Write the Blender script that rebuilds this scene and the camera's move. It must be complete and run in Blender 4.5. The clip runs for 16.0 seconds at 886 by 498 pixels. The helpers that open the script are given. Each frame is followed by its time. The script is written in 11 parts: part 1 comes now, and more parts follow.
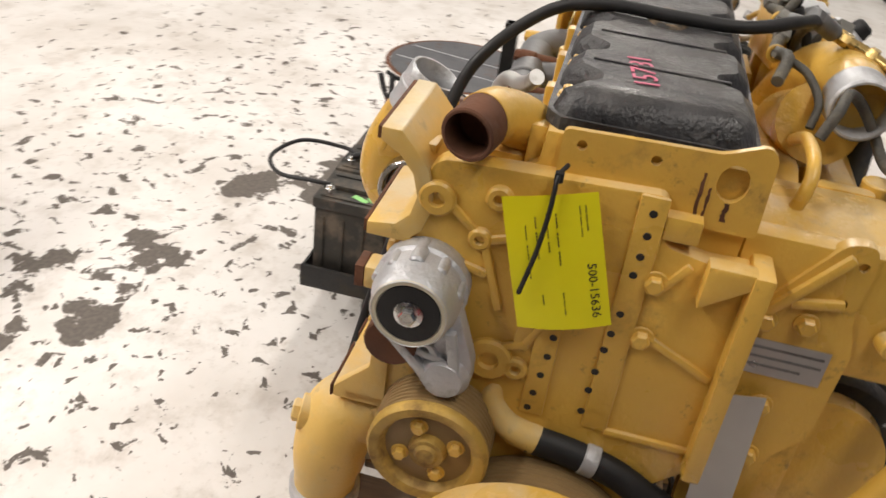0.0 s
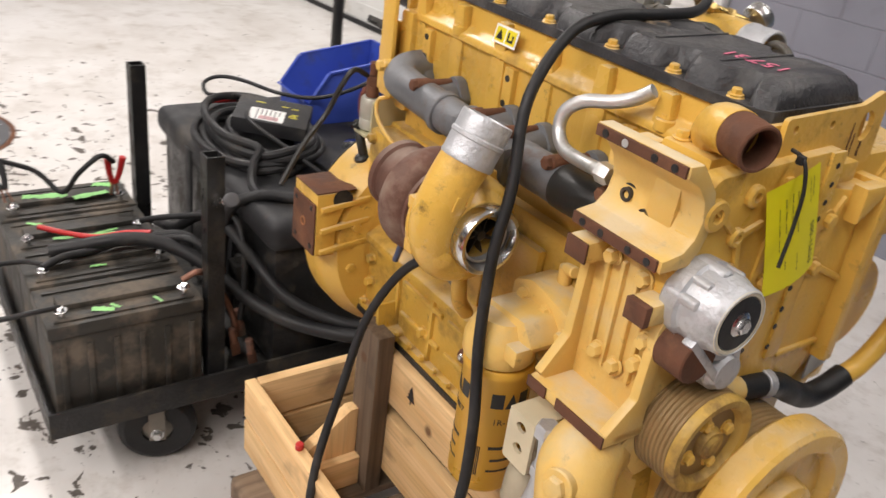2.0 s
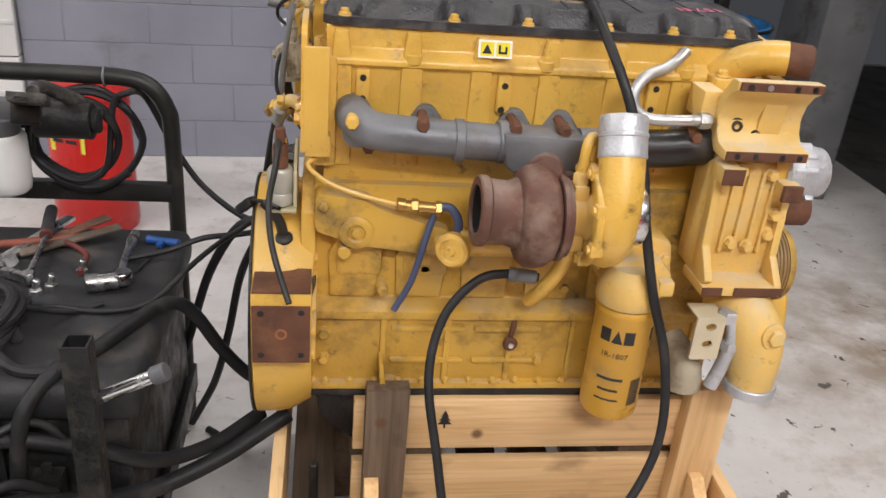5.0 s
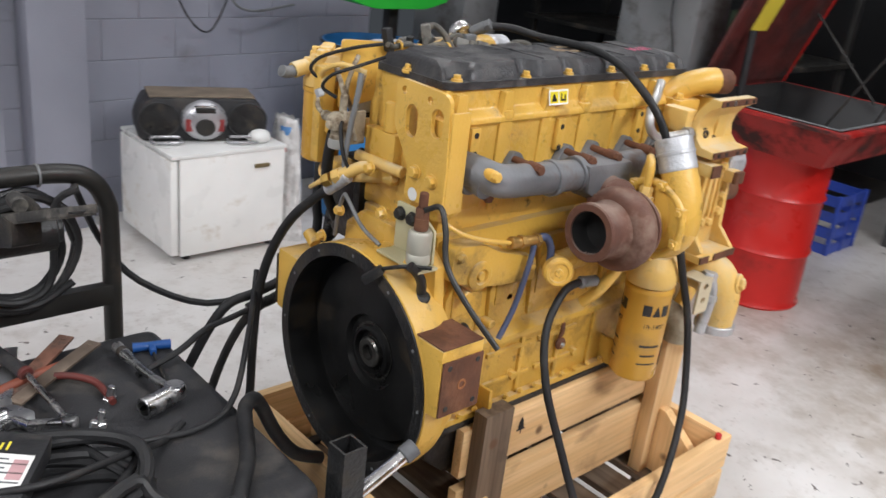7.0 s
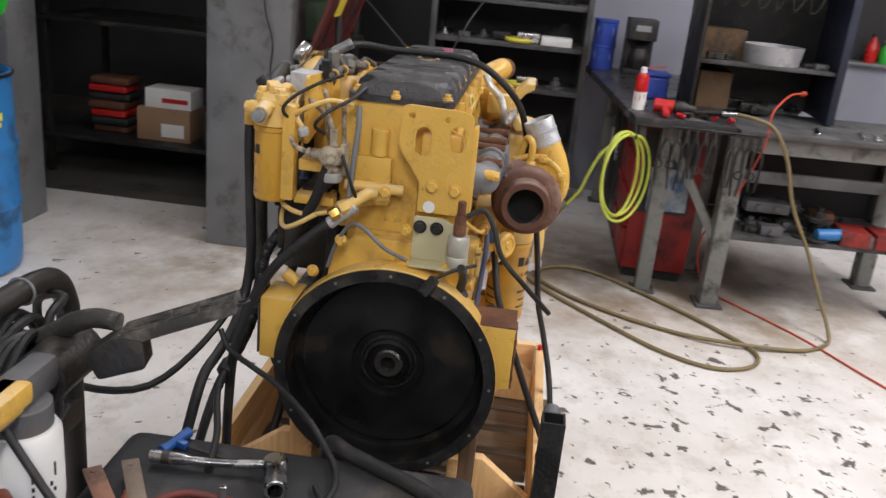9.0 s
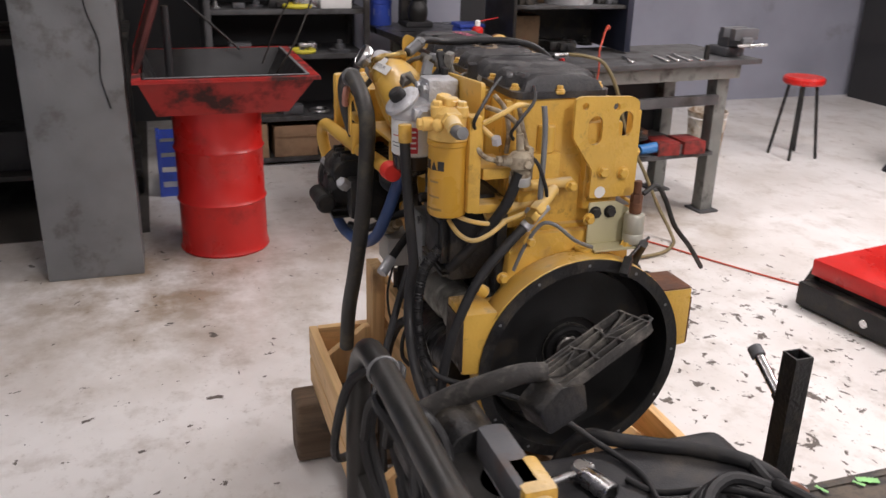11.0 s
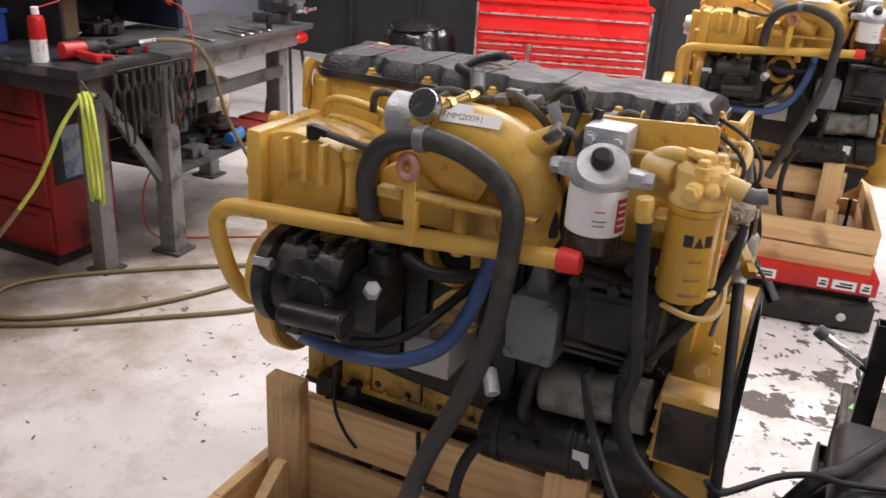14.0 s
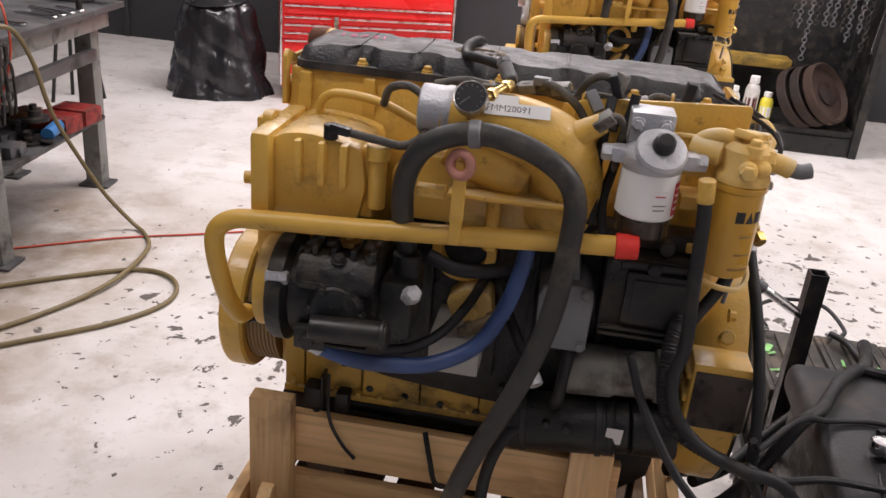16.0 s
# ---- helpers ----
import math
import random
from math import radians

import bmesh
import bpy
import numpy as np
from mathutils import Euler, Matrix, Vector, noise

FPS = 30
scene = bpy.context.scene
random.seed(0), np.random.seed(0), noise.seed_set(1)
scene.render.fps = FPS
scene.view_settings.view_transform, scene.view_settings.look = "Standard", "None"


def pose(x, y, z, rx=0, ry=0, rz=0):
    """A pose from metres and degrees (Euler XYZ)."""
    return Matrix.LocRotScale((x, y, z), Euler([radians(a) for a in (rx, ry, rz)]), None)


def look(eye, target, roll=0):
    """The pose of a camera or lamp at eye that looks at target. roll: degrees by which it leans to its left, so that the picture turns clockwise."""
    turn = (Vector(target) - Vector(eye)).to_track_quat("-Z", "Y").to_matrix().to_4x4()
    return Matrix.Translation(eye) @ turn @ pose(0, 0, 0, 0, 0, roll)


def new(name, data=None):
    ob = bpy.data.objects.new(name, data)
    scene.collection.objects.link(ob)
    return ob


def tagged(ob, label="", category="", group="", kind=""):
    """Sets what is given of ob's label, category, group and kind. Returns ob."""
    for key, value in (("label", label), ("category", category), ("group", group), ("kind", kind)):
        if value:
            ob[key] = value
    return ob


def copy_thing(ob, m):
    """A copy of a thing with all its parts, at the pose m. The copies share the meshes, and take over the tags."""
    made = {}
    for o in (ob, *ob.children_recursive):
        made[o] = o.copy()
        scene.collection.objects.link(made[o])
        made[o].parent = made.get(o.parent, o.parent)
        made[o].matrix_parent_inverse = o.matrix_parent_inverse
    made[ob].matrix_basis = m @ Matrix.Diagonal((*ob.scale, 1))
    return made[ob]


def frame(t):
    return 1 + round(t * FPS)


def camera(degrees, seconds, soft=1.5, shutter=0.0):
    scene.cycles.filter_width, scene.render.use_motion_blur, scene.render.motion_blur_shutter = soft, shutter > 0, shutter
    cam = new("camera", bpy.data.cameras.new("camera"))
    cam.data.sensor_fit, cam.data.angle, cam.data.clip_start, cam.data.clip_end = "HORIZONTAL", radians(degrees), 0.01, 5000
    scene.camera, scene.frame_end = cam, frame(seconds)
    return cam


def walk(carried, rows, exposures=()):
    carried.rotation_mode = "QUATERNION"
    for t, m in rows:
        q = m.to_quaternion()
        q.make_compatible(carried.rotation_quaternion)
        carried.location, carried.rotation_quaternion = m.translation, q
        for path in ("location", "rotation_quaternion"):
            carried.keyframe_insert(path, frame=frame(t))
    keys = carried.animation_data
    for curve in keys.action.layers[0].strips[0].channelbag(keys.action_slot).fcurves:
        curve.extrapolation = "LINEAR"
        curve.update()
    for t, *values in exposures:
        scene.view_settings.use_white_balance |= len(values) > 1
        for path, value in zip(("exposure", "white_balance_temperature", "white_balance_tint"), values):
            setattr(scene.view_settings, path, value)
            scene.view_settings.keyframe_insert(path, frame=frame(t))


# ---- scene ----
cam = camera(54.7, 16.0, 1.5, 0.3)
PATH = [
    (0, (1.825, -0.04, 1.726), (0.157, -0.31, 0.675), 8.0),
    (0.5, (1.88, -0.316, 1.71), (0.186, -0.133, 0.664), 7.5),
    (1, (1.81, -0.552, 1.69), (0.168, -0.025, 0.677), 8.4),
    (1.5, (1.684, -0.768, 1.691), (0.088, -0.037, 0.734), 6.4),
    (2, (1.57, -1.036, 1.668), (0.147, 0.03, 0.754), 7.6),
    (2.5, (1.453, -1.253, 1.687), (0.298, 0.13, 0.82), 6.9),
    (3, (1.226, -1.355, 1.673), (0.275, 0.175, 0.802), 6.0),
    (3.5, (0.99, -1.457, 1.674), (0.282, 0.219, 0.843), 5.0),
    (4, (0.696, -1.602, 1.671), (0.365, 0.169, 0.802), 3.2),
    (4.2, (0.591, -1.635, 1.675), (0.381, 0.15, 0.796), 3.0),
    (6.3, (-0.651, -1.512, 1.679), (0.311, 0.057, 0.895), 7.3),
    (6.5, (-0.752, -1.45, 1.673), (0.287, 0.085, 0.921), 6.4),
    (7, (-0.986, -1.27, 1.68), (0.309, 0.063, 0.942), 6.7),
    (7.5, (-1.293, -1.094, 1.674), (0.274, -0.102, 0.924), 6.6),
    (8, (-1.453, -0.853, 1.658), (0.244, -0.073, 0.942), 6.6),
    (8.5, (-1.548, -0.548, 1.671), (0.265, -0.044, 0.992), 4.8),
    (9, (-1.7, -0.25, 1.675), (0.184, -0.094, 1.022), 5.7),
    (9.5, (-1.805, 0.036, 1.703), (0.084, -0.075, 1.057), 5.1),
    (9.7, (-1.79, 0.146, 1.697), (0.095, -0.006, 1.045), 4.9),
    (11.8, (-1.237, 1.203, 1.734), (0.319, 0.199, 0.979), 2.0),
    (12, (-1.128, 1.266, 1.738), (0.358, 0.161, 0.983), 3.0),
    (12.5, (-0.882, 1.443, 1.731), (0.452, 0.153, 0.984), 5.6),
    (13, (-0.643, 1.585, 1.752), (0.451, 0.104, 0.971), 4.8),
    (13.5, (-0.348, 1.627, 1.725), (0.592, 0.043, 0.946), 4.1),
    (14, (-0.074, 1.658, 1.729), (0.697, -0.019, 0.958), 3.5),
    (14.5, (0.213, 1.71, 1.709), (0.73, -0.041, 0.912), 2.7),
    (15, (0.418, 1.724, 1.712), (0.722, -0.088, 0.916), 3.6),
    (15.5, (0.494, 1.738, 1.708), (0.684, -0.097, 0.936), 6.8),
    (16, (0.413, 1.742, 1.719), (0.655, -0.076, 0.923), 5.0),
]
walk(cam, [(t, look(eye, target, roll)) for t, eye, target, roll in PATH], [(0, 0.05, 6850, 11), (1, 0.04, 6650, 12), (2, 0.1, 6600, 13), (3, 0.16, 6500, 13), (4, 0.06, 6500, 14), (6.5, 0.17, 6000, 10), (7.5, 0.17, 6050, 10), (8.5, 0.07, 6150, 11), (9.5, 0.05, 6300, 14), (12, 0.09, 6450, 18), (13.5, 0.15, 6380, 18), (15, 0.07, 6480, 18), (16, 0.0, 6450, 19)])

# ---- world and lights: closed workshop lit by ceiling strip lights ----
world = bpy.data.worlds.new("world")
scene.world = world
world.use_nodes = True
world.node_tree.nodes["Background"].inputs[0].default_value = (0.9, 0.95, 1.0, 1)
world.node_tree.nodes["Background"].inputs[1].default_value = 0.05

LAMP_Z = 4.0
LAMPS = [(2.3, -2.5, 130), (0.5, -3.8, 290), (0.4, 2.3, 19), (-3.5, -0.6, 220), (-3.2, -4.4, 120), (2.1, 0.9, 80), (1.8, -5.6, 90), (-5.5, 1.5, 80)]


def lamp_light(x, y, watts):
    data = bpy.data.lights.new("strip_light", "AREA")
    data.shape, data.size, data.size_y = "RECTANGLE", 2.4, 0.35
    data.energy, data.color = watts * 0.56, (1.0, 0.968, 0.93)
    ob = new("strip_light", data)
    ob.location = (x, y, LAMP_Z - 0.02)
    return ob


for x, y, w in LAMPS:
    lamp_light(x, y, w)

# ---- materials ----
def mat(name, color, rough=0.5, metal=0.0, vary=0.15, scale=8.0, bump=0.1, bscale=60.0, dirt=None, dirt_amt=0.0, dirt_scale=3.0, coat=0.0, spec=0.5, detail=6.0, rvar=0.15, grime=0.0, dust=0.0, dust_color=(0.60, 0.50, 0.34)):
    """Procedural surface: base colour with grain at two scales, patches of dirt or wear, and fine relief."""
    m = bpy.data.materials.new(name)
    m.use_nodes = True
    nt = m.node_tree
    nd, ln = nt.nodes, nt.links
    b = nd["Principled BSDF"]
    b.inputs["Metallic"].default_value = metal
    b.inputs["Coat Weight"].default_value = coat
    b.inputs["Specular IOR Level"].default_value = spec
    tc = nd.new("ShaderNodeTexCoord")
    n1 = nd.new("ShaderNodeTexNoise")
    n1.inputs["Scale"].default_value, n1.inputs["Detail"].default_value = scale, detail
    ln.new(tc.outputs["Object"], n1.inputs["Vector"])
    ramp = nd.new("ShaderNodeMapRange")
    ramp.inputs[1].default_value, ramp.inputs[2].default_value = 0.3, 0.7
    ramp.inputs[3].default_value, ramp.inputs[4].default_value = 1 - vary, 1 + vary
    ln.new(n1.outputs["Fac"], ramp.inputs[0])
    mul = nd.new("ShaderNodeMix")
    mul.data_type, mul.blend_type = "RGBA", "MULTIPLY"
    mul.inputs[0].default_value = 1.0
    mul.inputs[6].default_value = (*color, 1)
    ln.new(ramp.outputs[0], mul.inputs[7])
    col = mul.outputs[2]
    n2 = nd.new("ShaderNodeTexNoise")
    n2.inputs["Scale"].default_value, n2.inputs["Detail"].default_value = bscale, 4.0
    ln.new(tc.outputs["Object"], n2.inputs["Vector"])
    rr = nd.new("ShaderNodeMapRange")
    rr.inputs[1].default_value, rr.inputs[2].default_value = 0.3, 0.7
    rr.inputs[3].default_value, rr.inputs[4].default_value = max(0.03, rough - rvar), min(1, rough + rvar)
    ln.new(n1.outputs["Fac"], rr.inputs[0])
    rough_out = rr.outputs[0]
    if dirt is not None:
        n3 = nd.new("ShaderNodeTexNoise")
        n3.inputs["Scale"].default_value, n3.inputs["Detail"].default_value = dirt_scale, 8.0
        n3.inputs["Roughness"].default_value = 0.65
        ln.new(tc.outputs["Object"], n3.inputs["Vector"])
        dr = nd.new("ShaderNodeMapRange")
        c = 0.72 - 0.36 * dirt_amt
        dr.inputs[1].default_value, dr.inputs[2].default_value = c - 0.06, c + 0.1
        ln.new(n3.outputs["Fac"], dr.inputs[0])
        mx = nd.new("ShaderNodeMix")
        mx.data_type = "RGBA"
        ln.new(dr.outputs[0], mx.inputs[0])
        ln.new(col, mx.inputs[6])
        mx.inputs[7].default_value = (*dirt, 1)
        col = mx.outputs[2]
        mr = nd.new("ShaderNodeMix")
        ln.new(dr.outputs[0], mr.inputs[0])
        ln.new(rough_out, mr.inputs[2])
        mr.inputs[3].default_value = 0.85
        rough_out = mr.outputs[0]
    if grime:
        n4 = nd.new("ShaderNodeTexNoise")
        n4.inputs["Scale"].default_value, n4.inputs["Detail"].default_value, n4.inputs["Roughness"].default_value = 26.0, 8.0, 0.7
        ln.new(tc.outputs["Object"], n4.inputs["Vector"])
        gr = nd.new("ShaderNodeMapRange")
        gr.inputs[1].default_value, gr.inputs[2].default_value, gr.inputs[4].default_value = 0.60, 0.74, grime
        ln.new(n4.outputs["Fac"], gr.inputs[0])
        gx = nd.new("ShaderNodeMix")
        gx.data_type = "RGBA"
        ln.new(gr.outputs[0], gx.inputs[0])
        ln.new(col, gx.inputs[6])
        gx.inputs[7].default_value = (0.07, 0.045, 0.025, 1)
        col = gx.outputs[2]
    if dust:
        geo = nd.new("ShaderNodeNewGeometry")
        sep = nd.new("ShaderNodeSeparateXYZ")
        ln.new(geo.outputs["Normal"], sep.inputs[0])
        flat = nd.new("ShaderNodeMapRange")
        flat.inputs[1].default_value, flat.inputs[2].default_value, flat.inputs[4].default_value = 0.45, 0.95, dust
        ln.new(sep.outputs[2], flat.inputs[0])
        n5 = nd.new("ShaderNodeTexNoise")
        n5.inputs["Scale"].default_value, n5.inputs["Detail"].default_value = 13.0, 6.0
        ln.new(tc.outputs["Object"], n5.inputs["Vector"])
        patchy = nd.new("ShaderNodeMapRange")
        patchy.inputs[1].default_value, patchy.inputs[2].default_value = 0.38, 0.62
        ln.new(n5.outputs["Fac"], patchy.inputs[0])
        amount = nd.new("ShaderNodeMath")
        amount.operation = "MULTIPLY"
        ln.new(flat.outputs[0], amount.inputs[0])
        ln.new(patchy.outputs[0], amount.inputs[1])
        dx = nd.new("ShaderNodeMix")
        dx.data_type = "RGBA"
        ln.new(amount.outputs[0], dx.inputs[0])
        ln.new(col, dx.inputs[6])
        dx.inputs[7].default_value = (*dust_color, 1)
        col = dx.outputs[2]
    ln.new(col, b.inputs["Base Color"])
    ln.new(rough_out, b.inputs["Roughness"])
    if bump:
        bp = nd.new("ShaderNodeBump")
        bp.inputs["Strength"].default_value, bp.inputs["Distance"].default_value = bump, 0.004
        ln.new(n2.outputs["Fac"], bp.inputs["Height"])
        ln.new(bp.outputs[0], b.inputs["Normal"])
    return m


YEL = mat("engine_yellow", (0.69, 0.42, 0.078), 0.33, 0, 0.09, 6, 0.3, 130, dirt=(0.42, 0.25, 0.06), dirt_amt=0.26, dirt_scale=11, grime=0.8, dust=0.5)
TAN = mat("dusty_yellow", (0.72, 0.47, 0.13), 0.5, 0, 0.10, 7, 0.25, 120, dirt=(0.64, 0.47, 0.2), dirt_amt=0.5, dirt_scale=9, grime=0.6, dust=0.8, dust_color=(0.66, 0.57, 0.40))
BLACKCOVER = mat("black_composite_cover", (0.028, 0.028, 0.031), 0.42, 0, 0.3, 14, 0.5, 160, dirt=(0.085, 0.082, 0.08), dirt_amt=0.42, dirt_scale=17, grime=0.25, dust=0.35, dust_color=(0.13, 0.125, 0.12))
# block yellow darkened for grease and for the shade below head and turbo
BLOCKYEL = mat("greasy_shaded_yellow", (0.56, 0.335, 0.052), 0.38, 0, 0.12, 6, 0.3, 130, dirt=(0.20, 0.13, 0.04), dirt_amt=0.42, dirt_scale=7, grime=1.0, dust=0.6, dust_color=(0.48, 0.38, 0.24))
RUST = mat("rusted_iron", (0.13, 0.055, 0.03), 0.8, 0.2, 0.3, 20, 0.4, 90, dirt=(0.22, 0.10, 0.05), dirt_amt=0.4, dirt_scale=9)
IRON = mat("grey_cast_iron", (0.115, 0.117, 0.124), 0.6, 0.3, 0.15, 12, 0.25, 110, dirt=(0.16, 0.10, 0.07), dirt_amt=0.2, dirt_scale=7)
ALU = mat("cast_aluminium", (0.52, 0.53, 0.55), 0.48, 0.55, 0.14, 14, 0.45, 150, dirt=(0.34, 0.33, 0.32), dirt_amt=0.35, dirt_scale=14)
STEEL = mat("bright_steel", (0.62, 0.62, 0.62), 0.28, 1.0, 0.1, 15, 0.08, 120)
DARKSTEEL = mat("dark_oily_steel", (0.028, 0.027, 0.025), 0.45, 0.3, 0.3, 8, 0.2, 60, dirt=(0.09, 0.07, 0.055), dirt_amt=0.3, dirt_scale=6)
BLACKPART = mat("oily_black_casting", (0.015, 0.015, 0.0155), 0.42, 0.05, 0.4, 16, 0.5, 110, dirt=(0.055, 0.046, 0.035), dirt_amt=0.42, dirt_scale=13, spec=0.4, dust=0.3, dust_color=(0.09, 0.078, 0.06))
RUBBER = mat("black_rubber", (0.016, 0.016, 0.017), 0.55, 0, 0.2, 20, 0.15, 150, dirt=(0.05, 0.045, 0.04), dirt_amt=0.3, dirt_scale=9, spec=0.38)
WOOD = mat("pale_pine", (0.68, 0.47, 0.235), 0.7, 0, 0.14, 9, 0.2, 70, dirt=(0.40, 0.26, 0.13), dirt_amt=0.2, dirt_scale=4)
OLDWOOD = mat("weathered_timber", (0.22, 0.145, 0.085), 0.8, 0, 0.25, 9, 0.4, 60, dirt=(0.09, 0.06, 0.04), dirt_amt=0.4, dirt_scale=5)
WALLG = mat("grey_painted_block", (0.265, 0.272, 0.325), 0.5, 0, 0.08, 3, 0.3, 150, dirt=(0.19, 0.19, 0.205), dirt_amt=0.2, dirt_scale=2)
WHITEP = mat("white_enamel", (0.75, 0.75, 0.73), 0.4, 0, 0.06, 5, 0.05, 60, dirt=(0.50, 0.46, 0.40), dirt_amt=0.25, dirt_scale=4)
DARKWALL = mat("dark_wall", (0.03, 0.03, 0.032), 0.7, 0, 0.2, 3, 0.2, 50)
REDP = mat("red_enamel", (0.52, 0.016, 0.012), 0.35, 0, 0.1, 5, 0.06, 60, dirt=(0.25, 0.02, 0.015), dirt_amt=0.2, dirt_scale=3)
BLUEP = mat("blue_paint", (0.035, 0.17, 0.42), 0.45, 0, 0.15, 5, 0.1, 60, dirt=(0.03, 0.08, 0.16), dirt_amt=0.35, dirt_scale=3)
BINBLUE = mat("blue_plastic", (0.042, 0.085, 0.44), 0.4, 0, 0.12, 5, 0.06, 60, dirt=(0.06, 0.08, 0.22), dirt_amt=0.3, dirt_scale=9)
GREYMETAL = mat("grey_painted_steel", (0.18, 0.185, 0.19), 0.5, 0.2, 0.15, 5, 0.15, 60, dirt=(0.08, 0.07, 0.06), dirt_amt=0.35, dirt_scale=4)

# ---- floor: white paint over concrete, peeled in flecks and patches ----
def floor_material():
    m = bpy.data.materials.new("peeling_floor_paint")
    m.use_nodes = True
    nt = m.node_tree
    nd, ln = nt.nodes, nt.links
    b = nd["Principled BSDF"]
    tc = nd.new("ShaderNodeTexCoord")

    def noise(scale, detail=4.0, rough=0.5, distort=0.0):
        n = nd.new("ShaderNodeTexNoise")
        n.inputs["Scale"].default_value, n.inputs["Detail"].default_value = scale, detail
        n.inputs["Roughness"].default_value, n.inputs["Distortion"].default_value = rough, distort
        ln.new(tc.outputs["Object"], n.inputs["Vector"])
        return n.outputs["Fac"]

    def ramp(src, lo, hi, a=0.0, c=1.0):
        r = nd.new("ShaderNodeMapRange")
        r.inputs[1].default_value, r.inputs[2].default_value, r.inputs[3].default_value, r.inputs[4].default_value = lo, hi, a, c
        ln.new(src, r.inputs[0])
        return r.outputs[0]

    def math_(op, x, y):
        n = nd.new("ShaderNodeMath")
        n.operation = op
        for i, v in enumerate((x, y)):
            if isinstance(v, (int, float)):
                n.inputs[i].default_value = v
            else:
                ln.new(v, n.inputs[i])
        return n.outputs[0]

    def blend(fac, x, y):
        n = nd.new("ShaderNodeMix")
        n.data_type = "RGBA"
        ln.new(fac, n.inputs[0])
        for i, v in ((6, x), (7, y)):
            if isinstance(v, tuple):
                n.inputs[i].default_value = (*v, 1)
            else:
                ln.new(v, n.inputs[i])
        return n.outputs[2]

    def spot(cx, cy, r0, r1):
        """1 inside r0 of a worn spot, 0 beyond r1."""
        mp = nd.new("ShaderNodeMapping")
        mp.inputs["Location"].default_value = (-cx, -cy, 0)
        ln.new(tc.outputs["Object"], mp.inputs["Vector"])
        sep = nd.new("ShaderNodeSeparateXYZ")
        ln.new(mp.outputs[0], sep.inputs[0])
        d = math_("SQRT", math_("ADD", math_("MULTIPLY", sep.outputs[0], sep.outputs[0]), math_("MULTIPLY", sep.outputs[1], sep.outputs[1])), 0.0)
        return ramp(d, r0, r1, 1.0, 0.0)

    worn = math_("MAXIMUM", math_("MAXIMUM", spot(-0.5, -1.8, 0.9, 2.1), spot(-1.7, -0.9, 1.2, 3.0)), math_("MULTIPLY", spot(1.2, -1.35, 0.6, 1.7), 0.9))
    worn = math_("MAXIMUM", worn, math_("MULTIPLY", spot(2.2, 1.2, 0.3, 3.5), 0.3))
    # flecks: fine and medium noise past a threshold that falls where the paint is worn
    fine = noise(17.0, 5.0, 0.55, 0.5)
    mid = noise(8.5, 6.0, 0.6, 0.35)
    big = noise(2.4, 7.0, 0.6, 0.2)
    f1 = ramp(math_("ADD", fine, math_("MULTIPLY", worn, 0.083)), 0.70, 0.715)
    f2 = ramp(math_("ADD", mid, math_("MULTIPLY", worn, 0.098)), 0.705, 0.717)
    f3 = ramp(math_("ADD", big, math_("MULTIPLY", math_("MAXIMUM", spot(-0.28, -1.70, 0.32, 0.85), math_("MULTIPLY", spot(-1.0, -1.2, 0.3, 1.2), 0.75)), 0.17)), 0.70, 0.712)
    fleck = math_("MAXIMUM", math_("MAXIMUM", f1, f2), f3)
    # grime
    cloud = noise(1.1, 6.0, 0.6)
    paint = blend(ramp(cloud, 0.42, 0.72), (0.725, 0.705, 0.685), (0.54, 0.505, 0.47))
    paint = blend(ramp(noise(5.0, 8.0, 0.7), 0.5, 0.85), paint, (0.36, 0.31, 0.26))
    scuff = ramp(noise(40.0, 3.0, 0.6), 0.62, 0.78, 0.0, 0.5)
    paint = blend(scuff, paint, (0.33, 0.30, 0.27))
    # brown stains; the two by the bench also darken for its shade
    brown = math_("MULTIPLY", math_("MAXIMUM", math_("MAXIMUM", spot(2.6, 1.0, 0.3, 1.3), spot(2.9, -0.6, 0.4, 1.2)), spot(3.0, -1.5, 0.5, 1.2)), ramp(noise(3.0, 8.0, 0.65), 0.36, 0.6, 0.1, 0.85))
    paint = blend(brown, paint, (0.24, 0.17, 0.10))
    # dirt under the bench together with the bench's shade, painted into the floor
    oil = math_("MULTIPLY", math_("MAXIMUM", spot(3.25, -0.75, 0.2, 0.8), spot(3.15, -1.35, 0.25, 0.75)), ramp(noise(2.2, 7.0, 0.65), 0.3, 0.6, 0.35, 0.95))
    paint = blend(oil, paint, (0.075, 0.06, 0.046))
    dark = blend(noise(60.0, 3.0), (0.05, 0.043, 0.038), (0.17, 0.145, 0.125))
    col = blend(fleck, paint, dark)
    ln.new(col, b.inputs["Base Color"])
    ln.new(math_("ADD", ramp(cloud, 0.3, 0.7, 0.32, 0.5), math_("MULTIPLY", fleck, 0.25)), b.inputs["Roughness"])
    bp = nd.new("ShaderNodeBump")
    bp.inputs["Strength"].default_value, bp.inputs["Distance"].default_value = 0.3, 0.002
    ln.new(math_("SUBTRACT", math_("MULTIPLY", noise(90.0, 3.0), 0.25), fleck), bp.inputs["Height"])
    ln.new(bp.outputs[0], b.inputs["Normal"])
    return m


FLOOR = floor_material()

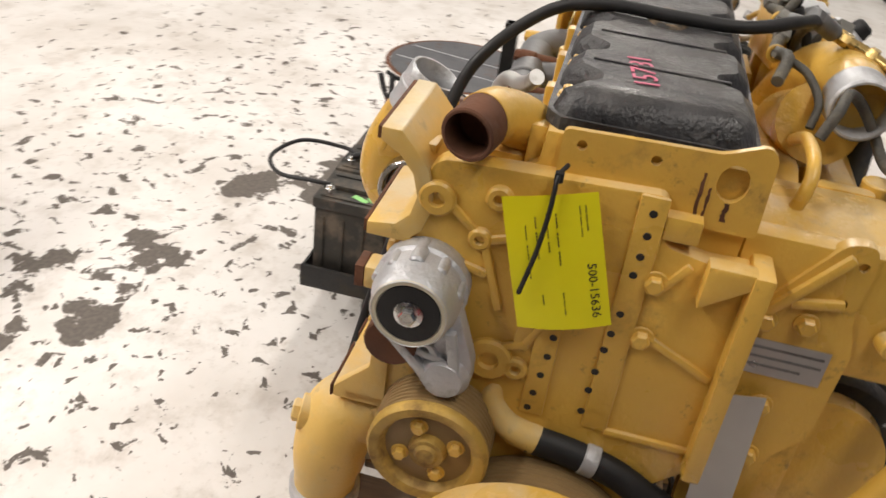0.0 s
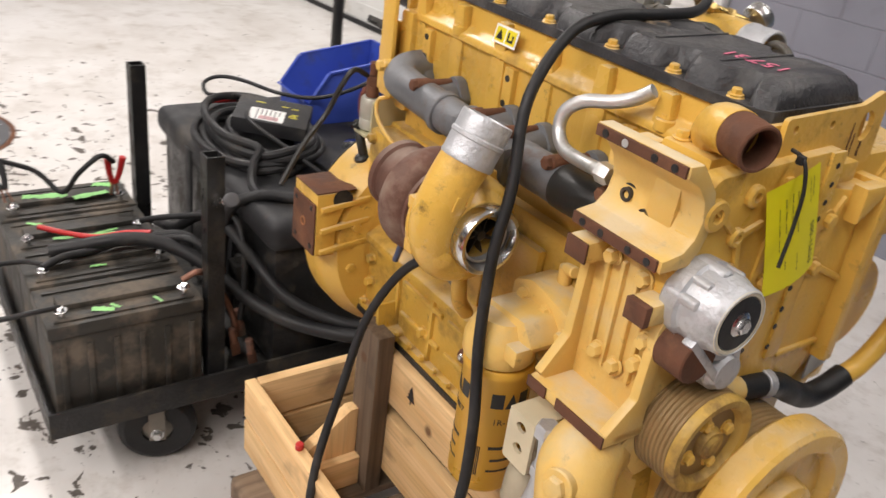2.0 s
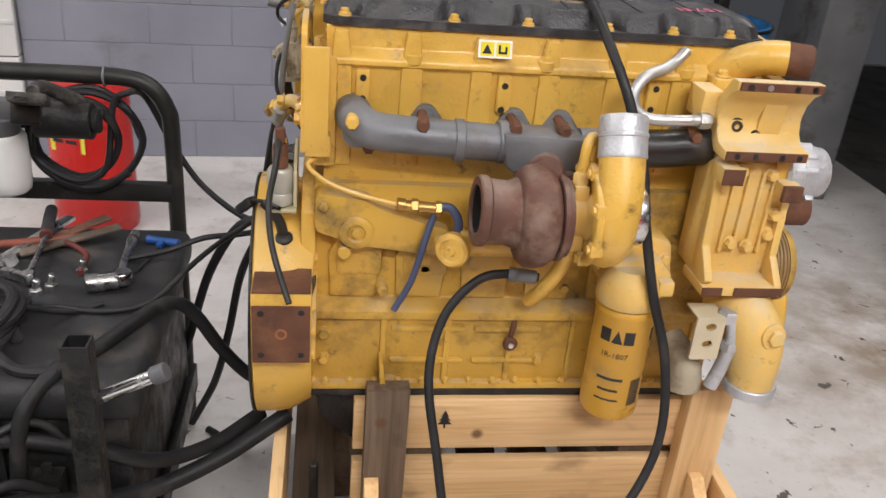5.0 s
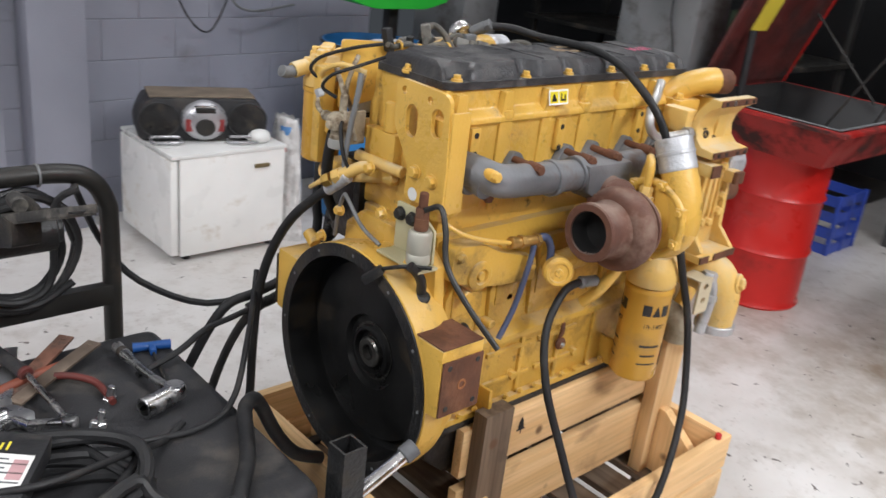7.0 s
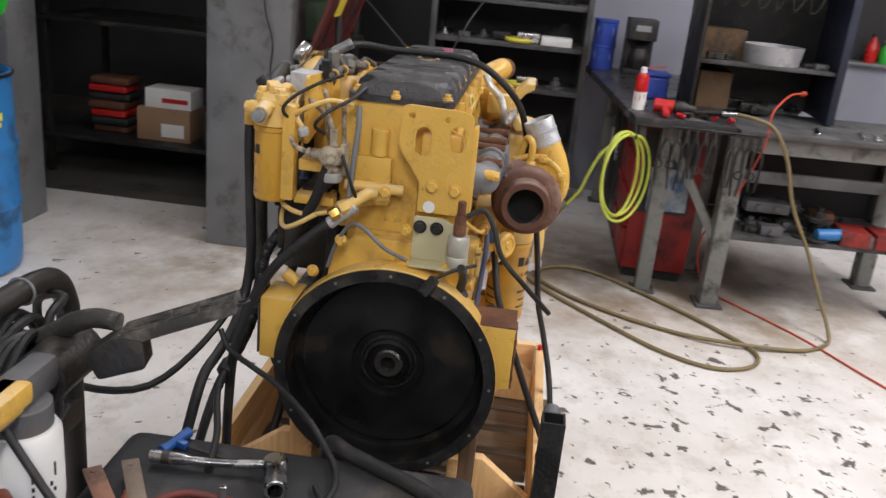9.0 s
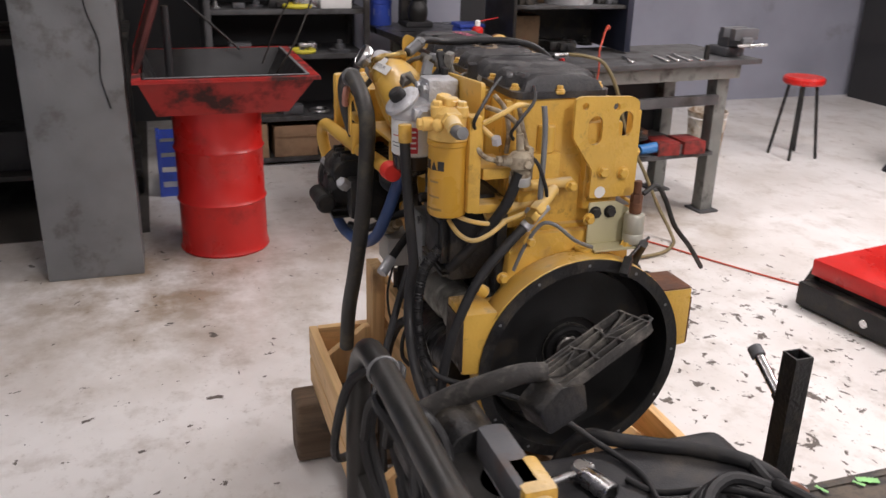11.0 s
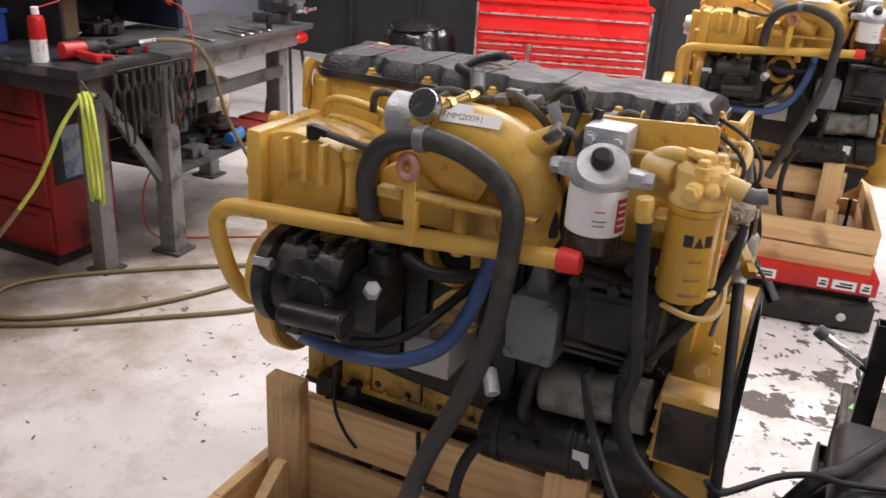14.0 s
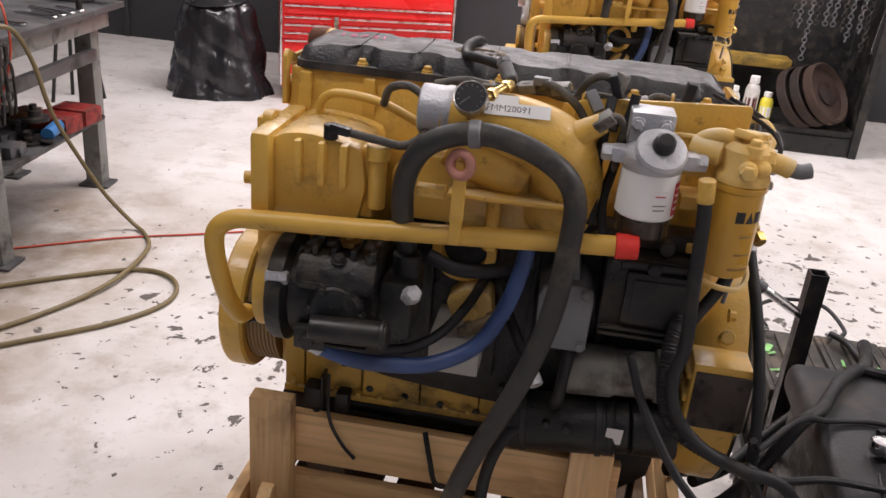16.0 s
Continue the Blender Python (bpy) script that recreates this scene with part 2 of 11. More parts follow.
# ---- timber with grain along one axis ----
def timber(name, light, dark, axis, dirt, rough=0.72):
    m = bpy.data.materials.new(name)
    m.use_nodes = True
    nt = m.node_tree
    nd, ln = nt.nodes, nt.links
    b = nd["Principled BSDF"]
    tc = nd.new("ShaderNodeTexCoord")
    info = nd.new("ShaderNodeObjectInfo")
    shift = nd.new("ShaderNodeVectorMath")
    shift.operation = "MULTIPLY_ADD"
    ln.new(info.outputs["Random"], shift.inputs[0])
    shift.inputs[1].default_value = (7.0, 11.0, 5.0)
    ln.new(tc.outputs["Object"], shift.inputs[2])

    def grain(across, along, detail, distort):
        mp = nd.new("ShaderNodeMapping")
        sc = [across, across, across]
        sc["xyz".index(axis)] = along
        mp.inputs["Scale"].default_value = sc
        ln.new(shift.outputs[0], mp.inputs["Vector"])
        n = nd.new("ShaderNodeTexNoise")
        n.inputs["Scale"].default_value, n.inputs["Detail"].default_value, n.inputs["Distortion"].default_value = 1.0, detail, distort
        ln.new(mp.outputs[0], n.inputs["Vector"])
        return n.outputs["Fac"]

    def ramp(src, lo, hi, a=0.0, c=1.0):
        r = nd.new("ShaderNodeMapRange")
        r.inputs[1].default_value, r.inputs[2].default_value, r.inputs[3].default_value, r.inputs[4].default_value = lo, hi, a, c
        ln.new(src, r.inputs[0])
        return r.outputs[0]

    def blend(fac, x, y, mode="MIX"):
        n = nd.new("ShaderNodeMix")
        n.data_type, n.blend_type = "RGBA", mode
        if isinstance(fac, float):
            n.inputs[0].default_value = fac
        else:
            ln.new(fac, n.inputs[0])
        for i, v in ((6, x), (7, y)):
            if isinstance(v, tuple):
                n.inputs[i].default_value = (*v, 1)
            else:
                ln.new(v, n.inputs[i])
        return n.outputs[2]

    fine, wide, cloud = grain(130, 5, 4, 0.2), grain(28, 1.6, 4, 0.8), grain(9, 5, 5, 0.3)
    col = blend(ramp(wide, 0.36, 0.68), light, dark)
    col = blend(ramp(fine, 0.5, 0.75, 0.0, 0.45), col, tuple(c * 0.55 for c in dark))
    col = blend(ramp(cloud, 0.60, 0.74, 0.0, 0.8), col, dirt)
    knot = nd.new("ShaderNodeTexVoronoi")
    knot.inputs["Scale"].default_value = 4.5
    ln.new(shift.outputs[0], knot.inputs["Vector"])
    col = blend(ramp(knot.outputs["Distance"], 0.035, 0.075, 0.85, 0.0), col, (0.12, 0.055, 0.025))
    tint = ramp(info.outputs["Random"], 0.0, 1.0, 0.78, 1.1)
    grey = nd.new("ShaderNodeCombineColor")
    for i in range(3):
        ln.new(tint, grey.inputs[i])
    col = blend(1.0, col, grey.outputs[0], "MULTIPLY")
    ln.new(col, b.inputs["Base Color"])
    b.inputs["Roughness"].default_value = rough
    bp = nd.new("ShaderNodeBump")
    bp.inputs["Strength"].default_value, bp.inputs["Distance"].default_value = 0.35, 0.002
    ln.new(fine, bp.inputs["Height"])
    ln.new(bp.outputs[0], b.inputs["Normal"])
    return m


PINE = {a: timber("pale_pine_" + a, (0.82, 0.56, 0.285), (0.70, 0.44, 0.195), a, (0.30, 0.17, 0.085)) for a in "xyz"}
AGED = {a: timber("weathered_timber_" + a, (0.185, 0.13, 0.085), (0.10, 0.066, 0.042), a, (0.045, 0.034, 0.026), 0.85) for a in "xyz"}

# ---- mesh helpers ----
class M:
    """One mesh under construction: primitives are bevelled one by one and joined."""

    def __init__(self):
        self.bm = bmesh.new()

    def _add(self, tmp, m=None, bevel=0.0, seg=2):
        if bevel > 0:
            sharp = [e for e in tmp.edges if len(e.link_faces) == 2 and e.calc_face_angle(0) > 0.6]
            bmesh.ops.bevel(tmp, geom=sharp, offset=bevel, segments=seg, affect="EDGES", profile=0.6, clamp_overlap=True)
        if m is not None:
            bmesh.ops.transform(tmp, matrix=m, verts=tmp.verts)
        new_v = {v: self.bm.verts.new(v.co) for v in tmp.verts}
        for f in tmp.faces:
            self.bm.faces.new([new_v[v] for v in f.verts])
        tmp.free()
        return self

    def box(self, x0, x1, y0, y1, z0, z1, bevel=0.004, m=None, seg=2):
        tmp = bmesh.new()
        bmesh.ops.create_cube(tmp, size=1.0)
        for v in tmp.verts:
            v.co = ((x0 + x1) / 2 + v.co.x * (x1 - x0), (y0 + y1) / 2 + v.co.y * (y1 - y0), (z0 + z1) / 2 + v.co.z * (z1 - z0))
        return self._add(tmp, m, bevel, seg)

    def bar(self, a, b, w, h, up=(0, 0, 1), bevel=0.004):
        """A beam of section w x h from a to b."""
        a, b, up = Vector(a), Vector(b), Vector(up)
        z = (b - a).normalized()
        x = up.cross(z).normalized()
        y = z.cross(x)
        tmp = bmesh.new()
        bmesh.ops.create_cube(tmp, size=1.0)
        L = (b - a).length
        for v in tmp.verts:
            v.co = (v.co.x * w, v.co.y * h, (v.co.z + 0.5) * L)
        rot = Matrix((x, y, z)).transposed().to_4x4()
        return self._add(tmp, Matrix.Translation(a) @ rot, bevel)

    def prism(self, pts, axis, a, b, bevel=0.004, m=None, seg=2):
        """A polygon of (u, v) points pushed along an axis from a to b: x: (y, z), y: (x, z), z: (x, y)."""
        def co(u, v, w):
            return {"x": (w, u, v), "y": (u, w, v), "z": (u, v, w)}[axis]
        tmp = bmesh.new()
        lo = [tmp.verts.new(co(u, v, a)) for u, v in pts]
        hi = [tmp.verts.new(co(u, v, b)) for u, v in pts]
        n = len(pts)
        tmp.faces.new(lo)
        tmp.faces.new(hi[::-1])
        for i in range(n):
            tmp.faces.new((lo[i], hi[i], hi[(i + 1) % n], lo[(i + 1) % n]))
        bmesh.ops.recalc_face_normals(tmp, faces=tmp.faces)
        return self._add(tmp, m, bevel, seg)

    def lathe(self, prof, at=(0, 0, 0), way=(0, 0, 1), seg=32, bevel=0.0, m=None):
        """Rings of (radius, height) turned about the line from at along way; radius 0 closes an end."""
        tmp = bmesh.new()
        rings = []
        for r, h in prof:
            if r <= 1e-6:
                rings.append([tmp.verts.new((0, 0, h))])
            else:
                rings.append([tmp.verts.new((r * math.cos(2 * math.pi * i / seg), r * math.sin(2 * math.pi * i / seg), h)) for i in range(seg)])
        for p, q in zip(rings, rings[1:]):
            for i in range(seg):
                j = (i + 1) % seg
                if len(p) == 1 and len(q) > 1:
                    tmp.faces.new((p[0], q[i], q[j]))
                elif len(q) == 1 and len(p) > 1:
                    tmp.faces.new((p[i], q[0], p[j]))
                elif len(p) > 1:
                    tmp.faces.new((p[i], q[i], q[j], p[j]))
        bmesh.ops.recalc_face_normals(tmp, faces=tmp.faces)
        rot = Vector(way).to_track_quat("Z", "Y").to_matrix().to_4x4()
        mm = Matrix.Translation(at) @ rot
        return self._add(tmp, m @ mm if m is not None else mm, bevel)

    def cyl(self, a, b, r, r2=None, seg=24, bevel=0.002):
        a, b = Vector(a), Vector(b)
        L = (b - a).length
        r2 = r if r2 is None else r2
        e = min(bevel, r * 0.3, r2 * 0.3, L * 0.3)
        return self.lathe([(0, 0), (r - e, 0), (r, e), (r2, L - e), (r2 - e, L), (0, L)], a, b - a, seg)

    def pipe(self, a, b, ro, ri, seg=32, lip=0.002):
        """An open-ended pipe with a bore."""
        a, b = Vector(a), Vector(b)
        L = (b - a).length
        return self.lathe([(ri, 0), (ro - lip, 0), (ro, lip), (ro, L - lip), (ro - lip, L), (ri, L), (ri, 0)], a, b - a, seg)

    def hexbolt(self, at, way, r=0.009, h=0.008, flange=0.0):
        at, way = Vector(at), Vector(way).normalized()
        if flange:
            self.cyl(at, at + way * 0.003, flange, seg=14, bevel=0.001)
            at = at + way * 0.003
        return self.lathe([(0, 0), (r, 0), (r, h * 0.8), (r * 0.82, h), (0, h)], at, way, 6)

    def ball(self, c, rx, ry=None, rz=None, u=20, v=12):
        tmp = bmesh.new()
        bmesh.ops.create_uvsphere(tmp, u_segments=u, v_segments=v, radius=1.0)
        for k in tmp.verts:
            k.co = (c[0] + k.co.x * rx, c[1] + k.co.y * (ry or rx), c[2] + k.co.z * (rz or rx))
        return self._add(tmp)

    def tube(self, pts, r, seg=10, smooth=6, caps=True, radii=None, bore=0.0):
        """A round hose along a smooth curve through pts."""
        P = curve(pts, smooth)
        tmp = bmesh.new()
        rings, side = [], None
        for i, p in enumerate(P):
            t = (P[min(i + 1, len(P) - 1)] - P[max(i - 1, 0)]).normalized()
            if side is None:
                side = t.cross(Vector((0.31, 0.17, 0.93)))
            side = (side - t * side.dot(t)).normalized()
            up = t.cross(side)
            rr = r if radii is None else radii(i / (len(P) - 1))
            rings.append([tmp.verts.new(p + rr * (math.cos(2 * math.pi * k / seg) * side + math.sin(2 * math.pi * k / seg) * up)) for k in range(seg)])
        for a, b in zip(rings, rings[1:]):
            for k in range(seg):
                tmp.faces.new((a[k], a[(k + 1) % seg], b[(k + 1) % seg], b[k]))
        if caps:
            tmp.faces.new(rings[0][::-1])
            tmp.faces.new(rings[-1])
        return self._add(tmp)

    def torus(self, c, way, R, r, seg=32, k=10):
        prof = [(R + r * math.cos(2 * math.pi * i / k), r * math.sin(2 * math.pi * i / k)) for i in range(k + 1)]
        return self.lathe(prof, c, way, seg)


def curve(pts, n=6):
    """Points along a Catmull-Rom curve."""
    P = [Vector(p) for p in pts]
    if len(P) < 3 or n <= 1:
        return P
    out = []
    for i in range(len(P) - 1):
        a, b = P[i], P[i + 1]
        p0 = P[i - 1] if i else a * 2 - b
        p3 = P[i + 2] if i + 2 < len(P) else b * 2 - a
        for k in range(n):
            t = k / n
            out.append(0.5 * ((2 * a) + (b - p0) * t + (2 * p0 - 5 * a + 4 * b - p3) * t * t + (3 * a - p0 - 3 * b + p3) * t ** 3))
    out.append(P[-1])
    return out


def part(name, mm, material, parent=None, label="", angle=38):
    """Links a mesh as one object under its thing."""
    me = bpy.data.meshes.new(name)
    bm = mm.bm if isinstance(mm, M) else mm
    bm.to_mesh(me)
    bm.free()
    me.materials.append(material)
    me.shade_smooth()
    me.set_sharp_from_angle(angle=radians(angle))
    ob = new(name, me)
    if parent is not None:
        ob.parent = parent
        ob.matrix_parent_inverse = parent.matrix_basis.inverted()
    if label:
        tagged(ob, label)
    return ob


def thing(name, at, label, category, group="", kind=""):
    """An Empty at the thing's base that carries its parts."""
    ob = new(name)
    ob.empty_display_size = 0.05
    ob.matrix_basis = Matrix.Translation(at)
    return tagged(ob, label, category, group, kind)


def solo(name, mm, material, label, category, group="", kind="", angle=38):
    return tagged(part(name, mm, material, None, "", angle), label, category, group, kind)


def structure(name, mm, material, label, angle=38):
    return tagged(part(name, mm, material, None, "", angle), label, name.split("_")[0], "", "structure")

def plate(mm, outer, holes, axis, a, b, bevel=0.0):
    """A flat plate with openings: a polygon with holes pushed along an axis from a to b."""
    def co(u, v, w):
        return {"x": (w, u, v), "y": (u, w, v), "z": (u, v, w)}[axis]
    tmp = bmesh.new()
    loops = []
    for pts in (outer, *holes):
        vs = [tmp.verts.new(co(u, v, a)) for u, v in pts]
        loops.append(vs)
        for i in range(len(vs)):
            tmp.edges.new((vs[i], vs[(i + 1) % len(vs)]))
    bmesh.ops.triangle_fill(tmp, use_beauty=True, use_dissolve=False, edges=tmp.edges[:])
    ext = bmesh.ops.extrude_face_region(tmp, geom=tmp.faces[:])
    d = {"x": Vector((b - a, 0, 0)), "y": Vector((0, b - a, 0)), "z": Vector((0, 0, b - a))}[axis]
    bmesh.ops.translate(tmp, vec=d, verts=[g for g in ext["geom"] if isinstance(g, bmesh.types.BMVert)])
    bmesh.ops.recalc_face_normals(tmp, faces=tmp.faces)
    mm._add(tmp, None, bevel, 1)
    return mm


def ring(cu, cv, ru, rv=None, n=18, start=0.0):
    rv = ru if rv is None else rv
    return [(cu + ru * math.cos(start + 2 * math.pi * i / n), cv + rv * math.sin(start + 2 * math.pi * i / n)) for i in range(n)]


def slot(cu, cv, w, h, n=8):
    """A slot of width w and height h, round at both ends."""
    r = w / 2
    up = [(cu + r * math.cos(math.pi * i / n), cv + h / 2 - r + r * math.sin(math.pi * i / n)) for i in range(n + 1)]
    dn = [(cu - r * math.cos(math.pi * i / n), cv - h / 2 + r - r * math.sin(math.pi * i / n)) for i in range(n + 1)]
    return up + dn


def rounded(pts, r=0.01, n=4):
    """A polygon with its corners rounded."""
    out = []
    k = len(pts)
    for i in range(k):
        p, a, b = Vector(pts[i]), Vector(pts[i - 1]), Vector(pts[(i + 1) % k])
        da, db = (a - p), (b - p)
        t = min(r, da.length * 0.45, db.length * 0.45)
        s, e = p + da.normalized() * t, p + db.normalized() * t
        for j in range(n + 1):
            f = j / n
            q = s * (1 - f) ** 2 + p * 2 * f * (1 - f) + e * f ** 2
            out.append((q.x, q.y))
    return out


def letters(text, size, depth=0.0006):
    """A mesh of the built-in font's letters, lying in the xy plane, centred."""
    cu = bpy.data.curves.new("letters", "FONT")
    cu.body, cu.size, cu.extrude, cu.resolution_u = text, size, depth, 2
    cu.align_x, cu.align_y = "CENTER", "CENTER"
    ob = bpy.data.objects.new("letters", cu)
    me = bpy.data.meshes.new_from_object(ob)
    bm = bmesh.new()
    bm.from_mesh(me)
    bpy.data.objects.remove(ob)
    bpy.data.curves.remove(cu)
    bpy.data.meshes.remove(me)
    return bm


def wrapped(bm, centre, r, angle):
    """Bends a flat mesh in xy round an upright cylinder; angle: the way it faces, in degrees from +x."""
    for v in bm.verts:
        a = radians(angle) + v.co.x / r
        rr = r + v.co.z
        v.co = (centre[0] + rr * math.cos(a), centre[1] + rr * math.sin(a), centre[2] + v.co.y)
    return bm


def flatbars(rows):
    """Plain bars (x0, x1, y0, y1) in the xy plane."""
    mm = M()
    for x0, x1, y0, y1 in rows:
        mm.box(x0, x1, y0, y1, 0, 0.0005, 0)
    return mm.bm


def put(bm, m):
    bmesh.ops.transform(bm, matrix=m, verts=bm.verts)
    return bm


def hose(name, pts, r, material, parent=None, label="", category="hose", seg=10, smooth=6, group=""):
    mm = M().tube(pts, r, seg, smooth)
    if parent is None:
        return solo(name, mm, material, label, category, group)
    return part(name, mm, material, parent, label)

# ---- the room ----
MORTAR = mat("grey_painted_joint", (0.255, 0.26, 0.295), 0.7, 0, 0.1, 6, 0.2, 90)
structure("floor", M().box(-9, 6.5, -9, 6, -0.1, 0, 0), FLOOR, "white painted concrete floor with worn dark patches")
WALL_M = Matrix.Translation((0.5, 2.92, 0)) @ pose(0, 0, 0, 0, 0, 5)
structure("wall_north", M().box(-1.85, 1.9, 0.02, 0.2, 0, 4.2, 0, WALL_M), MORTAR, "grey painted concrete block workshop wall")
# block courses: each block stands proud of its joints
blocks = bpy.data.objects["wall_north"]
for row in range(12):
    z0 = row * 0.2
    x = -1.85 - (0.2 if row % 2 else 0.0)
    while x < 1.85:
        lo, hi = max(x, -1.85), min(x + 0.4, 1.9)
        if hi - lo > 0.06:
            part("block", M().box(lo + 0.0018, hi - 0.0018, 0.0165, 0.04, z0 + 0.0018, z0 + 0.1982, 0.0022, WALL_M, 1), WALLG, blocks)
        x += 0.4
structure("pilaster", M().box(-0.25, 0.02, -0.11, 0.0, 0, 4.2, 0.006, WALL_M), WALLG, "grey painted wall pilaster beside door")
structure("conduit", M().box(-0.42, -0.36, -0.06, 0.0, 0, 4.2, 0.006, WALL_M), WALLG, "grey painted steel door track")
door = thing("door_1", (-4, 2.5, 0), "white sectional overhead door, closed", "door", "", "structure")
for i in range(8):
    z0 = i * 0.525
    part("panel", M().box(-8.5, -1.86, -0.03, 0.06, z0 + 0.003, z0 + 0.522, 0.008, WALL_M), WHITEP, door)
    for k in (0.16, 0.34):
        part("groove_rail", M().box(-8.5, -1.87, -0.038, -0.03, z0 + k, z0 + k + 0.02, 0.003, WALL_M), WHITEP, door)
part("bottom_seal", M().box(-8.5, -1.87, -0.045, -0.03, 0, 0.04, 0.004, WALL_M), RUBBER, door)
structure("wall_east", M().box(6.3, 6.5, -9, 6, 0, 4.2, 0), DARKWALL, "dark workshop wall")
structure("wall_panel", M().box(5.0, 5.08, -1.45, -0.6, 0, 2.3, 0.004), WALLG, "grey painted partition behind bench")
structure("wall_south", M().box(-9, 6.5, -9, -8.8, 0, 4.2, 0), DARKWALL, "dark workshop wall")
structure("wall_west", M().box(-9, -8.8, -9, 6, 0, 4.2, 0), WALLG, "grey painted workshop wall")
structure("ceiling", M().box(-9, 6.5, -9, 6, 4.2, 4.3, 0), WHITEP, "white painted workshop ceiling")
structure("pillar", M().box(2.72, 3.0, 1.01, 1.46, 0, 4.2, 0.01), GREYMETAL, "grey painted steel pillar with chipped paint")

mh = thing("manhole", (-2.9, -0.86, 0), "round dark steel floor cover in rusty ring", "cover", "", "structure")
part("ring", M().lathe([(0.407, 0), (0.43, 0), (0.43, 0.002), (0.407, 0.003), (0.407, 0)], (-2.9, -0.86, 0.0), (0, 0, 1), 48), RUST, mh)
part("lid", M().cyl((-2.9, -0.86, 0.0), (-2.9, -0.86, 0.005), 0.405, seg=48, bevel=0.001), IRON, mh)
for k in (-0.1, 0.12):
    part("seam", M().box(-0.36, 0.36, k - 0.006, k + 0.006, 0.005, 0.006, 0, pose(-2.9, -0.86, 0, 0, 0, 78)), ALU, mh)

CONC = mat("dark_concrete", (0.075, 0.068, 0.06), 0.6, 0, 0.25, 3, 0.2, 40, dirt=(0.035, 0.03, 0.026), dirt_amt=0.4, dirt_scale=2)
structure("floor_2", M().box(3.35, 6.3, 0.98, 5.9, -0.05, 0.004, 0), CONC, "dark concrete floor of alcove")
# unseen slab, added to keep lamp light out of the alcove
structure("soffit", M().box(2.9, 6.3, 1.0, 5.9, 2.25, 2.4, 0.004), DARKWALL, "unseen dark slab added over alcove to shade it")

# ---- the diesel engine ----
CZ = 0.772  # crankshaft height
eng = thing("diesel_engine", (0.5, 0.0, 0.47), "yellow painted six-cylinder diesel engine with a black valve cover", "engine")

# cylinder block with crankcase ledge, ribs and bosses
b = M()
b.prism([(-0.15, 0.632), (-0.15, 0.79), (-0.163, 0.797), (-0.163, 0.815), (-0.128, 0.832), (-0.122, 1.07), (0.122, 1.07), (0.128, 0.83), (0.158, 0.815), (0.158, 0.632)], "x", 0.112, 0.955, 0.005)
for i in range(6):
    x = 0.19 + 0.131 * i
    b.prism([(x - 0.045, 0.835), (x + 0.045, 0.835), (x + 0.05, 0.93), (x + 0.03, 0.965), (x - 0.03, 0.965), (x - 0.05, 0.93)], "y", -0.138, -0.12, 0.006)
    b.box(x + 0.058, x + 0.07, -0.158, -0.12, 0.64, 0.80, 0.004)
    b.box(x + 0.058, x + 0.07, 0.12, 0.158, 0.64, 0.80, 0.004)
b.box(0.112, 0.955, -0.166, -0.14, 0.632, 0.648, 0.003)
b.box(0.112, 0.955, 0.14, 0.166, 0.632, 0.648, 0.003)
for i in range(17):
    x = 0.14 + i * 0.0495
    b.hexbolt((x, -0.166, 0.656), (0, -1, 0), 0.006, 0.006, 0.008)
    b.hexbolt((x, 0.166, 0.656), (0, 1, 0), 0.006, 0.006, 0.008)
for x, z in ((0.135, 0.70), (0.135, 0.76), (0.245, 0.86), (0.33, 0.90), (0.62, 0.86), (0.58, 0.70), (0.36, 0.70)):
    b.hexbolt((x, -0.15 if z < 0.8 else -0.128, z), (0, -1, 0), 0.011, 0.012, 0.014)
b.cyl((0.247, -0.15, 0.868), (0.247, -0.178, 0.868), 0.010).cyl((0.17, -0.12, 0.947), (0.17, -0.172, 0.947), 0.013)
for x in (0.20, 0.33, 0.46, 0.60, 0.74):
    b.box(x - 0.045, x + 0.045, -0.143, -0.122, 0.885, 1.03, 0.014)
for x0, x1 in ((0.27, 0.42), (0.44, 0.58)):
    b.box(x0, x1, -0.158, -0.146, 0.765, 0.778, 0.005).box(x0, x1, -0.158, -0.146, 0.690, 0.702, 0.005)
block = part("cylinder_block", b, BLOCKYEL, eng, "yellow cast engine block with dusty ledges")

b = M().prism(rounded([(0.114, 1.066), (0.20, 1.06), (0.245, 1.035), (0.368, 1.0), (0.37, 0.945), (0.30, 0.95), (0.20, 0.962), (0.114, 0.99)], 0.015), "y", -0.172, -0.12, 0.006)
b.lathe([(0, 0), (0.032, 0), (0.032, 0.006), (0.026, 0.010), (0.018, 0.010), (0.015, 0.004), (0.010, 0.004), (0.008, 0.010), (0, 0.010)], (0.191, -0.172, 0.993), (0, -1, 0), 24)
b.hexbolt((0.345, -0.172, 0.985), (0, -1, 0), 0.010, 0.010, 0.013).hexbolt((0.13, -0.172, 1.045), (0, -1, 0), 0.010, 0.010, 0.013)
part("side_cover", b, BLOCKYEL, block, "yellow cast side cover with a round boss")
part("sump_gasket", M().box(0.108, 0.957, -0.168, 0.168, 0.617, 0.632, 0.003), BLACKPART, eng, "black oil pan flange")
part("oil_pan", M().prism([(0.12, 0.617), (0.95, 0.617), (0.95, 0.56), (0.62, 0.535), (0.56, 0.48), (0.2, 0.48), (0.13, 0.54)], "y", -0.14, 0.14, 0.015), BLACKPART, eng, "black oily oil pan")
for x in (0.25, 0.70):
    g = M().prism([(x, 0.64), (x + 0.045, 0.64), (x + 0.035, 0.655), (x + 0.012, 0.66), (x + 0.004, 0.715), (x - 0.004, 0.715)], "y", -0.20, -0.14, 0.003)
    part("foot_bracket", g, BLOCKYEL, eng)

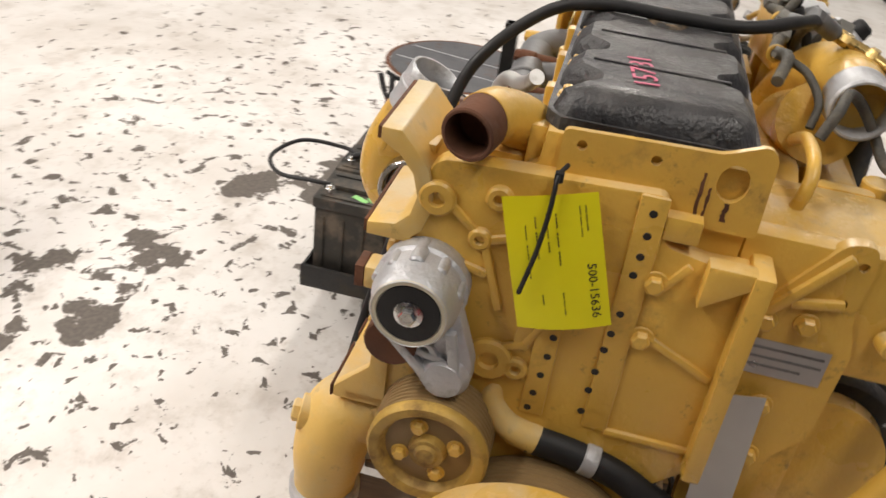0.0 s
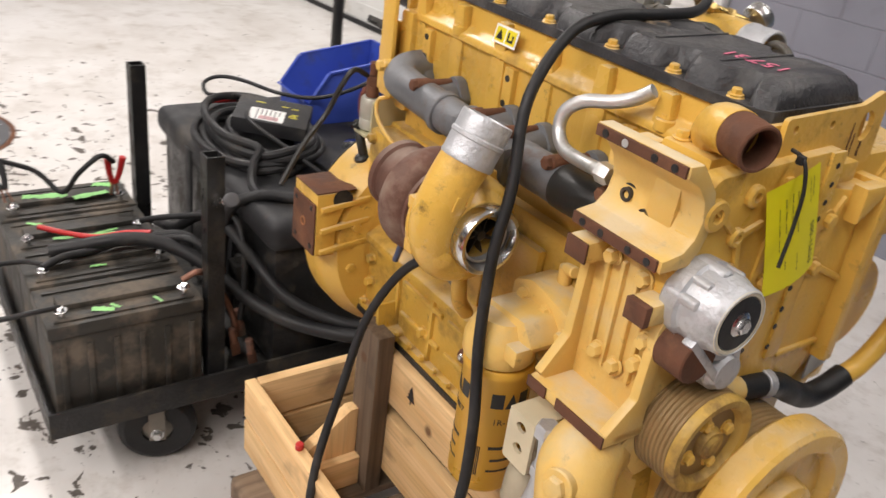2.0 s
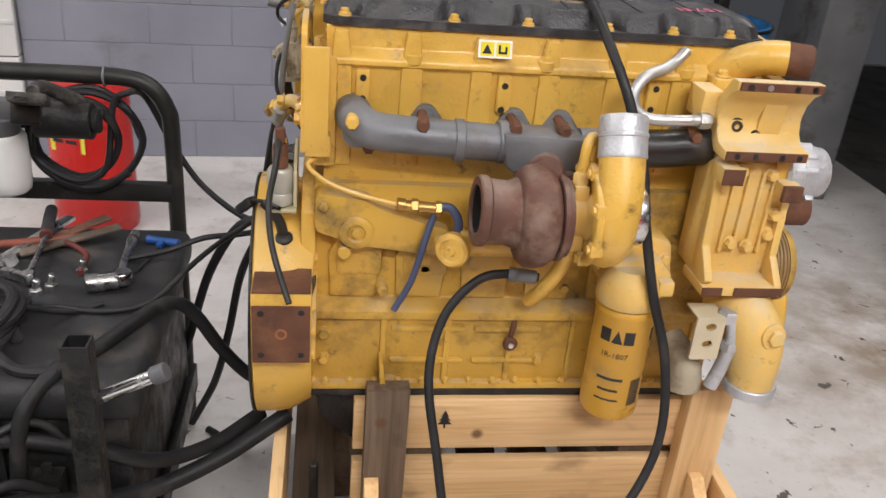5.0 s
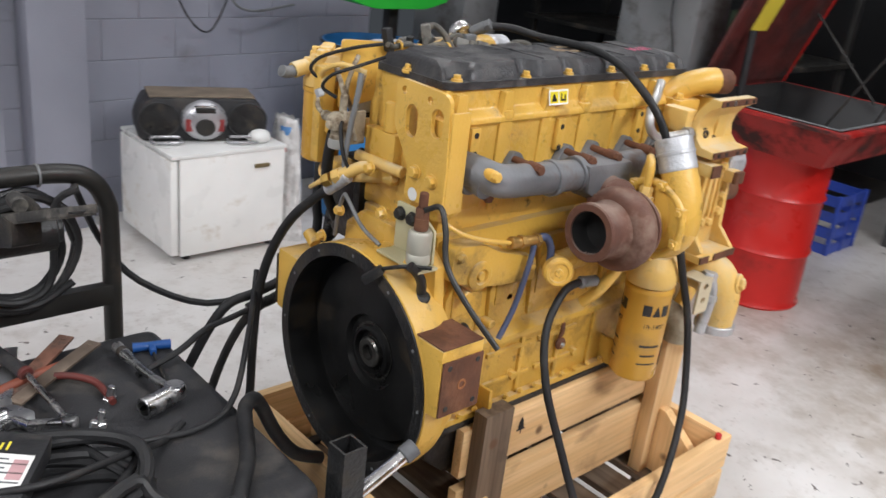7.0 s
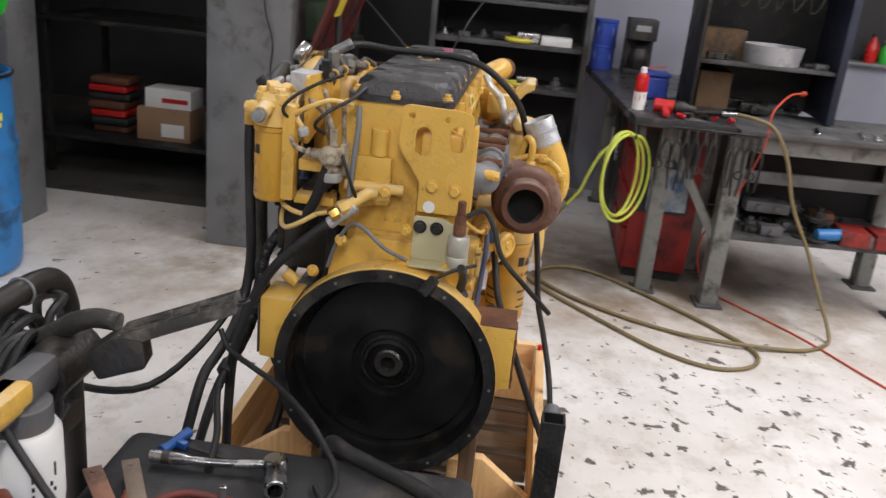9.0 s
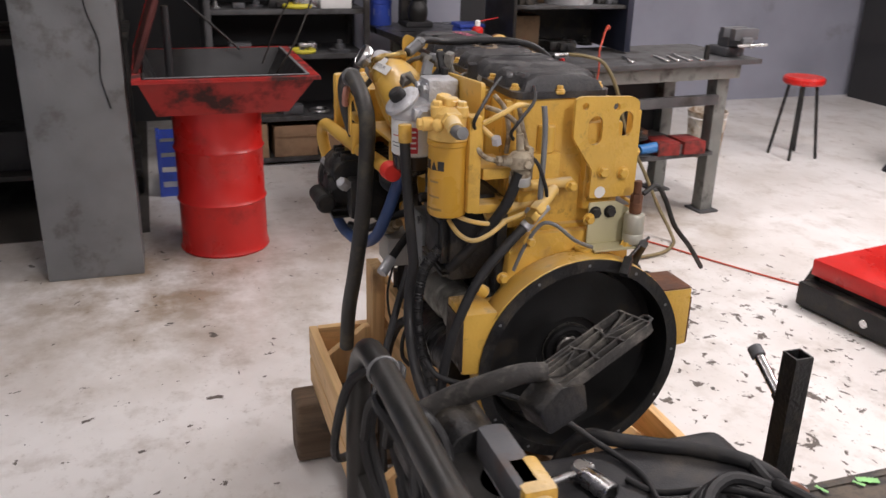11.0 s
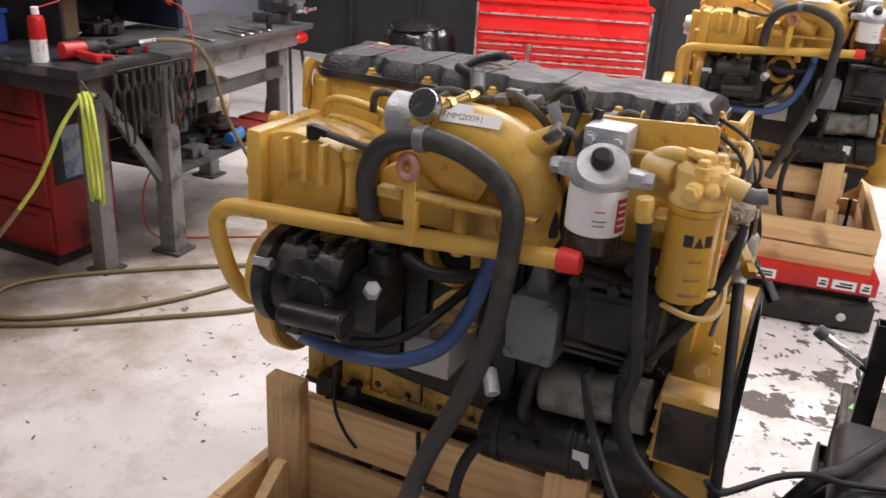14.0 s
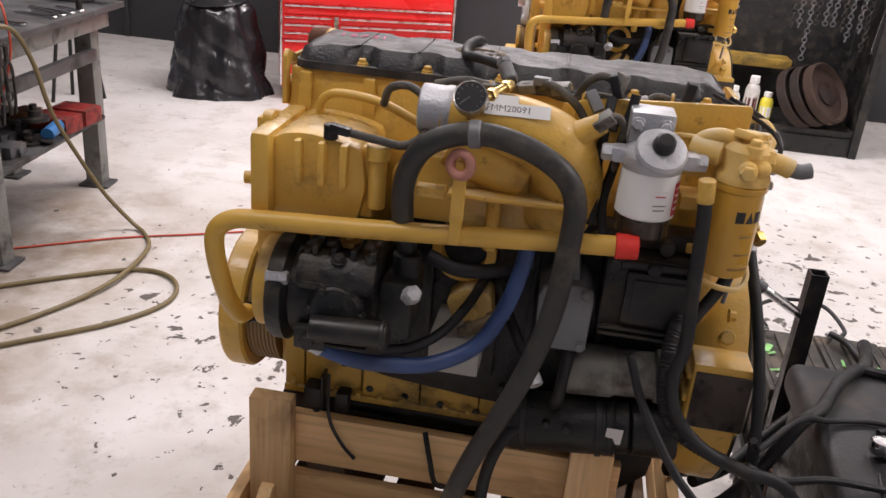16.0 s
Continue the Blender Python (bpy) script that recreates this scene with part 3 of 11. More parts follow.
# cylinder head and rocker housing, ribbed, with a wavy ridge
h = M()
h.prism([(-0.1, 1.065), (-0.1, 1.285), (-0.11, 1.292), (-0.108, 1.303), (-0.088, 1.318), (-0.085, 1.357), (0.135, 1.357), (0.14, 1.30), (0.15, 1.28), (0.145, 1.065)], "x", 0.128, 0.955, 0.004)
for i in range(7):
    x = 0.155 + 0.128 * i
    h.prism([(x - 0.022, 1.10), (x + 0.022, 1.10), (x + 0.02, 1.285), (x + 0.012, 1.352), (x - 0.012, 1.352), (x - 0.02, 1.285)], "y", -0.106, -0.085, 0.006)
    h.prism([(x - 0.02, 1.12), (x + 0.02, 1.12), (x + 0.012, 1.352), (x - 0.012, 1.352)], "y", 0.12, 0.152, 0.006)
for x in (0.285, 0.53, 0.80):
    h.cyl((x, -0.098, 1.296), (x, -0.098, 1.315), 0.016, seg=18)
    h.hexbolt((x, -0.098, 1.315), (0, 0, 1), 0.010, 0.008)
for x in (0.195, 0.455, 0.742):
    h.box(x - 0.013, x + 0.013, -0.112, -0.09, 1.215, 1.285, 0.005)
h.box(0.105, 0.15, -0.12, -0.03, 1.10, 1.305, 0.012).cyl((0.137, -0.05, 1.27), (0.137, -0.05, 1.325), 0.02)
h.hexbolt((0.137, -0.05, 1.325), (0, 0, 1), 0.013, 0.012, 0.017)
h.box(0.105, 0.14, 0.03, 0.13, 1.13, 1.24, 0.008).cyl((0.125, 0.062, 1.24), (0.125, 0.062, 1.30), 0.02)
head = part("cylinder_head", h, YEL, eng, "yellow ribbed rocker housing and cylinder head")
hole_me = M().cyl((0, 0, 0), (0, 0.0012, 0), 0.0062, seg=14, bevel=0.0003)
hole0 = part("bolt_hole", hole_me, DARKSTEEL, head)
hole0.location = (0.195, -0.1131, 1.27)
for x, z in ((0.195, 1.232), (0.455, 1.267), (0.452, 1.222), (0.744, 1.275), (0.740, 1.235)):
    o = hole0.copy()
    scene.collection.objects.link(o)
    o.location = (x, -0.1131, z)
lab = part("warning_label", put(flatbars([(-0.031, 0.031, -0.016, 0.016)]), pose(0.43, -0.1085, 1.333, 78, 0, 0)), mat("label_white", (0.8, 0.8, 0.75), 0.4), head, "small yellow and white warning sticker")
part("label_triangle", put(flatbars([(-0.027, -0.002, -0.012, 0.012), (0.002, 0.027, -0.012, 0.012)]), pose(0.43, -0.1092, 1.333, 78, 0, 0)), mat("label_yellow", (0.75, 0.62, 0.02), 0.4), lab)
tri_m = M()
tri_m.prism([(-0.024, -0.008), (-0.006, -0.008), (-0.015, 0.009)], "z", 0, 0.0004, 0).box(0.006, 0.022, -0.008, -0.004, 0, 0.0004, 0).box(0.006, 0.010, -0.004, 0.008, 0, 0.0004, 0).box(0.018, 0.022, -0.004, 0.005, 0, 0.0004, 0)
part("label_print", put(tri_m.bm, pose(0.43, -0.1099, 1.333, 78, 0, 0)), RUBBER, lab)

# black valve cover with a scalloped edge
NEAR_BOLTS = (0.160, 0.356, 0.493, 0.644, 0.771, 0.883)
FAR_BOLTS = (0.164, 0.296, 0.420, 0.546, 0.688, 0.816)


def cover_outline(y0, y1, x0, x1, dent):
    """The cover's plan with a round dent at every bolt."""
    pts = []
    steps = 110
    for i in range(steps + 1):
        x = x0 + (x1 - x0) * i / steps
        d = sum(dent * math.exp(-((x - c) / 0.024) ** 4) for c in NEAR_BOLTS)
        e = 0.018 * max(0, 1 - (x - x0) / 0.03) ** 2 + 0.018 * max(0, 1 - (x1 - x) / 0.03) ** 2
        pts.append((x, y0 + d + e))
    for i in range(steps, -1, -1):
        x = x0 + (x1 - x0) * i / steps
        d = sum(dent * math.exp(-((x - c) / 0.024) ** 4) for c in FAR_BOLTS)
        e = 0.018 * max(0, 1 - (x - x0) / 0.03) ** 2 + 0.018 * max(0, 1 - (x1 - x) / 0.03) ** 2
        pts.append((x, y1 - d - e))
    return pts


c = M()
c.prism(cover_outline(-0.092, 0.142, 0.122, 0.948, 0.0), "z", 1.357, 1.372, 0.0)
low, mid, top = cover_outline(-0.088, 0.138, 0.126, 0.944, 0.030), cover_outline(-0.080, 0.130, 0.132, 0.938, 0.030), cover_outline(-0.066, 0.116, 0.146, 0.924, 0.027)
rings3 = [[c.bm.verts.new((x, y, z)) for x, y in p] for p, z in ((low, 1.371), (mid, 1.393), (top, 1.404))]
for p, q in zip(rings3, rings3[1:]):
    for i in range(len(p)):
        j = (i + 1) % len(p)
        c.bm.faces.new((p[i], p[j], q[j], q[i]))
half = len(top) // 2
for i in range(half - 1):
    c.bm.faces.new((rings3[2][i], rings3[2][i + 1], rings3[2][-2 - i], rings3[2][-1 - i]))
for x in (0.425, 0.57, 0.71, 0.83):
    c.box(x - 0.003, x + 0.003, -0.055, 0.105, 1.402, 1.4065, 0.002)
bmesh.ops.recalc_face_normals(c.bm, faces=c.bm.faces)
cover = part("valve_cover", c, BLACKCOVER, eng, "dusty black composite valve cover with scalloped edges", 50)
for x in NEAR_BOLTS:
    part("cover_bolt", M().cyl((x, -0.074, 1.366), (x, -0.074, 1.374), 0.0125, seg=16).hexbolt((x, -0.074, 1.374), (0, 0, 1), 0.0078, 0.0075, 0.0112), YEL, cover, "yellow flange bolt")
for x in FAR_BOLTS + (0.93, 0.128):
    y = 0.125 if x in FAR_BOLTS else 0.035
    part("cover_bolt", M().cyl((x, y, 1.366), (x, y, 1.374), 0.0125, seg=16).hexbolt((x, y, 1.374), (0, 0, 1), 0.0078, 0.0075, 0.0112), YEL, cover, "yellow flange bolt")
part("filler_recess", M().lathe([(0.052, 0), (0.048, 0.003), (0.036, 0.003), (0.033, 0.0)], (0, 0, 0), (0, 0, 1), 36), mat("chipped_paint", (0.20, 0.14, 0.08), 0.7, 0, 0.4, 40, dirt=(0.03, 0.03, 0.03), dirt_amt=0.6, dirt_scale=30), cover, "oval recess with chipped paint").matrix_basis = Matrix.Translation((0.60, 0.03, 1.404)) @ Matrix.Diagonal((1.0, 0.6, 1, 1))
part("paint_mark", put(letters("15781", 0.042, 0.0004), pose(0.845, 0.005, 1.4055, 0, 0, 188)), mat("pink_marker", (0.62, 0.16, 0.25), 0.7), cover, "pink hand-marked number on the cover")

# front header plate with an oval lifting eye
b = M()
plate(b, rounded([(-0.067, 1.285), (-0.067, 1.368), (0.10, 1.374), (0.143, 1.392), (0.155, 1.38), (0.158, 1.285)], 0.008), [ring(0.118, 1.343, 0.017, 0.022), ring(-0.045, 1.352, 0.006), ring(0.035, 1.352, 0.006)], "x", 0.958, 0.966)
b.box(0.956, 0.985, 0.06, 0.10, 1.27, 1.30, 0.004)
part("header_plate", b, YEL, eng, "yellow front plate with an oval eye and rust streaks")

for y0_, z0_, h_, w_ in ((0.088, 1.350, 0.055, 0.003), (0.097, 1.334, 0.034, 0.0022), (0.118, 1.320, 0.022, 0.004)):
    g_ = random.Random(int(y0_ * 1000))
    left = [(y0_ - w_ * g_.uniform(0.3, 1.0), z0_ - h_ * i / 9) for i in range(10)]
    right = [(y0_ + w_ * g_.uniform(0.3, 1.0), z0_ - h_ * i / 9) for i in range(10)]
    part("rust_streak", M().prism(left + right[::-1], "x", 0.9662, 0.9666, 0), RUST, eng, "brown rust streak")

# timing gear cover
b = M()
OUT = [(-0.205, 1.295), (-0.19, 1.31), (0.058, 1.322), (0.066, 1.262), (0.12, 1.252), (0.168, 1.255), (0.186, 0.965), (0.165, 0.94), (0.125, 0.90), (0.10, 0.66), (-0.10, 0.66), (-0.135, 0.90), (-0.142, 0.985), (-0.20, 1.03), (-0.236, 1.10), (-0.236, 1.21), (-0.21, 1.25)]
b.prism(rounded(OUT, 0.012), "x", 0.952, 0.982, 0.004)
b.box(0.94, 1.008, 0.163, 0.187, 0.955, 1.262, 0.006)
b.prism([(0.115, 1.205), (0.17, 1.245), (0.17, 1.262), (0.115, 1.262)], "x", 0.98, 1.005, 0.004)
for pts in ([(-0.075, 1.08), (-0.055, 1.08), (-0.045, 1.295), (-0.06, 1.295)], [(0.03, 0.985), (0.062, 0.985), (0.06, 1.32), (0.028, 1.32)], [(-0.05, 0.985), (-0.02, 0.985), (-0.02, 1.14), (-0.05, 1.14)]):
    b.prism(pts, "x", 0.98, 0.987, 0.003)
for a2, c2 in (((-0.225, 1.20), (-0.12, 1.175)), ((-0.19, 1.27), (-0.13, 1.22)), ((-0.13, 1.22), (-0.10, 1.13)), ((-0.13, 1.22), (-0.085, 1.235)), ((0.07, 1.20), (0.10, 1.245)), ((0.075, 1.14), (0.16, 1.10)), ((0.06, 0.985), (0.165, 0.985)), ((-0.12, 1.06), (-0.06, 1.09)), ((-0.06, 1.09), (-0.03, 1.15))):
    b.bar((0.982, *a2), (0.982, *c2), 0.010, 0.012, (1, 0, 0), 0.003)
for y, z, r in ((-0.19, 1.262, 0.022), (-0.12, 1.278, 0.016), (-0.135, 1.222, 0.014), (-0.10, 1.055, 0.03), (-0.065, 1.05, 0.016)):
    b.lathe([(0, 0), (r, 0), (r, 0.008), (r - 0.003, 0.011), (r * 0.45, 0.011), (r * 0.4, 0.004), (0, 0.004)], (0.98, y, z), (1, 0, 0), 20)
for y, z in ((0.067, 1.215), (0.07, 1.138), (-0.045, 1.137)):
    b.hexbolt((0.984, y, z), (1, 0, 0), 0.011, 0.010, 0.016)
front = part("timing_cover", b, YEL, eng, "yellow timing gear cover with ribs and rows of holes")
fh = M().cyl((0, 0, 0), (0.0012, 0, 0), 0.0048, seg=12, bevel=0.0003)
fh0 = part("bolt_hole", fh, DARKSTEEL, front)
fh0.location = (0.9862, 0.045, 1.30)
rowpts = [(0.045, 1.272), (0.044, 1.245), (0.042, 1.22), (0.04, 1.165), (0.036, 1.135), (0.033, 1.11), (0.03, 1.075), (0.028, 1.045), (0.026, 1.01), (-0.026, 1.15), (-0.028, 1.11), (-0.03, 1.08), (-0.033, 1.05), (-0.037, 1.02), (-0.04, 0.995)]
for y, z in rowpts:
    o = fh0.copy()
    scene.collection.objects.link(o)
    o.location = (0.9862 if y > 0 or z < 1.135 else 0.9822, y, z)

# crank damper, pulleys
d = M().lathe([(0, 0), (0.10, 0), (0.10, 0.004), (0.135, 0.006), (0.138, 0.0), (0.160, 0.0), (0.166, 0.006), (0.166, 0.048), (0.160, 0.055), (0.132, 0.055), (0.126, 0.050), (0.120, 0.036), (0.075, 0.036), (0.070, 0.058), (0.064, 0.062), (0.040, 0.062), (0.036, 0.045), (0.028, 0.045), (0.026, 0.055), (0, 0.055)], (1.055, 0, CZ), (1, 0, 0), 56)
part("crank_damper", d, YEL, eng, "large round yellow crank damper")


def ribbed(mm, x0, x1, r, at, ribs):
    prof = [(0, 0), (r - 0.006, 0)]
    L = x1 - x0
    for i in range(ribs):
        a = L * i / ribs
        prof += [(r, a + 0.15 * L / ribs), (r, a + 0.55 * L / ribs), (r - 0.0026, a + 0.75 * L / ribs), (r - 0.0026, a + 0.9 * L / ribs)]
    prof += [(r, L - 0.001), (r - 0.004, L), (0, L)]
    return mm.lathe(prof, at, (1, 0, 0), 44)


PULLEY = mat("worn_brown_groove", (0.27, 0.175, 0.075), 0.55, 0.2, 0.2, 14, 0.1, 80, dirt=(0.22, 0.13, 0.05), dirt_amt=0.3, dirt_scale=10)
part("crank_pulley", ribbed(M(), 0.985, 1.055, 0.142, (0.985, 0, CZ), 8), PULLEY, eng, "grooved brown crank pulley")
wpp = part("water_pump_pulley", ribbed(M(), 0.985, 1.045, 0.078, (0.985, -0.15, 0.937), 8), PULLEY, eng, "grooved water pump pulley")
f = M().lathe([(0.0, 0.016), (0.012, 0.016), (0.016, 0.012), (0.022, 0.012), (0.026, 0.001), (0.050, -0.002), (0.057, 0.002), (0.062, 0.013), (0.066, 0.015), (0.075, 0.015), (0.0785, 0.010), (0.0785, 0.0)], (1.0435, -0.15, 0.937), (1, 0, 0), 48)
part("pulley_face", f, mat("worn_yellow_pulley", (0.46, 0.29, 0.06), 0.5, 0.1, 0.2, 14, 0.3, 110, dirt=(0.22, 0.13, 0.045), dirt_amt=0.5, dirt_scale=16, grime=0.6), wpp, "worn yellow dished pulley face")
for a in (0.4, 1.97, 3.54, 5.11):
    part("pulley_bolt", M().hexbolt((1.044, -0.15 + 0.038 * math.cos(a), 0.937 + 0.038 * math.sin(a)), (1, 0, 0), 0.009, 0.008, 0.012), YEL, wpp)

# belt tensioner, grey cast aluminium
t = M()
t.lathe([(0, -0.03), (0.050, -0.03), (0.056, -0.024), (0.057, 0.0), (0.053, 0.004), (0.053, 0.03), (0.048, 0.045), (0.047, 0.056), (0.044, 0.06), (0.042, 0.056), (0.0, 0.056)], (1.005, -0.192, 1.151), (1, 0, 0), 36)
for a_, w_ in ((60, 0.012), (95, 0.016), (128, 0.012), (160, 0.014), (20, 0.012)):
    ca_, sa_ = math.cos(radians(a_)), math.sin(radians(a_))
    t.cyl((0.985, -0.192 + 0.049 * ca_, 1.151 + 0.049 * sa_), (1.034, -0.192 + 0.049 * ca_, 1.151 + 0.049 * sa_), w_ * 0.62, seg=12, bevel=0.003)
t.prism(rounded([(-0.243, 1.140), (-0.142, 1.152), (-0.112, 1.068), (-0.118, 1.036), (-0.146, 1.018), (-0.176, 1.030), (-0.20, 1.070)], 0.016), "x", 1.004, 1.030, 0.006)
t.bar((1.032, -0.236, 1.118), (1.032, -0.160, 1.040), 0.013, 0.018, (1, 0, 0), 0.003).bar((1.032, -0.145, 1.118), (1.032, -0.130, 1.045), 0.013, 0.018, (1, 0, 0), 0.003).bar((1.030, -0.205, 1.085), (1.030, -0.135, 1.070), 0.010, 0.014, (1, 0, 0), 0.003).bar((1.030, -0.175, 1.10), (1.030, -0.140, 1.050), 0.008, 0.012, (1, 0, 0), 0.003)
t.lathe([(0, 0), (0.030, 0), (0.033, 0.006), (0.032, 0.030), (0.024, 0.042), (0, 0.044)], (1.0, -0.146, 1.048), (1, 0, 0), 24)
tens = part("belt_tensioner", t, ALU, eng, "grey cast aluminium belt tensioner")
part("tensioner_ring", M().lathe([(0.037, 0), (0.039, 0.004), (0.045, 0.004), (0.047, 0)], (1.060, -0.192, 1.151), (1, 0, 0), 36), mat("cream_ring", (0.6, 0.55, 0.42), 0.5), tens)
part("tensioner_pulley", M().lathe([(0, 0), (0.037, 0), (0.037, 0.003), (0.018, 0.004), (0.016, 0.0), (0, 0.0)], (1.061, -0.192, 1.151), (1, 0, 0), 36), RUBBER, tens, "black tensioner pulley")
part("tensioner_bolt", M().lathe([(0, 0), (0.017, 0), (0.017, 0.004), (0.012, 0.006), (0, 0.006)], (1.061, -0.192, 1.151), (1, 0, 0), 20).hexbolt((1.066, -0.192, 1.151), (1, 0, 0), 0.011, 0.008), STEEL, tens)
part("idler_pulley", M().cyl((0.99, -0.215, 1.085), (1.04, -0.215, 1.085), 0.033), RUST, eng, "rusty belt idler")

# thermostat outlet
o1 = M().tube([(0.87, -0.08, 1.30), (0.90, -0.115, 1.335), (0.93, -0.143, 1.352), (0.962, -0.156, 1.355)], 0.032, 20, 6)
o1.box(0.84, 0.93, -0.15, -0.07, 1.27, 1.31, 0.01).hexbolt((0.86, -0.13, 1.31), (0, 0, 1), 0.010, 0.01, 0.014).hexbolt((0.93, -0.09, 1.31), (0, 0, 1), 0.010, 0.01, 0.014)
th = part("thermostat_housing", o1, YEL, eng, "yellow thermostat elbow")
part("outlet_pipe", M().pipe((0.955, -0.154, 1.355), (1.003, -0.165, 1.352), 0.031, 0.026).lathe([(0, 0), (0.026, 0), (0.026, 0.004), (0, 0.004)], (0.962, -0.155, 1.355), (1, -0.2, 0), 28), RUST, th, "rusty water outlet pipe")

# accessory brackets on the exhaust side
u = M()
u.prism([(-0.262, 1.336), (-0.262, 1.320), (-0.238, 1.306), (-0.221, 1.285), (-0.214, 1.258), (-0.220, 1.234), (-0.236, 1.218), (-0.27, 1.213), (-0.27, 1.196), (-0.222, 1.196), (-0.204, 1.215), (-0.196, 1.24), (-0.195, 1.264), (-0.204, 1.296), (-0.222, 1.318), (-0.238, 1.336)], "x", 0.828, 0.988, 0.003)
u.box(0.80, 0.84, -0.20, -0.13, 1.245, 1.30, 0.006).prism([(0.90, 1.222), (0.948, 1.225), (0.952, 1.31), (0.91, 1.305)], "y", -0.222, -0.205, 0.004)
up = part("upper_bracket", u, TAN, eng, "dusty yellow accessory bracket")
part("bracket_pad", M().box(0.832, 0.985, -0.2665, -0.262, 1.320, 1.335, 0.001), RUST, up, "dark machined pad")
part("bracket_pad", M().box(0.830, 0.983, -0.2745, -0.27, 1.197, 1.213, 0.001), RUST, up, "dark machined pad")
for x in (0.85, 0.885, 0.935, 0.968):
    part("pad_hole", M().lathe([(0, 0.0), (0.0055, 0.0), (0.0055, 0.0008), (0, 0.0008)], (x, -0.2668, 1.3275), (0, -1, 0), 14), STEEL if x == 0.885 else BLACKPART, up)
    part("pad_hole", M().lathe([(0, 0.0), (0.0055, 0.0), (0.0055, 0.0008), (0, 0.0008)], (x, -0.2748, 1.205), (0, -1, 0), 14), BLACKPART, up)
for x, z in ((0.865, 1.243), (0.902, 1.228)):
    part("socket_bolt", M().lathe([(0, 0), (0.015, 0), (0.015, 0.003), (0.010, 0.003), (0.010, 0.010), (0.006, 0.010), (0.005, 0.004), (0, 0.004)], (x, -0.212, z), (0, -1, 0), 20), DARKSTEEL, up, "dark socket head bolt")

w = M()
w.prism(rounded([(0.836, 0.952), (0.836, 1.17), (0.852, 1.182), (0.985, 1.178), (0.99, 1.14), (0.985, 0.952)], 0.008), "y", -0.232, -0.15, 0.006)
w.box(0.832, 0.872, -0.275, -0.22, 1.150, 1.182, 0.006).box(0.955, 0.992, -0.268, -0.22, 1.120, 1.152, 0.006)
w.prism([(-0.275, 0.945), (-0.225, 0.945), (-0.225, 1.165), (-0.245, 1.15), (-0.252, 1.02), (-0.295, 0.965)], "x", 0.835, 0.852, 0.004)
w.prism([(-0.275, 0.935), (-0.225, 0.935), (-0.225, 1.14), (-0.245, 1.11), (-0.25, 1.0), (-0.295, 0.955)], "x", 0.976, 0.992, 0.004)
w.box(0.832, 0.992, -0.297, -0.2, 0.935, 0.955, 0.005)
for x in (0.878, 0.905, 0.932, 0.955):
    w.box(x - 0.004, x + 0.004, -0.24, -0.225, 1.0, 1.165, 0.003)
for x, z in ((0.885, 1.165), (0.945, 1.16), (0.895, 1.02), (0.93, 1.015), (0.965, 1.04), (0.97, 1.08)):
    w.hexbolt((x, -0.236, z), (0, -1, 0), 0.011, 0.012, 0.014)
lowb = part("lower_bracket", w, TAN, eng, "dusty yellow accessory mounting bracket")
for x, z, wd in ((0.852, 1.166, 0.04), (0.973, 1.136, 0.036)):
    part("bracket_pad", M().box(x - wd / 2, x + wd / 2, -0.2792, -0.275 if x < 0.9 else -0.268, z - 0.015, z + 0.015, 0.001), RUST, lowb, "dark machined pad")
part("bracket_pad", M().box(0.832, 0.872, -0.3005, -0.297, 0.936, 0.954, 0.001), RUST, lowb, "dark machined pad")
part("bracket_pad", M().box(0.895, 0.992, -0.3005, -0.297, 0.936, 0.954, 0.001), RUST, lowb, "dark machined pad")

# bright bent tube
tb = M().tube([(0.80, -0.205, 1.247), (0.75, -0.2, 1.243), (0.705, -0.192, 1.243), (0.68, -0.185, 1.262), (0.678, -0.178, 1.29), (0.70, -0.165, 1.312), (0.738, -0.145, 1.322), (0.765, -0.13, 1.335), (0.785, -0.12, 1.352)], 0.0105, 14, 6)
tb.hexbolt((0.797, -0.205, 1.247), (1, 0, 0), 0.016, 0.022)
part("bent_tube", tb, mat("satin_zinc_tube", (0.56, 0.56, 0.55), 0.42, 0.85, 0.12, 20, 0.1, 140, dirt=(0.36, 0.34, 0.30), dirt_amt=0.3, dirt_scale=18), eng, "bright bent steel tube")

# oil filter and its base
fb = M().prism(rounded([(0.655, 0.94), (0.655, 1.0), (0.70, 1.02), (0.80, 1.0), (0.812, 0.93), (0.77, 0.90), (0.70, 0.90)], 0.012), "y", -0.20, -0.12, 0.008)
fb.lathe([(0, 0), (0.058, 0), (0.060, 0.004), (0.060, 0.03), (0.052, 0.05), (0.04, 0.072), (0.0, 0.076)], (0.708, -0.252, 0.902), (0, 0, 1), 36)
fb.prism([(0.66, 0.92), (0.758, 0.92), (0.79, 0.955), (0.76, 0.99), (0.67, 0.985)], "y", -0.26, -0.15, 0.01).cyl((0.72, -0.15, 1.0), (0.72, -0.15, 1.045), 0.012).cyl((0.72, -0.15, 1.04), (0.75, -0.16, 1.05), 0.010)
fb.box(0.755, 0.785, -0.285, -0.25, 0.925, 0.955, 0.005)
for x, z in ((0.69, 1.01), (0.745, 1.005), (0.79, 0.985)):
    fb.hexbolt((x, -0.2, z - 0.02), (0, -1, 0), 0.010, 0.010, 0.013)
part("filter_base", fb, TAN, eng, "dusty yellow oil filter base")
FILTERY = mat("filter_yellow", (0.60, 0.33, 0.04), 0.35, 0, 0.06, 6, 0.04, 60, dirt=(0.40, 0.25, 0.08), dirt_amt=0.15, dirt_scale=5)
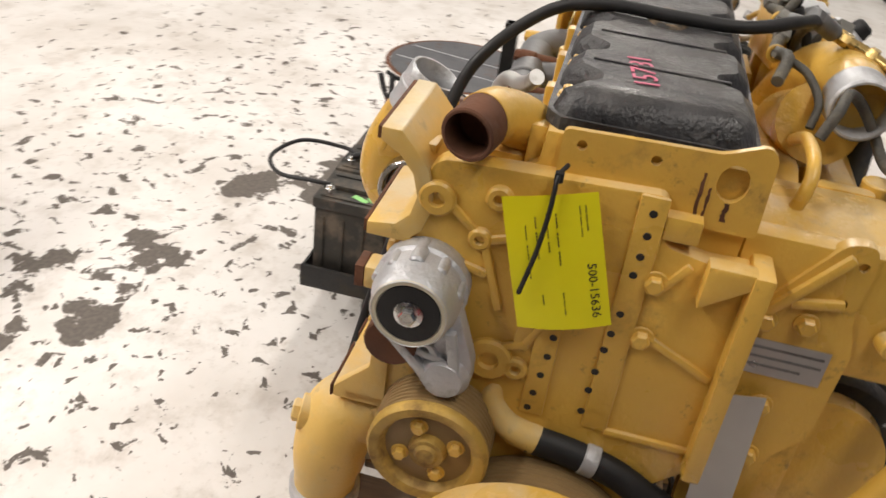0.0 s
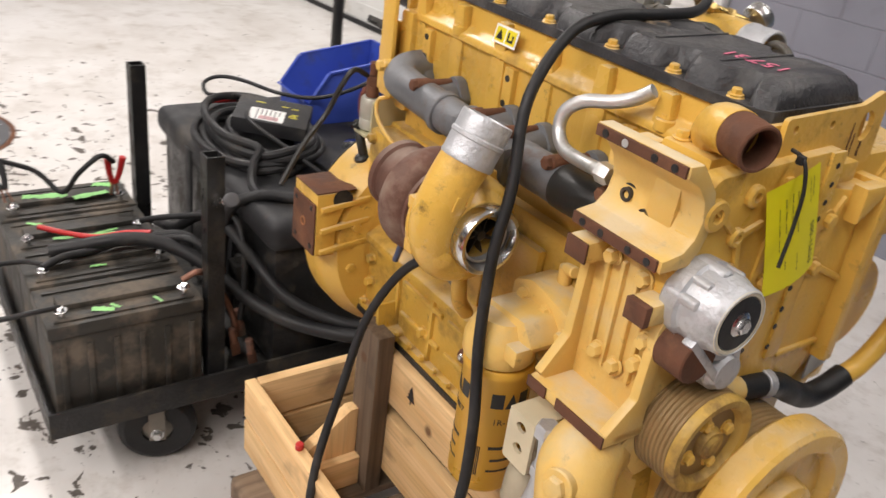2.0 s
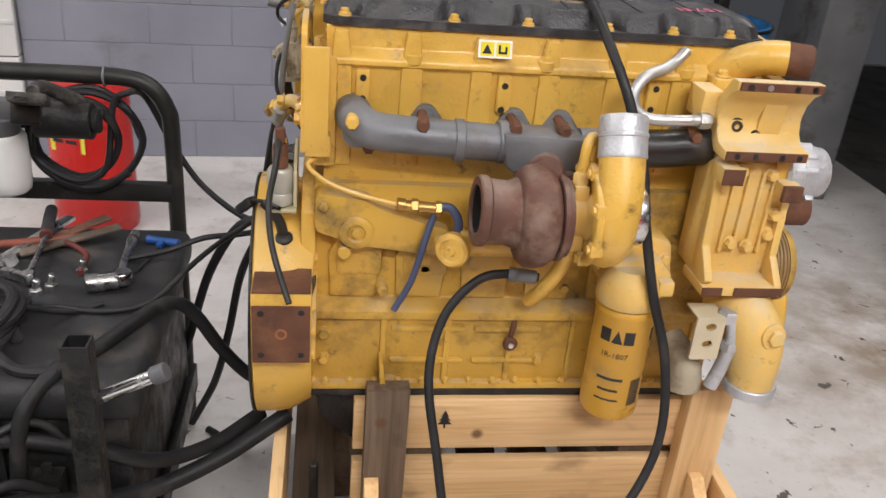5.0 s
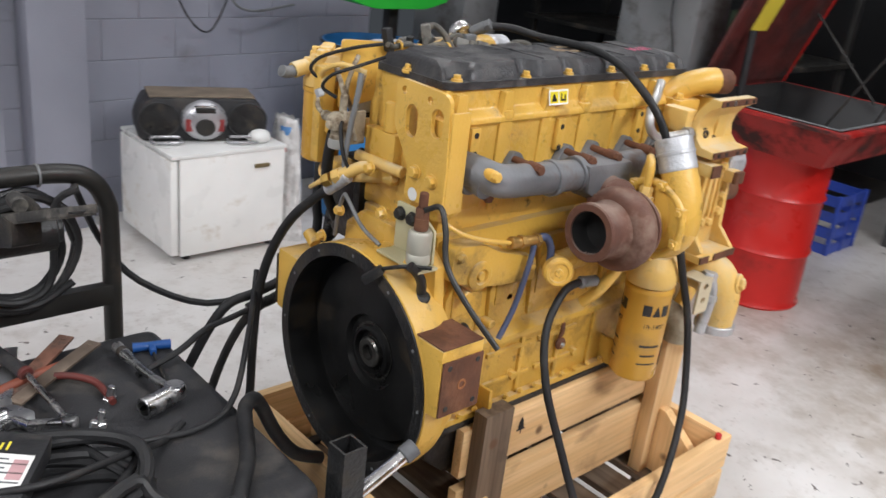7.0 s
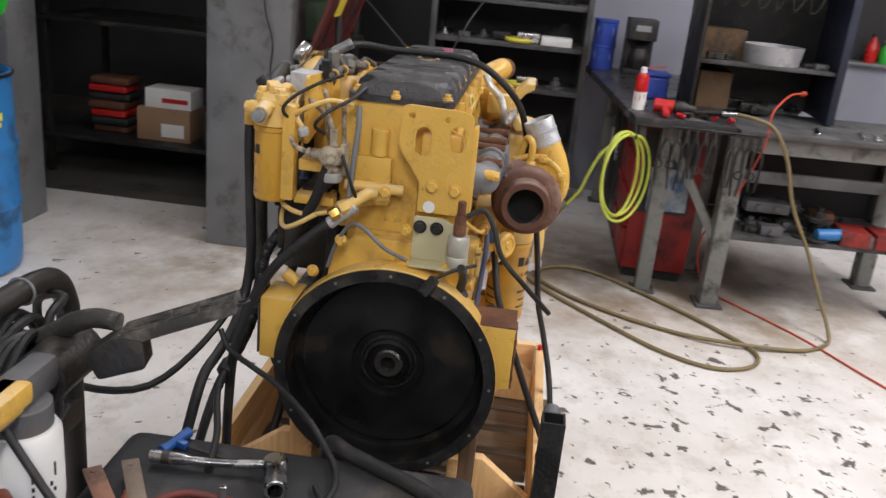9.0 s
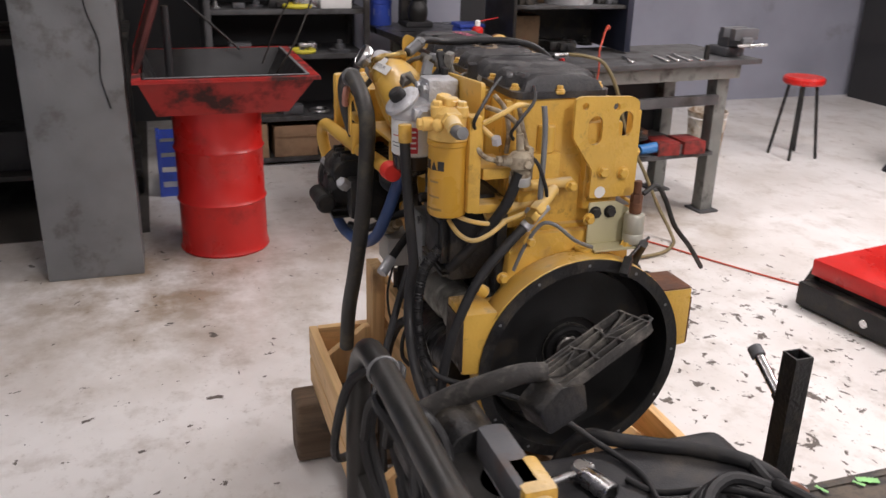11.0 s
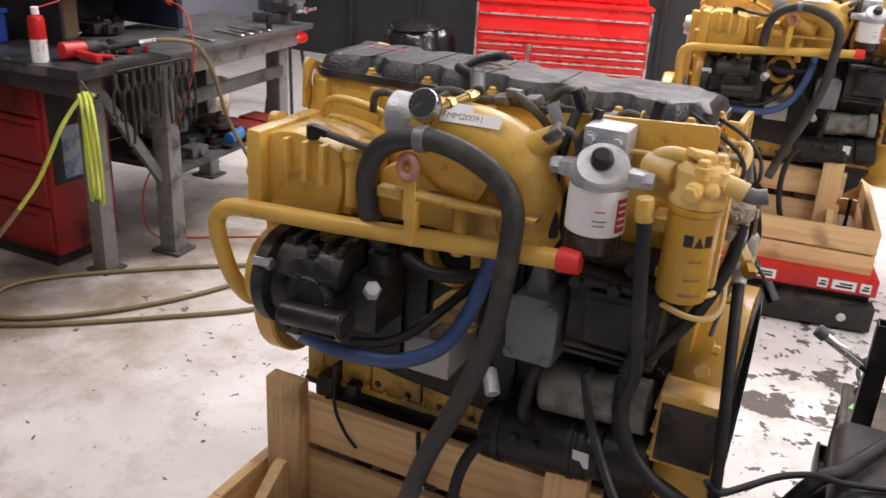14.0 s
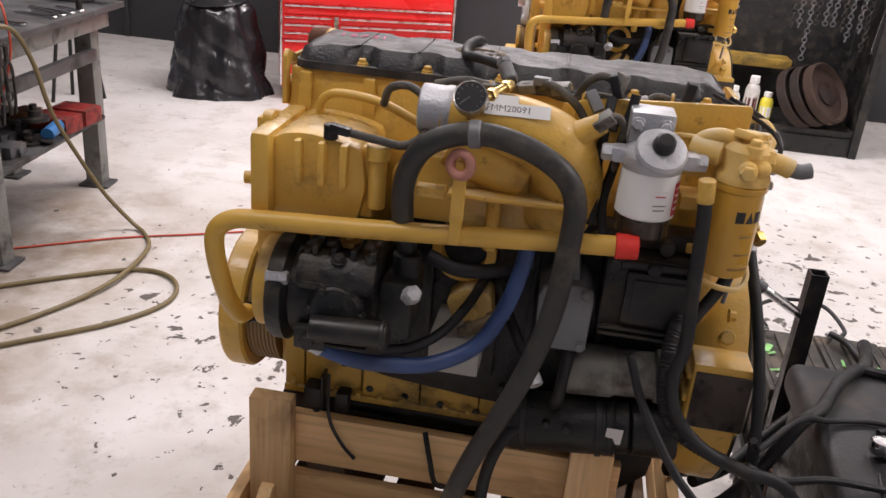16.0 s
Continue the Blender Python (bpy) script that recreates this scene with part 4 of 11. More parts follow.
of = part("oil_filter", M().lathe([(0, 0), (0.040, 0), (0.052, 0.004), (0.0575, 0.013), (0.0575, 0.232), (0.060, 0.236), (0.060, 0.244), (0.056, 0.25), (0, 0.25)], (0.712, -0.25, 0.648), (0, 0, 1), 44), FILTERY, eng, "long yellow spin-on oil filter canister")
INK = mat("black_print", (0.02, 0.02, 0.02), 0.5)


def mark(parent, centre, r, angle, s):
    """A plain black badge with a yellow wedge, where the canister carries its maker's mark."""
    q = M()
    q.box(-0.034 * s, -0.013 * s, -0.014 * s, 0.014 * s, 0, 0.0004, 0.0)
    q.prism([(-0.010 * s, -0.014 * s), (0.001 * s, 0.014 * s), (0.012 * s, -0.014 * s)], "z", 0, 0.0004, 0)
    q.box(0.014 * s, 0.034 * s, -0.014 * s, 0.014 * s, 0, 0.0004, 0.0)
    bmesh.ops.subdivide_edges(q.bm, edges=q.bm.edges[:], cuts=3, use_grid_fill=True)
    part("badge", wrapped(q.bm, centre, r, angle), INK, parent, "plain black badge")


for ang in (-118, -10, 130):
    mark(of, (0.712, -0.25, 0.845), 0.0578, ang, 1.0)
    t2 = letters("1R-1807", 0.016, 0.0003)
    part("part_number", wrapped(t2, (0.712, -0.25, 0.803), 0.0578, ang), INK, of)
    rows = [(-0.026, 0.026, -0.003, 0.003), (-0.02, 0.02, -0.028, -0.023), (-0.024, 0.024, -0.05, -0.046)]
    for row in rows:
        bb2 = flatbars([row])
        bmesh.ops.subdivide_edges(bb2, edges=bb2.edges[:], cuts=2, use_grid_fill=True)
        part("print_line", wrapped(bb2, (0.712, -0.25, 0.75), 0.0578, ang), INK, of)
bc = flatbars([(-0.012 + 0.003 * i, -0.0105 + 0.003 * i, -0.03, 0.03) for i in range(9)])
part("bar_code", wrapped(bc, (0.712, -0.25, 0.72), 0.0578, -62), INK, of)

# water pump inlet elbow, small cream bracket, oil cooler stub
q = M().tube([(0.93, -0.20, 0.875), (0.94, -0.25, 0.885), (0.95, -0.285, 0.875), (0.965, -0.30, 0.83), (0.972, -0.305, 0.77), (0.973, -0.305, 0.745)], 0.05, 22, 6, radii=lambda s: 0.045 + 0.012 * math.sin(math.pi * min(1, s * 1.2)))
q.cyl((0.965, -0.305, 0.868), (0.973, -0.348, 0.875), 0.026).hexbolt((0.973, -0.346, 0.875), (0.15, -1, 0.1), 0.017, 0.012)
q.prism([(-0.26, 0.91), (-0.18, 0.97), (-0.10, 0.97), (-0.10, 0.86), (-0.2, 0.84)], "x", 0.93, 0.985, 0.012)
el = part("water_inlet", q, TAN, eng, "dusty yellow water pump elbow")
part("inlet_collar", M().pipe((0.973, -0.305, 0.752), (0.973, -0.305, 0.73), 0.052, 0.044), ALU, el, "bare metal collar")
q = M()
plate(q, rounded([(0.828, 0.808), (0.828, 0.898), (0.885, 0.898), (0.885, 0.808)], 0.007), [slot(0.858, 0.88, 0.022, 0.017), slot(0.858, 0.842, 0.022, 0.017)], "y", -0.318, -0.312)
q.box(0.828, 0.885, -0.318, -0.26, 0.895, 0.9, 0.002)
part("hole_bracket", q, mat("cream_paint", (0.55, 0.48, 0.33), 0.5, dirt=(0.3, 0.22, 0.12), dirt_amt=0.2), eng, "cream painted bracket with two slots")
part("coolant_fitting", M().tube([(0.895, -0.30, 0.90), (0.91, -0.31, 0.86), (0.905, -0.31, 0.80), (0.89, -0.31, 0.74)], 0.014, 12).hexbolt((0.895, -0.3, 0.885), (0, 0, 1), 0.02, 0.022).hexbolt((0.908, -0.31, 0.845), (0, 0, -1), 0.018, 0.02), ALU, eng, "grey threaded pipe fittings")
part("oil_cooler", M().tube([(0.83, -0.22, 0.80), (0.845, -0.27, 0.77), (0.85, -0.275, 0.72)], 0.04, 18, 5, radii=lambda s: 0.026 + 0.012 * s), mat("dusty_grey_stub", (0.36, 0.31, 0.22), 0.6, 0.1, 0.2, 14, 0.3, 90, dirt=(0.2, 0.15, 0.09), dirt_amt=0.4, dirt_scale=12), eng, "dusty cast stub")

# exhaust manifold
mf = M()
mf.tube([(0.178, -0.10, 1.205), (0.184, -0.14, 1.203), (0.205, -0.168, 1.195), (0.25, -0.172, 1.188), (0.45, -0.172, 1.177)], 0.034, 20, 6)
for x in (0.365, 0.445):
    mf.cyl((x - 0.006, -0.172, 1.18), (x + 0.012, -0.172, 1.18), 0.039, seg=24)
mf.prism([(0.44, 1.21), (0.60, 1.205), (0.60, 1.14), (0.575, 1.125), (0.48, 1.125), (0.45, 1.145)], "y", -0.215, -0.135, 0.014)
mf.tube([(0.59, -0.172, 1.178), (0.66, -0.172, 1.178), (0.72, -0.172, 1.178)], 0.034, 20, 4)
MANIFOLD = mat("bluish_cast_iron", (0.17, 0.175, 0.185), 0.55, 0.3, 0.2, 12, 0.25, 110, dirt=(0.15, 0.095, 0.065), dirt_amt=0.25, dirt_scale=9)
manifold = part("exhaust_manifold", mf, MANIFOLD, eng, "grey cast iron exhaust manifold")
part("manifold_end", M().tube([(0.70, -0.172, 1.178), (0.76, -0.172, 1.18), (0.84, -0.170, 1.188)], 0.036, 20, 4), DARKSTEEL, manifold, "dark heat-stained manifold end")
for i, x in enumerate((0.188, 0.312, 0.478, 0.568, 0.695, 0.815)):
    fl = M().prism(rounded([(x - 0.038, 1.185), (x - 0.012, 1.226), (x + 0.012, 1.226), (x + 0.038, 1.19), (x + 0.012, 1.15), (x - 0.012, 1.15)], 0.01), "y", -0.122, -0.1, 0.004)
    fl.tube([(x, -0.11, 1.19), (x, -0.165, 1.182)], 0.028, 16, 1)
    part("manifold_flange", fl, MANIFOLD, manifold)
    bm1 = M().cyl((x - 0.008, -0.118, 1.212), (x - 0.012, -0.185, 1.212), 0.009, seg=14).cyl((x - 0.01, -0.165, 1.212), (x - 0.0125, -0.195, 1.212), 0.012, seg=14).hexbolt((x - 0.0125, -0.195, 1.212), (-0.05, -1, 0), 0.011, 0.010)
    part("manifold_bolt", bm1, RUST if i else YEL, manifold, "rusty sleeved bolt" if i else "yellow sleeved bolt")
    part("manifold_bolt", M().cyl((x + 0.02, -0.118, 1.155), (x + 0.02, -0.15, 1.152), 0.009, seg=14).hexbolt((x + 0.02, -0.15, 1.152), (0, -1, 0), 0.011, 0.010), RUST, manifold)

# turbocharger
TY = -0.274
tu = M()
tu.lathe([(0.046, 0), (0.060, 0), (0.063, 0.003), (0.063, 0.016), (0.058, 0.020), (0.057, 0.055), (0.062, 0.068), (0.070, 0.080), (0.046, 0.080), (0.046, 0)], (0.392, TY, 1.088), (1, 0.02, -0.05), 40)
tu.lathe([(0, 0.0), (0.066, 0.0), (0.082, 0.006), (0.091, 0.018), (0.093, 0.034), (0.090, 0.050), (0.080, 0.064), (0.066, 0.070), (0, 0.070)], (0.464, TY, 1.080), (1, 0.0, 0), 44)
tu.lathe([(0.074, 0.0), (0.079, 0.002), (0.079, 0.010), (0.074, 0.012), (0.066, 0.012), (0.066, 0.0)], (0.534, TY, 1.080), (1, 0, 0), 40)
tu.tube([(0.51, TY + 0.02, 1.15), (0.52, -0.24, 1.14), (0.525, -0.20, 1.145)], 0.036, 16, 5).box(0.47, 0.58, -0.235, -0.195, 1.12, 1.145, 0.006)
tu.lathe([(0, 0), (0.07, 0), (0.072, 0.004), (0.072, 0.012), (0.06, 0.016), (0, 0.016)], (0.542, TY, 1.08), (1, 0, 0), 36)
tur = part("turbine_housing", tu, mat("dusty_brown_turbine", (0.135, 0.062, 0.042), 0.75, 0.2, 0.3, 18, 0.4, 90, dirt=(0.24, 0.17, 0.13), dirt_amt=0.4, dirt_scale=9, dust=0.6, dust_color=(0.36, 0.29, 0.24)), eng, "rust-brown turbocharger turbine housing")
BOREBLACK = mat("black_bore_face", (0.008, 0.0075, 0.007), 0.95, 0, 0.2, 20)
part("turbine_bore", M().lathe([(0.0455, -0.052), (0.0455, -0.002), (0.036, 0.0), (0, 0.0)], (0.448, TY, 1.0855), (1, 0.01, -0.03), 30), BOREBLACK, tur, "black turbine bore")
ch = M().lathe([(0, 0), (0.045, 0), (0.038, 0.012), (0.038, 0.028), (0.05, 0.04), (0, 0.04)], (0.556, TY, 1.085), (1, 0, 0), 28)
ch.box(0.56, 0.588, TY - 0.018, TY + 0.018, 1.115, 1.145, 0.005).hexbolt((0.574, TY, 1.145), (0, 0, 1), 0.015, 0.022)
ch.box(0.56, 0.59, TY - 0.02, TY + 0.02, 1.02, 1.06, 0.005)
part("bearing_housing", ch, TAN, eng, "dusty bearing housing of the turbocharger")
cp = M()
CY, CZT = TY - 0.012, 1.094
cp.lathe([(0, 0.0), (0.078, 0.0), (0.084, 0.010), (0.084, 0.022), (0.080, 0.036), (0.068, 0.052), (0.057, 0.060), (0.054, 0.066), (0.040, 0.066), (0.040, 0.045), (0, 0.042)], (0.592, CY, CZT), (1, 0, 0), 48)
scroll = []
for i in range(31):
    f = i / 30
    a = radians(115 - 295 * f)
    R = 0.056 + 0.008 * f
    scroll.append((0.622, CY + R * math.cos(a), CZT + R * math.sin(a)))
cp.tube(scroll, 0.03, 20, 2, radii=lambda f: 0.022 + 0.015 * f)
cp.tube([(0.622, CY - 0.0635, CZT - 0.012), (0.622, CY - 0.0645, CZT + 0.012), (0.624, CY - 0.058, CZT + 0.045), (0.626, CY - 0.040, CZT + 0.085), (0.628, CY - 0.020, CZT + 0.120)], 0.038, 24, 6, radii=lambda f: 0.0368 + 0.003 * f)
cp.torus((0.590, CY, CZT), (1, 0, 0), 0.083, 0.009, 44, 10)
cp.lathe([(0, 0), (0.016, 0), (0.016, 0.004), (0.011, 0.006), (0, 0.004)], (0.652, CY - 0.062, CZT - 0.035), (1, -0.35, -0.1), 16)
for k in range(3):
    cp.bar((0.6625 - 0.001 * k, CY - 0.060 + 0.012 * k, CZT + 0.050 + 0.002 * k), (0.6625 - 0.001 * k, CY - 0.052 + 0.012 * k, CZT + 0.072 + 0.002 * k), 0.008, 0.004, (1, 0, 0), 0.001)
for i in range(7):
    a = i * 2 * math.pi / 7
    cp.hexbolt((0.584, CY + 0.083 * math.cos(a), CZT + 0.083 * math.sin(a)), (-1, 0, 0), 0.008, 0.010)
    cp.box(0.578, 0.602, CY + 0.083 * math.cos(a) - 0.011, CY + 0.083 * math.cos(a) + 0.011, CZT + 0.083 * math.sin(a) - 0.011, CZT + 0.083 * math.sin(a) + 0.011, 0.004)
cm = part("compressor_housing", cp, YEL, eng, "yellow compressor scroll of the turbocharger")
SW = Vector((0.01, 0.42, 0.90)).normalized()
S0 = Vector((0.628, CY - 0.024, CZT + 0.112))
part("outlet_sleeve", M().lathe([(0.0345, 0.0), (0.0415, 0.0), (0.0425, 0.004), (0.0415, 0.008), (0.0412, 0.034), (0.043, 0.036), (0.043, 0.041), (0.0412, 0.043), (0.0412, 0.068), (0.0395, 0.072), (0.036, 0.072), (0.0345, 0.066), (0.0345, 0.0)], S0, SW, 36).lathe([(0, 0), (0.0345, 0.0), (0.0345, 0.002), (0, 0.002)], S0 + SW * 0.012, SW, 24), ALU, cm, "bare aluminium outlet sleeve")
part("inlet_lip", M().lathe([(0.0415, 0.0), (0.054, 0.0), (0.0555, 0.004), (0.0555, 0.026), (0.053, 0.030), (0.0475, 0.030), (0.0455, 0.026), (0.0415, 0.004), (0.0415, 0.0)], (0.657, CY, CZT), (1, 0, 0), 44), STEEL, cm, "bright machined inlet lip")
part("inlet_ring", M().lathe([(0.0365, 0.0), (0.0405, 0.0), (0.0405, 0.012), (0.0365, 0.012), (0.0365, 0.0)], (0.660, CY, CZT), (1, 0, 0), 40), ALU, cm, "grey inner ring of the inlet")
whl = M().lathe([(0, 0), (0.040, 0), (0.040, 0.001), (0.014, 0.012), (0.008, 0.03), (0, 0.032)], (0.632, CY, CZT), (1, 0, 0), 24)
for i in range(8):
    a = i * math.pi / 4
    whl.bar((0.650, CY + 0.008 * math.cos(a), CZT + 0.008 * math.sin(a)), (0.645, CY + 0.036 * math.cos(a + 0.35), CZT + 0.036 * math.sin(a + 0.35)), 0.002, 0.016, (1, 0, 0), 0.0)
part("compressor_wheel", whl, DARKSTEEL, cm, "dark compressor wheel in the bore")
part("oil_line", M().tube([(0.574, TY, 1.165), (0.575, TY, 1.21), (0.585, TY + 0.012, 1.225), (0.598, TY + 0.02, 1.215), (0.602, TY + 0.03, 1.17)], 0.0095, 12, 6), YEL, eng, "yellow turbo oil line")
part("oil_drain", M().tube([(0.575, TY + 0.01, 1.02), (0.57, TY + 0.03, 0.96), (0.548, -0.22, 0.90), (0.535, -0.19, 0.86)], 0.014, 14, 6), YEL, eng, "yellow turbo drain pipe")

# oil level plug, small round cover, hoses on the exhaust side
part("round_plug", M().lathe([(0, 0), (0.030, 0), (0.033, 0.004), (0.033, 0.018), (0.028, 0.024), (0.022, 0.024), (0.02, 0.02), (0.01, 0.02), (0.008, 0.024), (0, 0.024)], (0.372, -0.225, 0.99), (-0.55, -0.83, 0.05), 30).tube([(0.38, -0.20, 0.99), (0.44, -0.19, 0.985), (0.50, -0.18, 0.98)], 0.026, 16, 4), YEL, eng, "round yellow plug on a cast elbow")
part("pressure_port", M().lathe([(0, 0), (0.014, 0), (0.016, 0.006), (0.012, 0.012), (0, 0.012)], (0.516, -0.158, 0.742), (0, -1, 0), 18).tube([(0.516, -0.155, 0.752), (0.518, -0.162, 0.775), (0.520, -0.158, 0.795)], 0.006, 8, 4), RUST, eng, "rusty oil drain plug")
part("port_tip", M().lathe([(0, 0), (0.007, 0), (0.005, 0.004), (0, 0.004)], (0.516, -0.170, 0.742), (0, -1, 0), 12), STEEL, eng)
BLUEGREY = mat("blue_grey_hose", (0.06, 0.075, 0.14), 0.5, 0, 0.15, 15, 0.1, 90)
part("vent_hose", M().tube([(0.335, -0.185, 1.045), (0.32, -0.19, 0.99), (0.30, -0.185, 0.90), (0.27, -0.18, 0.83)], 0.0068, 10, 6), BLUEGREY, eng, "blue-grey breather hose")
part("vent_hose", M().tube([(0.325, -0.185, 1.05), (0.36, -0.19, 1.055), (0.378, -0.195, 1.03), (0.378, -0.20, 0.99)], 0.0085, 10, 6), BLUEGREY, eng, "blue-grey breather hose")
part("tee_fitting", M().cyl((0.275, -0.18, 1.053), (0.345, -0.185, 1.05), 0.011).hexbolt((0.29, -0.181, 1.052), (1, 0, 0), 0.015, 0.014).hexbolt((0.335, -0.185, 1.05), (1, 0, 0), 0.015, 0.012).cyl((0.262, -0.18, 1.055), (0.28, -0.18, 1.053), 0.013), mat("brass", (0.45, 0.27, 0.08), 0.4, 0.7, 0.15, 20), eng, "brass tee fitting")
part("fuel_line", M().tube([(0.262, -0.18, 1.055), (0.20, -0.18, 1.07), (0.15, -0.175, 1.085), (0.118, -0.165, 1.10), (0.10, -0.15, 1.115), (0.115, -0.135, 1.125)], 0.0045, 8, 6), YEL, eng, "thin yellow fuel line")

# flywheel housing
hs = M()
hs.lathe([(0.226, 0), (0.246, 0.0), (0.252, 0.004), (0.252, 0.05), (0.246, 0.075), (0.225, 0.112), (0.16, 0.118), (0.16, 0.10), (0.2265, 0.095), (0.2265, 0)], (0, -0.004, CZ), (1, 0, 0), 72)
hs.prism([(-0.17, 0.80), (-0.15, 1.02), (-0.10, 1.06), (0.10, 1.06), (0.15, 1.02), (0.17, 0.80), (0.15, 0.60), (-0.15, 0.60)], "x", 0.088, 0.116, 0.006)
for s in (-1, 1):
    hs.prism([(s * 0.236, 0.84), (s * 0.205, 0.92), (s * 0.284, 0.92), (s * 0.284, 0.776), (s * 0.238, 0.772)], "x", 0.004, 0.112, 0.004)
    for dz in (0.0, 0.05, 0.10):
        hs.bar((0.112, s * 0.16, 0.80 + dz), (0.112, s * 0.275, 0.785 + dz), 0.012, 0.016, (1, 0, 0), 0.003)
for a in range(12):
    t0 = a * math.pi / 6 + 0.2
    hs.hexbolt((0.108, -0.004 + 0.195 * math.cos(t0), CZ + 0.195 * math.sin(t0)), (1, 0, 0), 0.012, 0.012)
hs.cyl((0.055, 0.215, 0.945), (0.055, 0.245, 0.965), 0.014).cyl((0.06, -0.02, 1.0), (0.06, -0.02, 1.03), 0.02)
house = part("flywheel_housing", hs, YEL, eng, "round yellow flywheel housing, open at the rear")
rim = M().lathe([(0.224, 0), (0.251, 0), (0.251, 0.004), (0.224, 0.004), (0.224, 0)], (-0.0045, -0.004, CZ), (1, 0, 0), 72)
part("rim_face", rim, BLACKPART, house, "black rim face with bolt holes")
rb0 = part("rim_bolt_hole", M().cyl((0, 0, 0), (-0.0008, 0, 0), 0.0036, seg=10, bevel=0.0002), GREYMETAL, house)
rb0.location = (-0.0046, -0.004 + 0.238, CZ)
for i in range(1, 12):
    o = rb0.copy()
    scene.collection.objects.link(o)
    a = i * math.pi / 6
    o.location = (-0.0046, -0.004 + 0.238 * math.cos(a), CZ + 0.238 * math.sin(a))
inn = M().lathe([(0.225, 0.0), (0.225, 0.075), (0.20, 0.078), (0.20, 0.062), (0.085, 0.058), (0.080, 0.070), (0.062, 0.070), (0.058, 0.060), (0.05, 0.058), (0.046, 0.072), (0.0, 0.072)], (0.0, -0.004, CZ), (1, 0, 0), 64)
fw = part("flywheel", inn, mat("oily_black_flywheel", (0.012, 0.012, 0.012), 0.38, 0.3, 0.3, 10, 0.1, 60, dirt=(0.05, 0.035, 0.02), dirt_amt=0.3, dirt_scale=6), house, "black oily flywheel inside the housing")
part("crank_hub", M().lathe([(0.018, 0.0), (0.030, 0.0), (0.034, 0.004), (0.034, 0.016), (0.018, 0.016), (0.018, 0.0)], (0.054, -0.004, CZ), (1, 0, 0), 36).lathe([(0.060, 0), (0.066, 0.0), (0.066, 0.003), (0.060, 0.003), (0.060, 0)], (0.0675, -0.004, CZ), (1, 0, 0), 44), mat("oily_hub_steel", (0.13, 0.125, 0.115), 0.3, 0.85, 0.3, 12, 0.1, 60, dirt=(0.02, 0.018, 0.015), dirt_amt=0.5, dirt_scale=9), fw, "worn crank hub")
part("mount_pad", M().box(0.006, 0.110, -0.2885, -0.2845, 0.778, 0.897, 0.001), RUST, house, "rusty engine mount pad")
part("mount_pad_top", M().box(0.006, 0.110, -0.284, -0.19, 0.9205, 0.9235, 0.001), RUST, house, "rusty top of the mount pad")
part("mount_pad", M().box(0.002, 0.106, 0.2845, 0.2885, 0.785, 0.905, 0.001), mat("stained_mount_steel", (0.075, 0.06, 0.05), 0.6, 0.3, 0.3, 14, 0.2, 70, dirt=(0.03, 0.026, 0.023), dirt_amt=0.5, dirt_scale=14), house, "dark steel engine mount pad")
for s, y in ((-1, -0.2887), (1, 0.2887)):
    for x, z in ((0.022, 0.883), (0.094, 0.885), (0.022, 0.795), (0.094, 0.795)):
        part("pad_bolt_hole", M().cyl((x, y, z), (x, y + s * 0.0012, z), 0.006, seg=12, bevel=0.0003), BLACKPART, house)
part("pad_ring", M().lathe([(0.007, 0), (0.011, 0), (0.011, 0.0015), (0.007, 0.0015), (0.007, 0)], (0.058, -0.2886, 0.84), (0, -1, 0), 18), mat("bright_rust", (0.28, 0.11, 0.04), 0.8, 0, 0.2, 20), house)
part("mount_hole", M().lathe([(0, 0), (0.02, 0), (0.022, 0.003), (0, 0.003)], (0.1125, -0.225, 0.905), (1, -0.15, 0), 20), BLACKPART, house)
part("breather_stub", M().tube([(0.055, -0.15, 0.975), (0.05, -0.155, 1.0), (0.035, -0.155, 1.025), (0.02, -0.15, 1.04)], 0.010, 12, 5).lathe([(0, 0), (0.018, 0), (0.018, 0.006), (0.012, 0.012), (0, 0.012)], (0.056, -0.152, 0.965), (-0.1, -0.3, 1), 18), DARKSTEEL, house, "short black hose stub")

# rear lifting bracket
rb = M()
plate(rb, rounded([(0.014, 1.36), (-0.002, 1.366), (-0.125, 1.362), (-0.142, 1.352), (-0.15, 1.22), (-0.15, 1.135), (-0.036, 1.135), (-0.038, 1.20), (0.014, 1.275)], 0.008), [ring(-0.010, 1.345, 0.008), ring(-0.086, 1.341, 0.008), slot(-0.0380, 1.2900, 0.0351, 0.0650), slot(-0.1120, 1.3020, 0.0351, 0.0575)], "x", 0.086, 0.096, 0.0)
rb.box(0.094, 0.14, -0.15, -0.036, 1.13, 1.17, 0.004).box(0.09, 0.135, -0.152, -0.142, 1.14, 1.33, 0.003)
for y, z in ((-0.065, 1.195), (-0.115, 1.19)):
    rb.hexbolt((0.086, y, z), (-1, 0, 0), 0.012, 0.010, 0.015)
lb = part("lifting_bracket", rb, YEL, eng, "yellow rear lifting bracket with slots")
part("white_dot", M().cyl((0.0858, -0.062, 1.148), (0.0852, -0.062, 1.148), 0.0135, seg=20, bevel=0.0001), WHITEP, lb, "round white sticker")
so = M().prism(rounded([(-0.033, 1.03), (-0.033, 1.128), (-0.10, 1.128), (-0.15, 1.10), (-0.152, 1.03)], 0.005), "x", 0.074, 0.080, 0.001)
so.box(0.03, 0.08, -0.165, -0.033, 1.024, 1.03, 0.002)
sol = part("solenoid_bracket", so, mat("beige_zinc", (0.52, 0.48, 0.30), 0.5, 0.2, 0.08, 8), eng, "beige solenoid bracket")
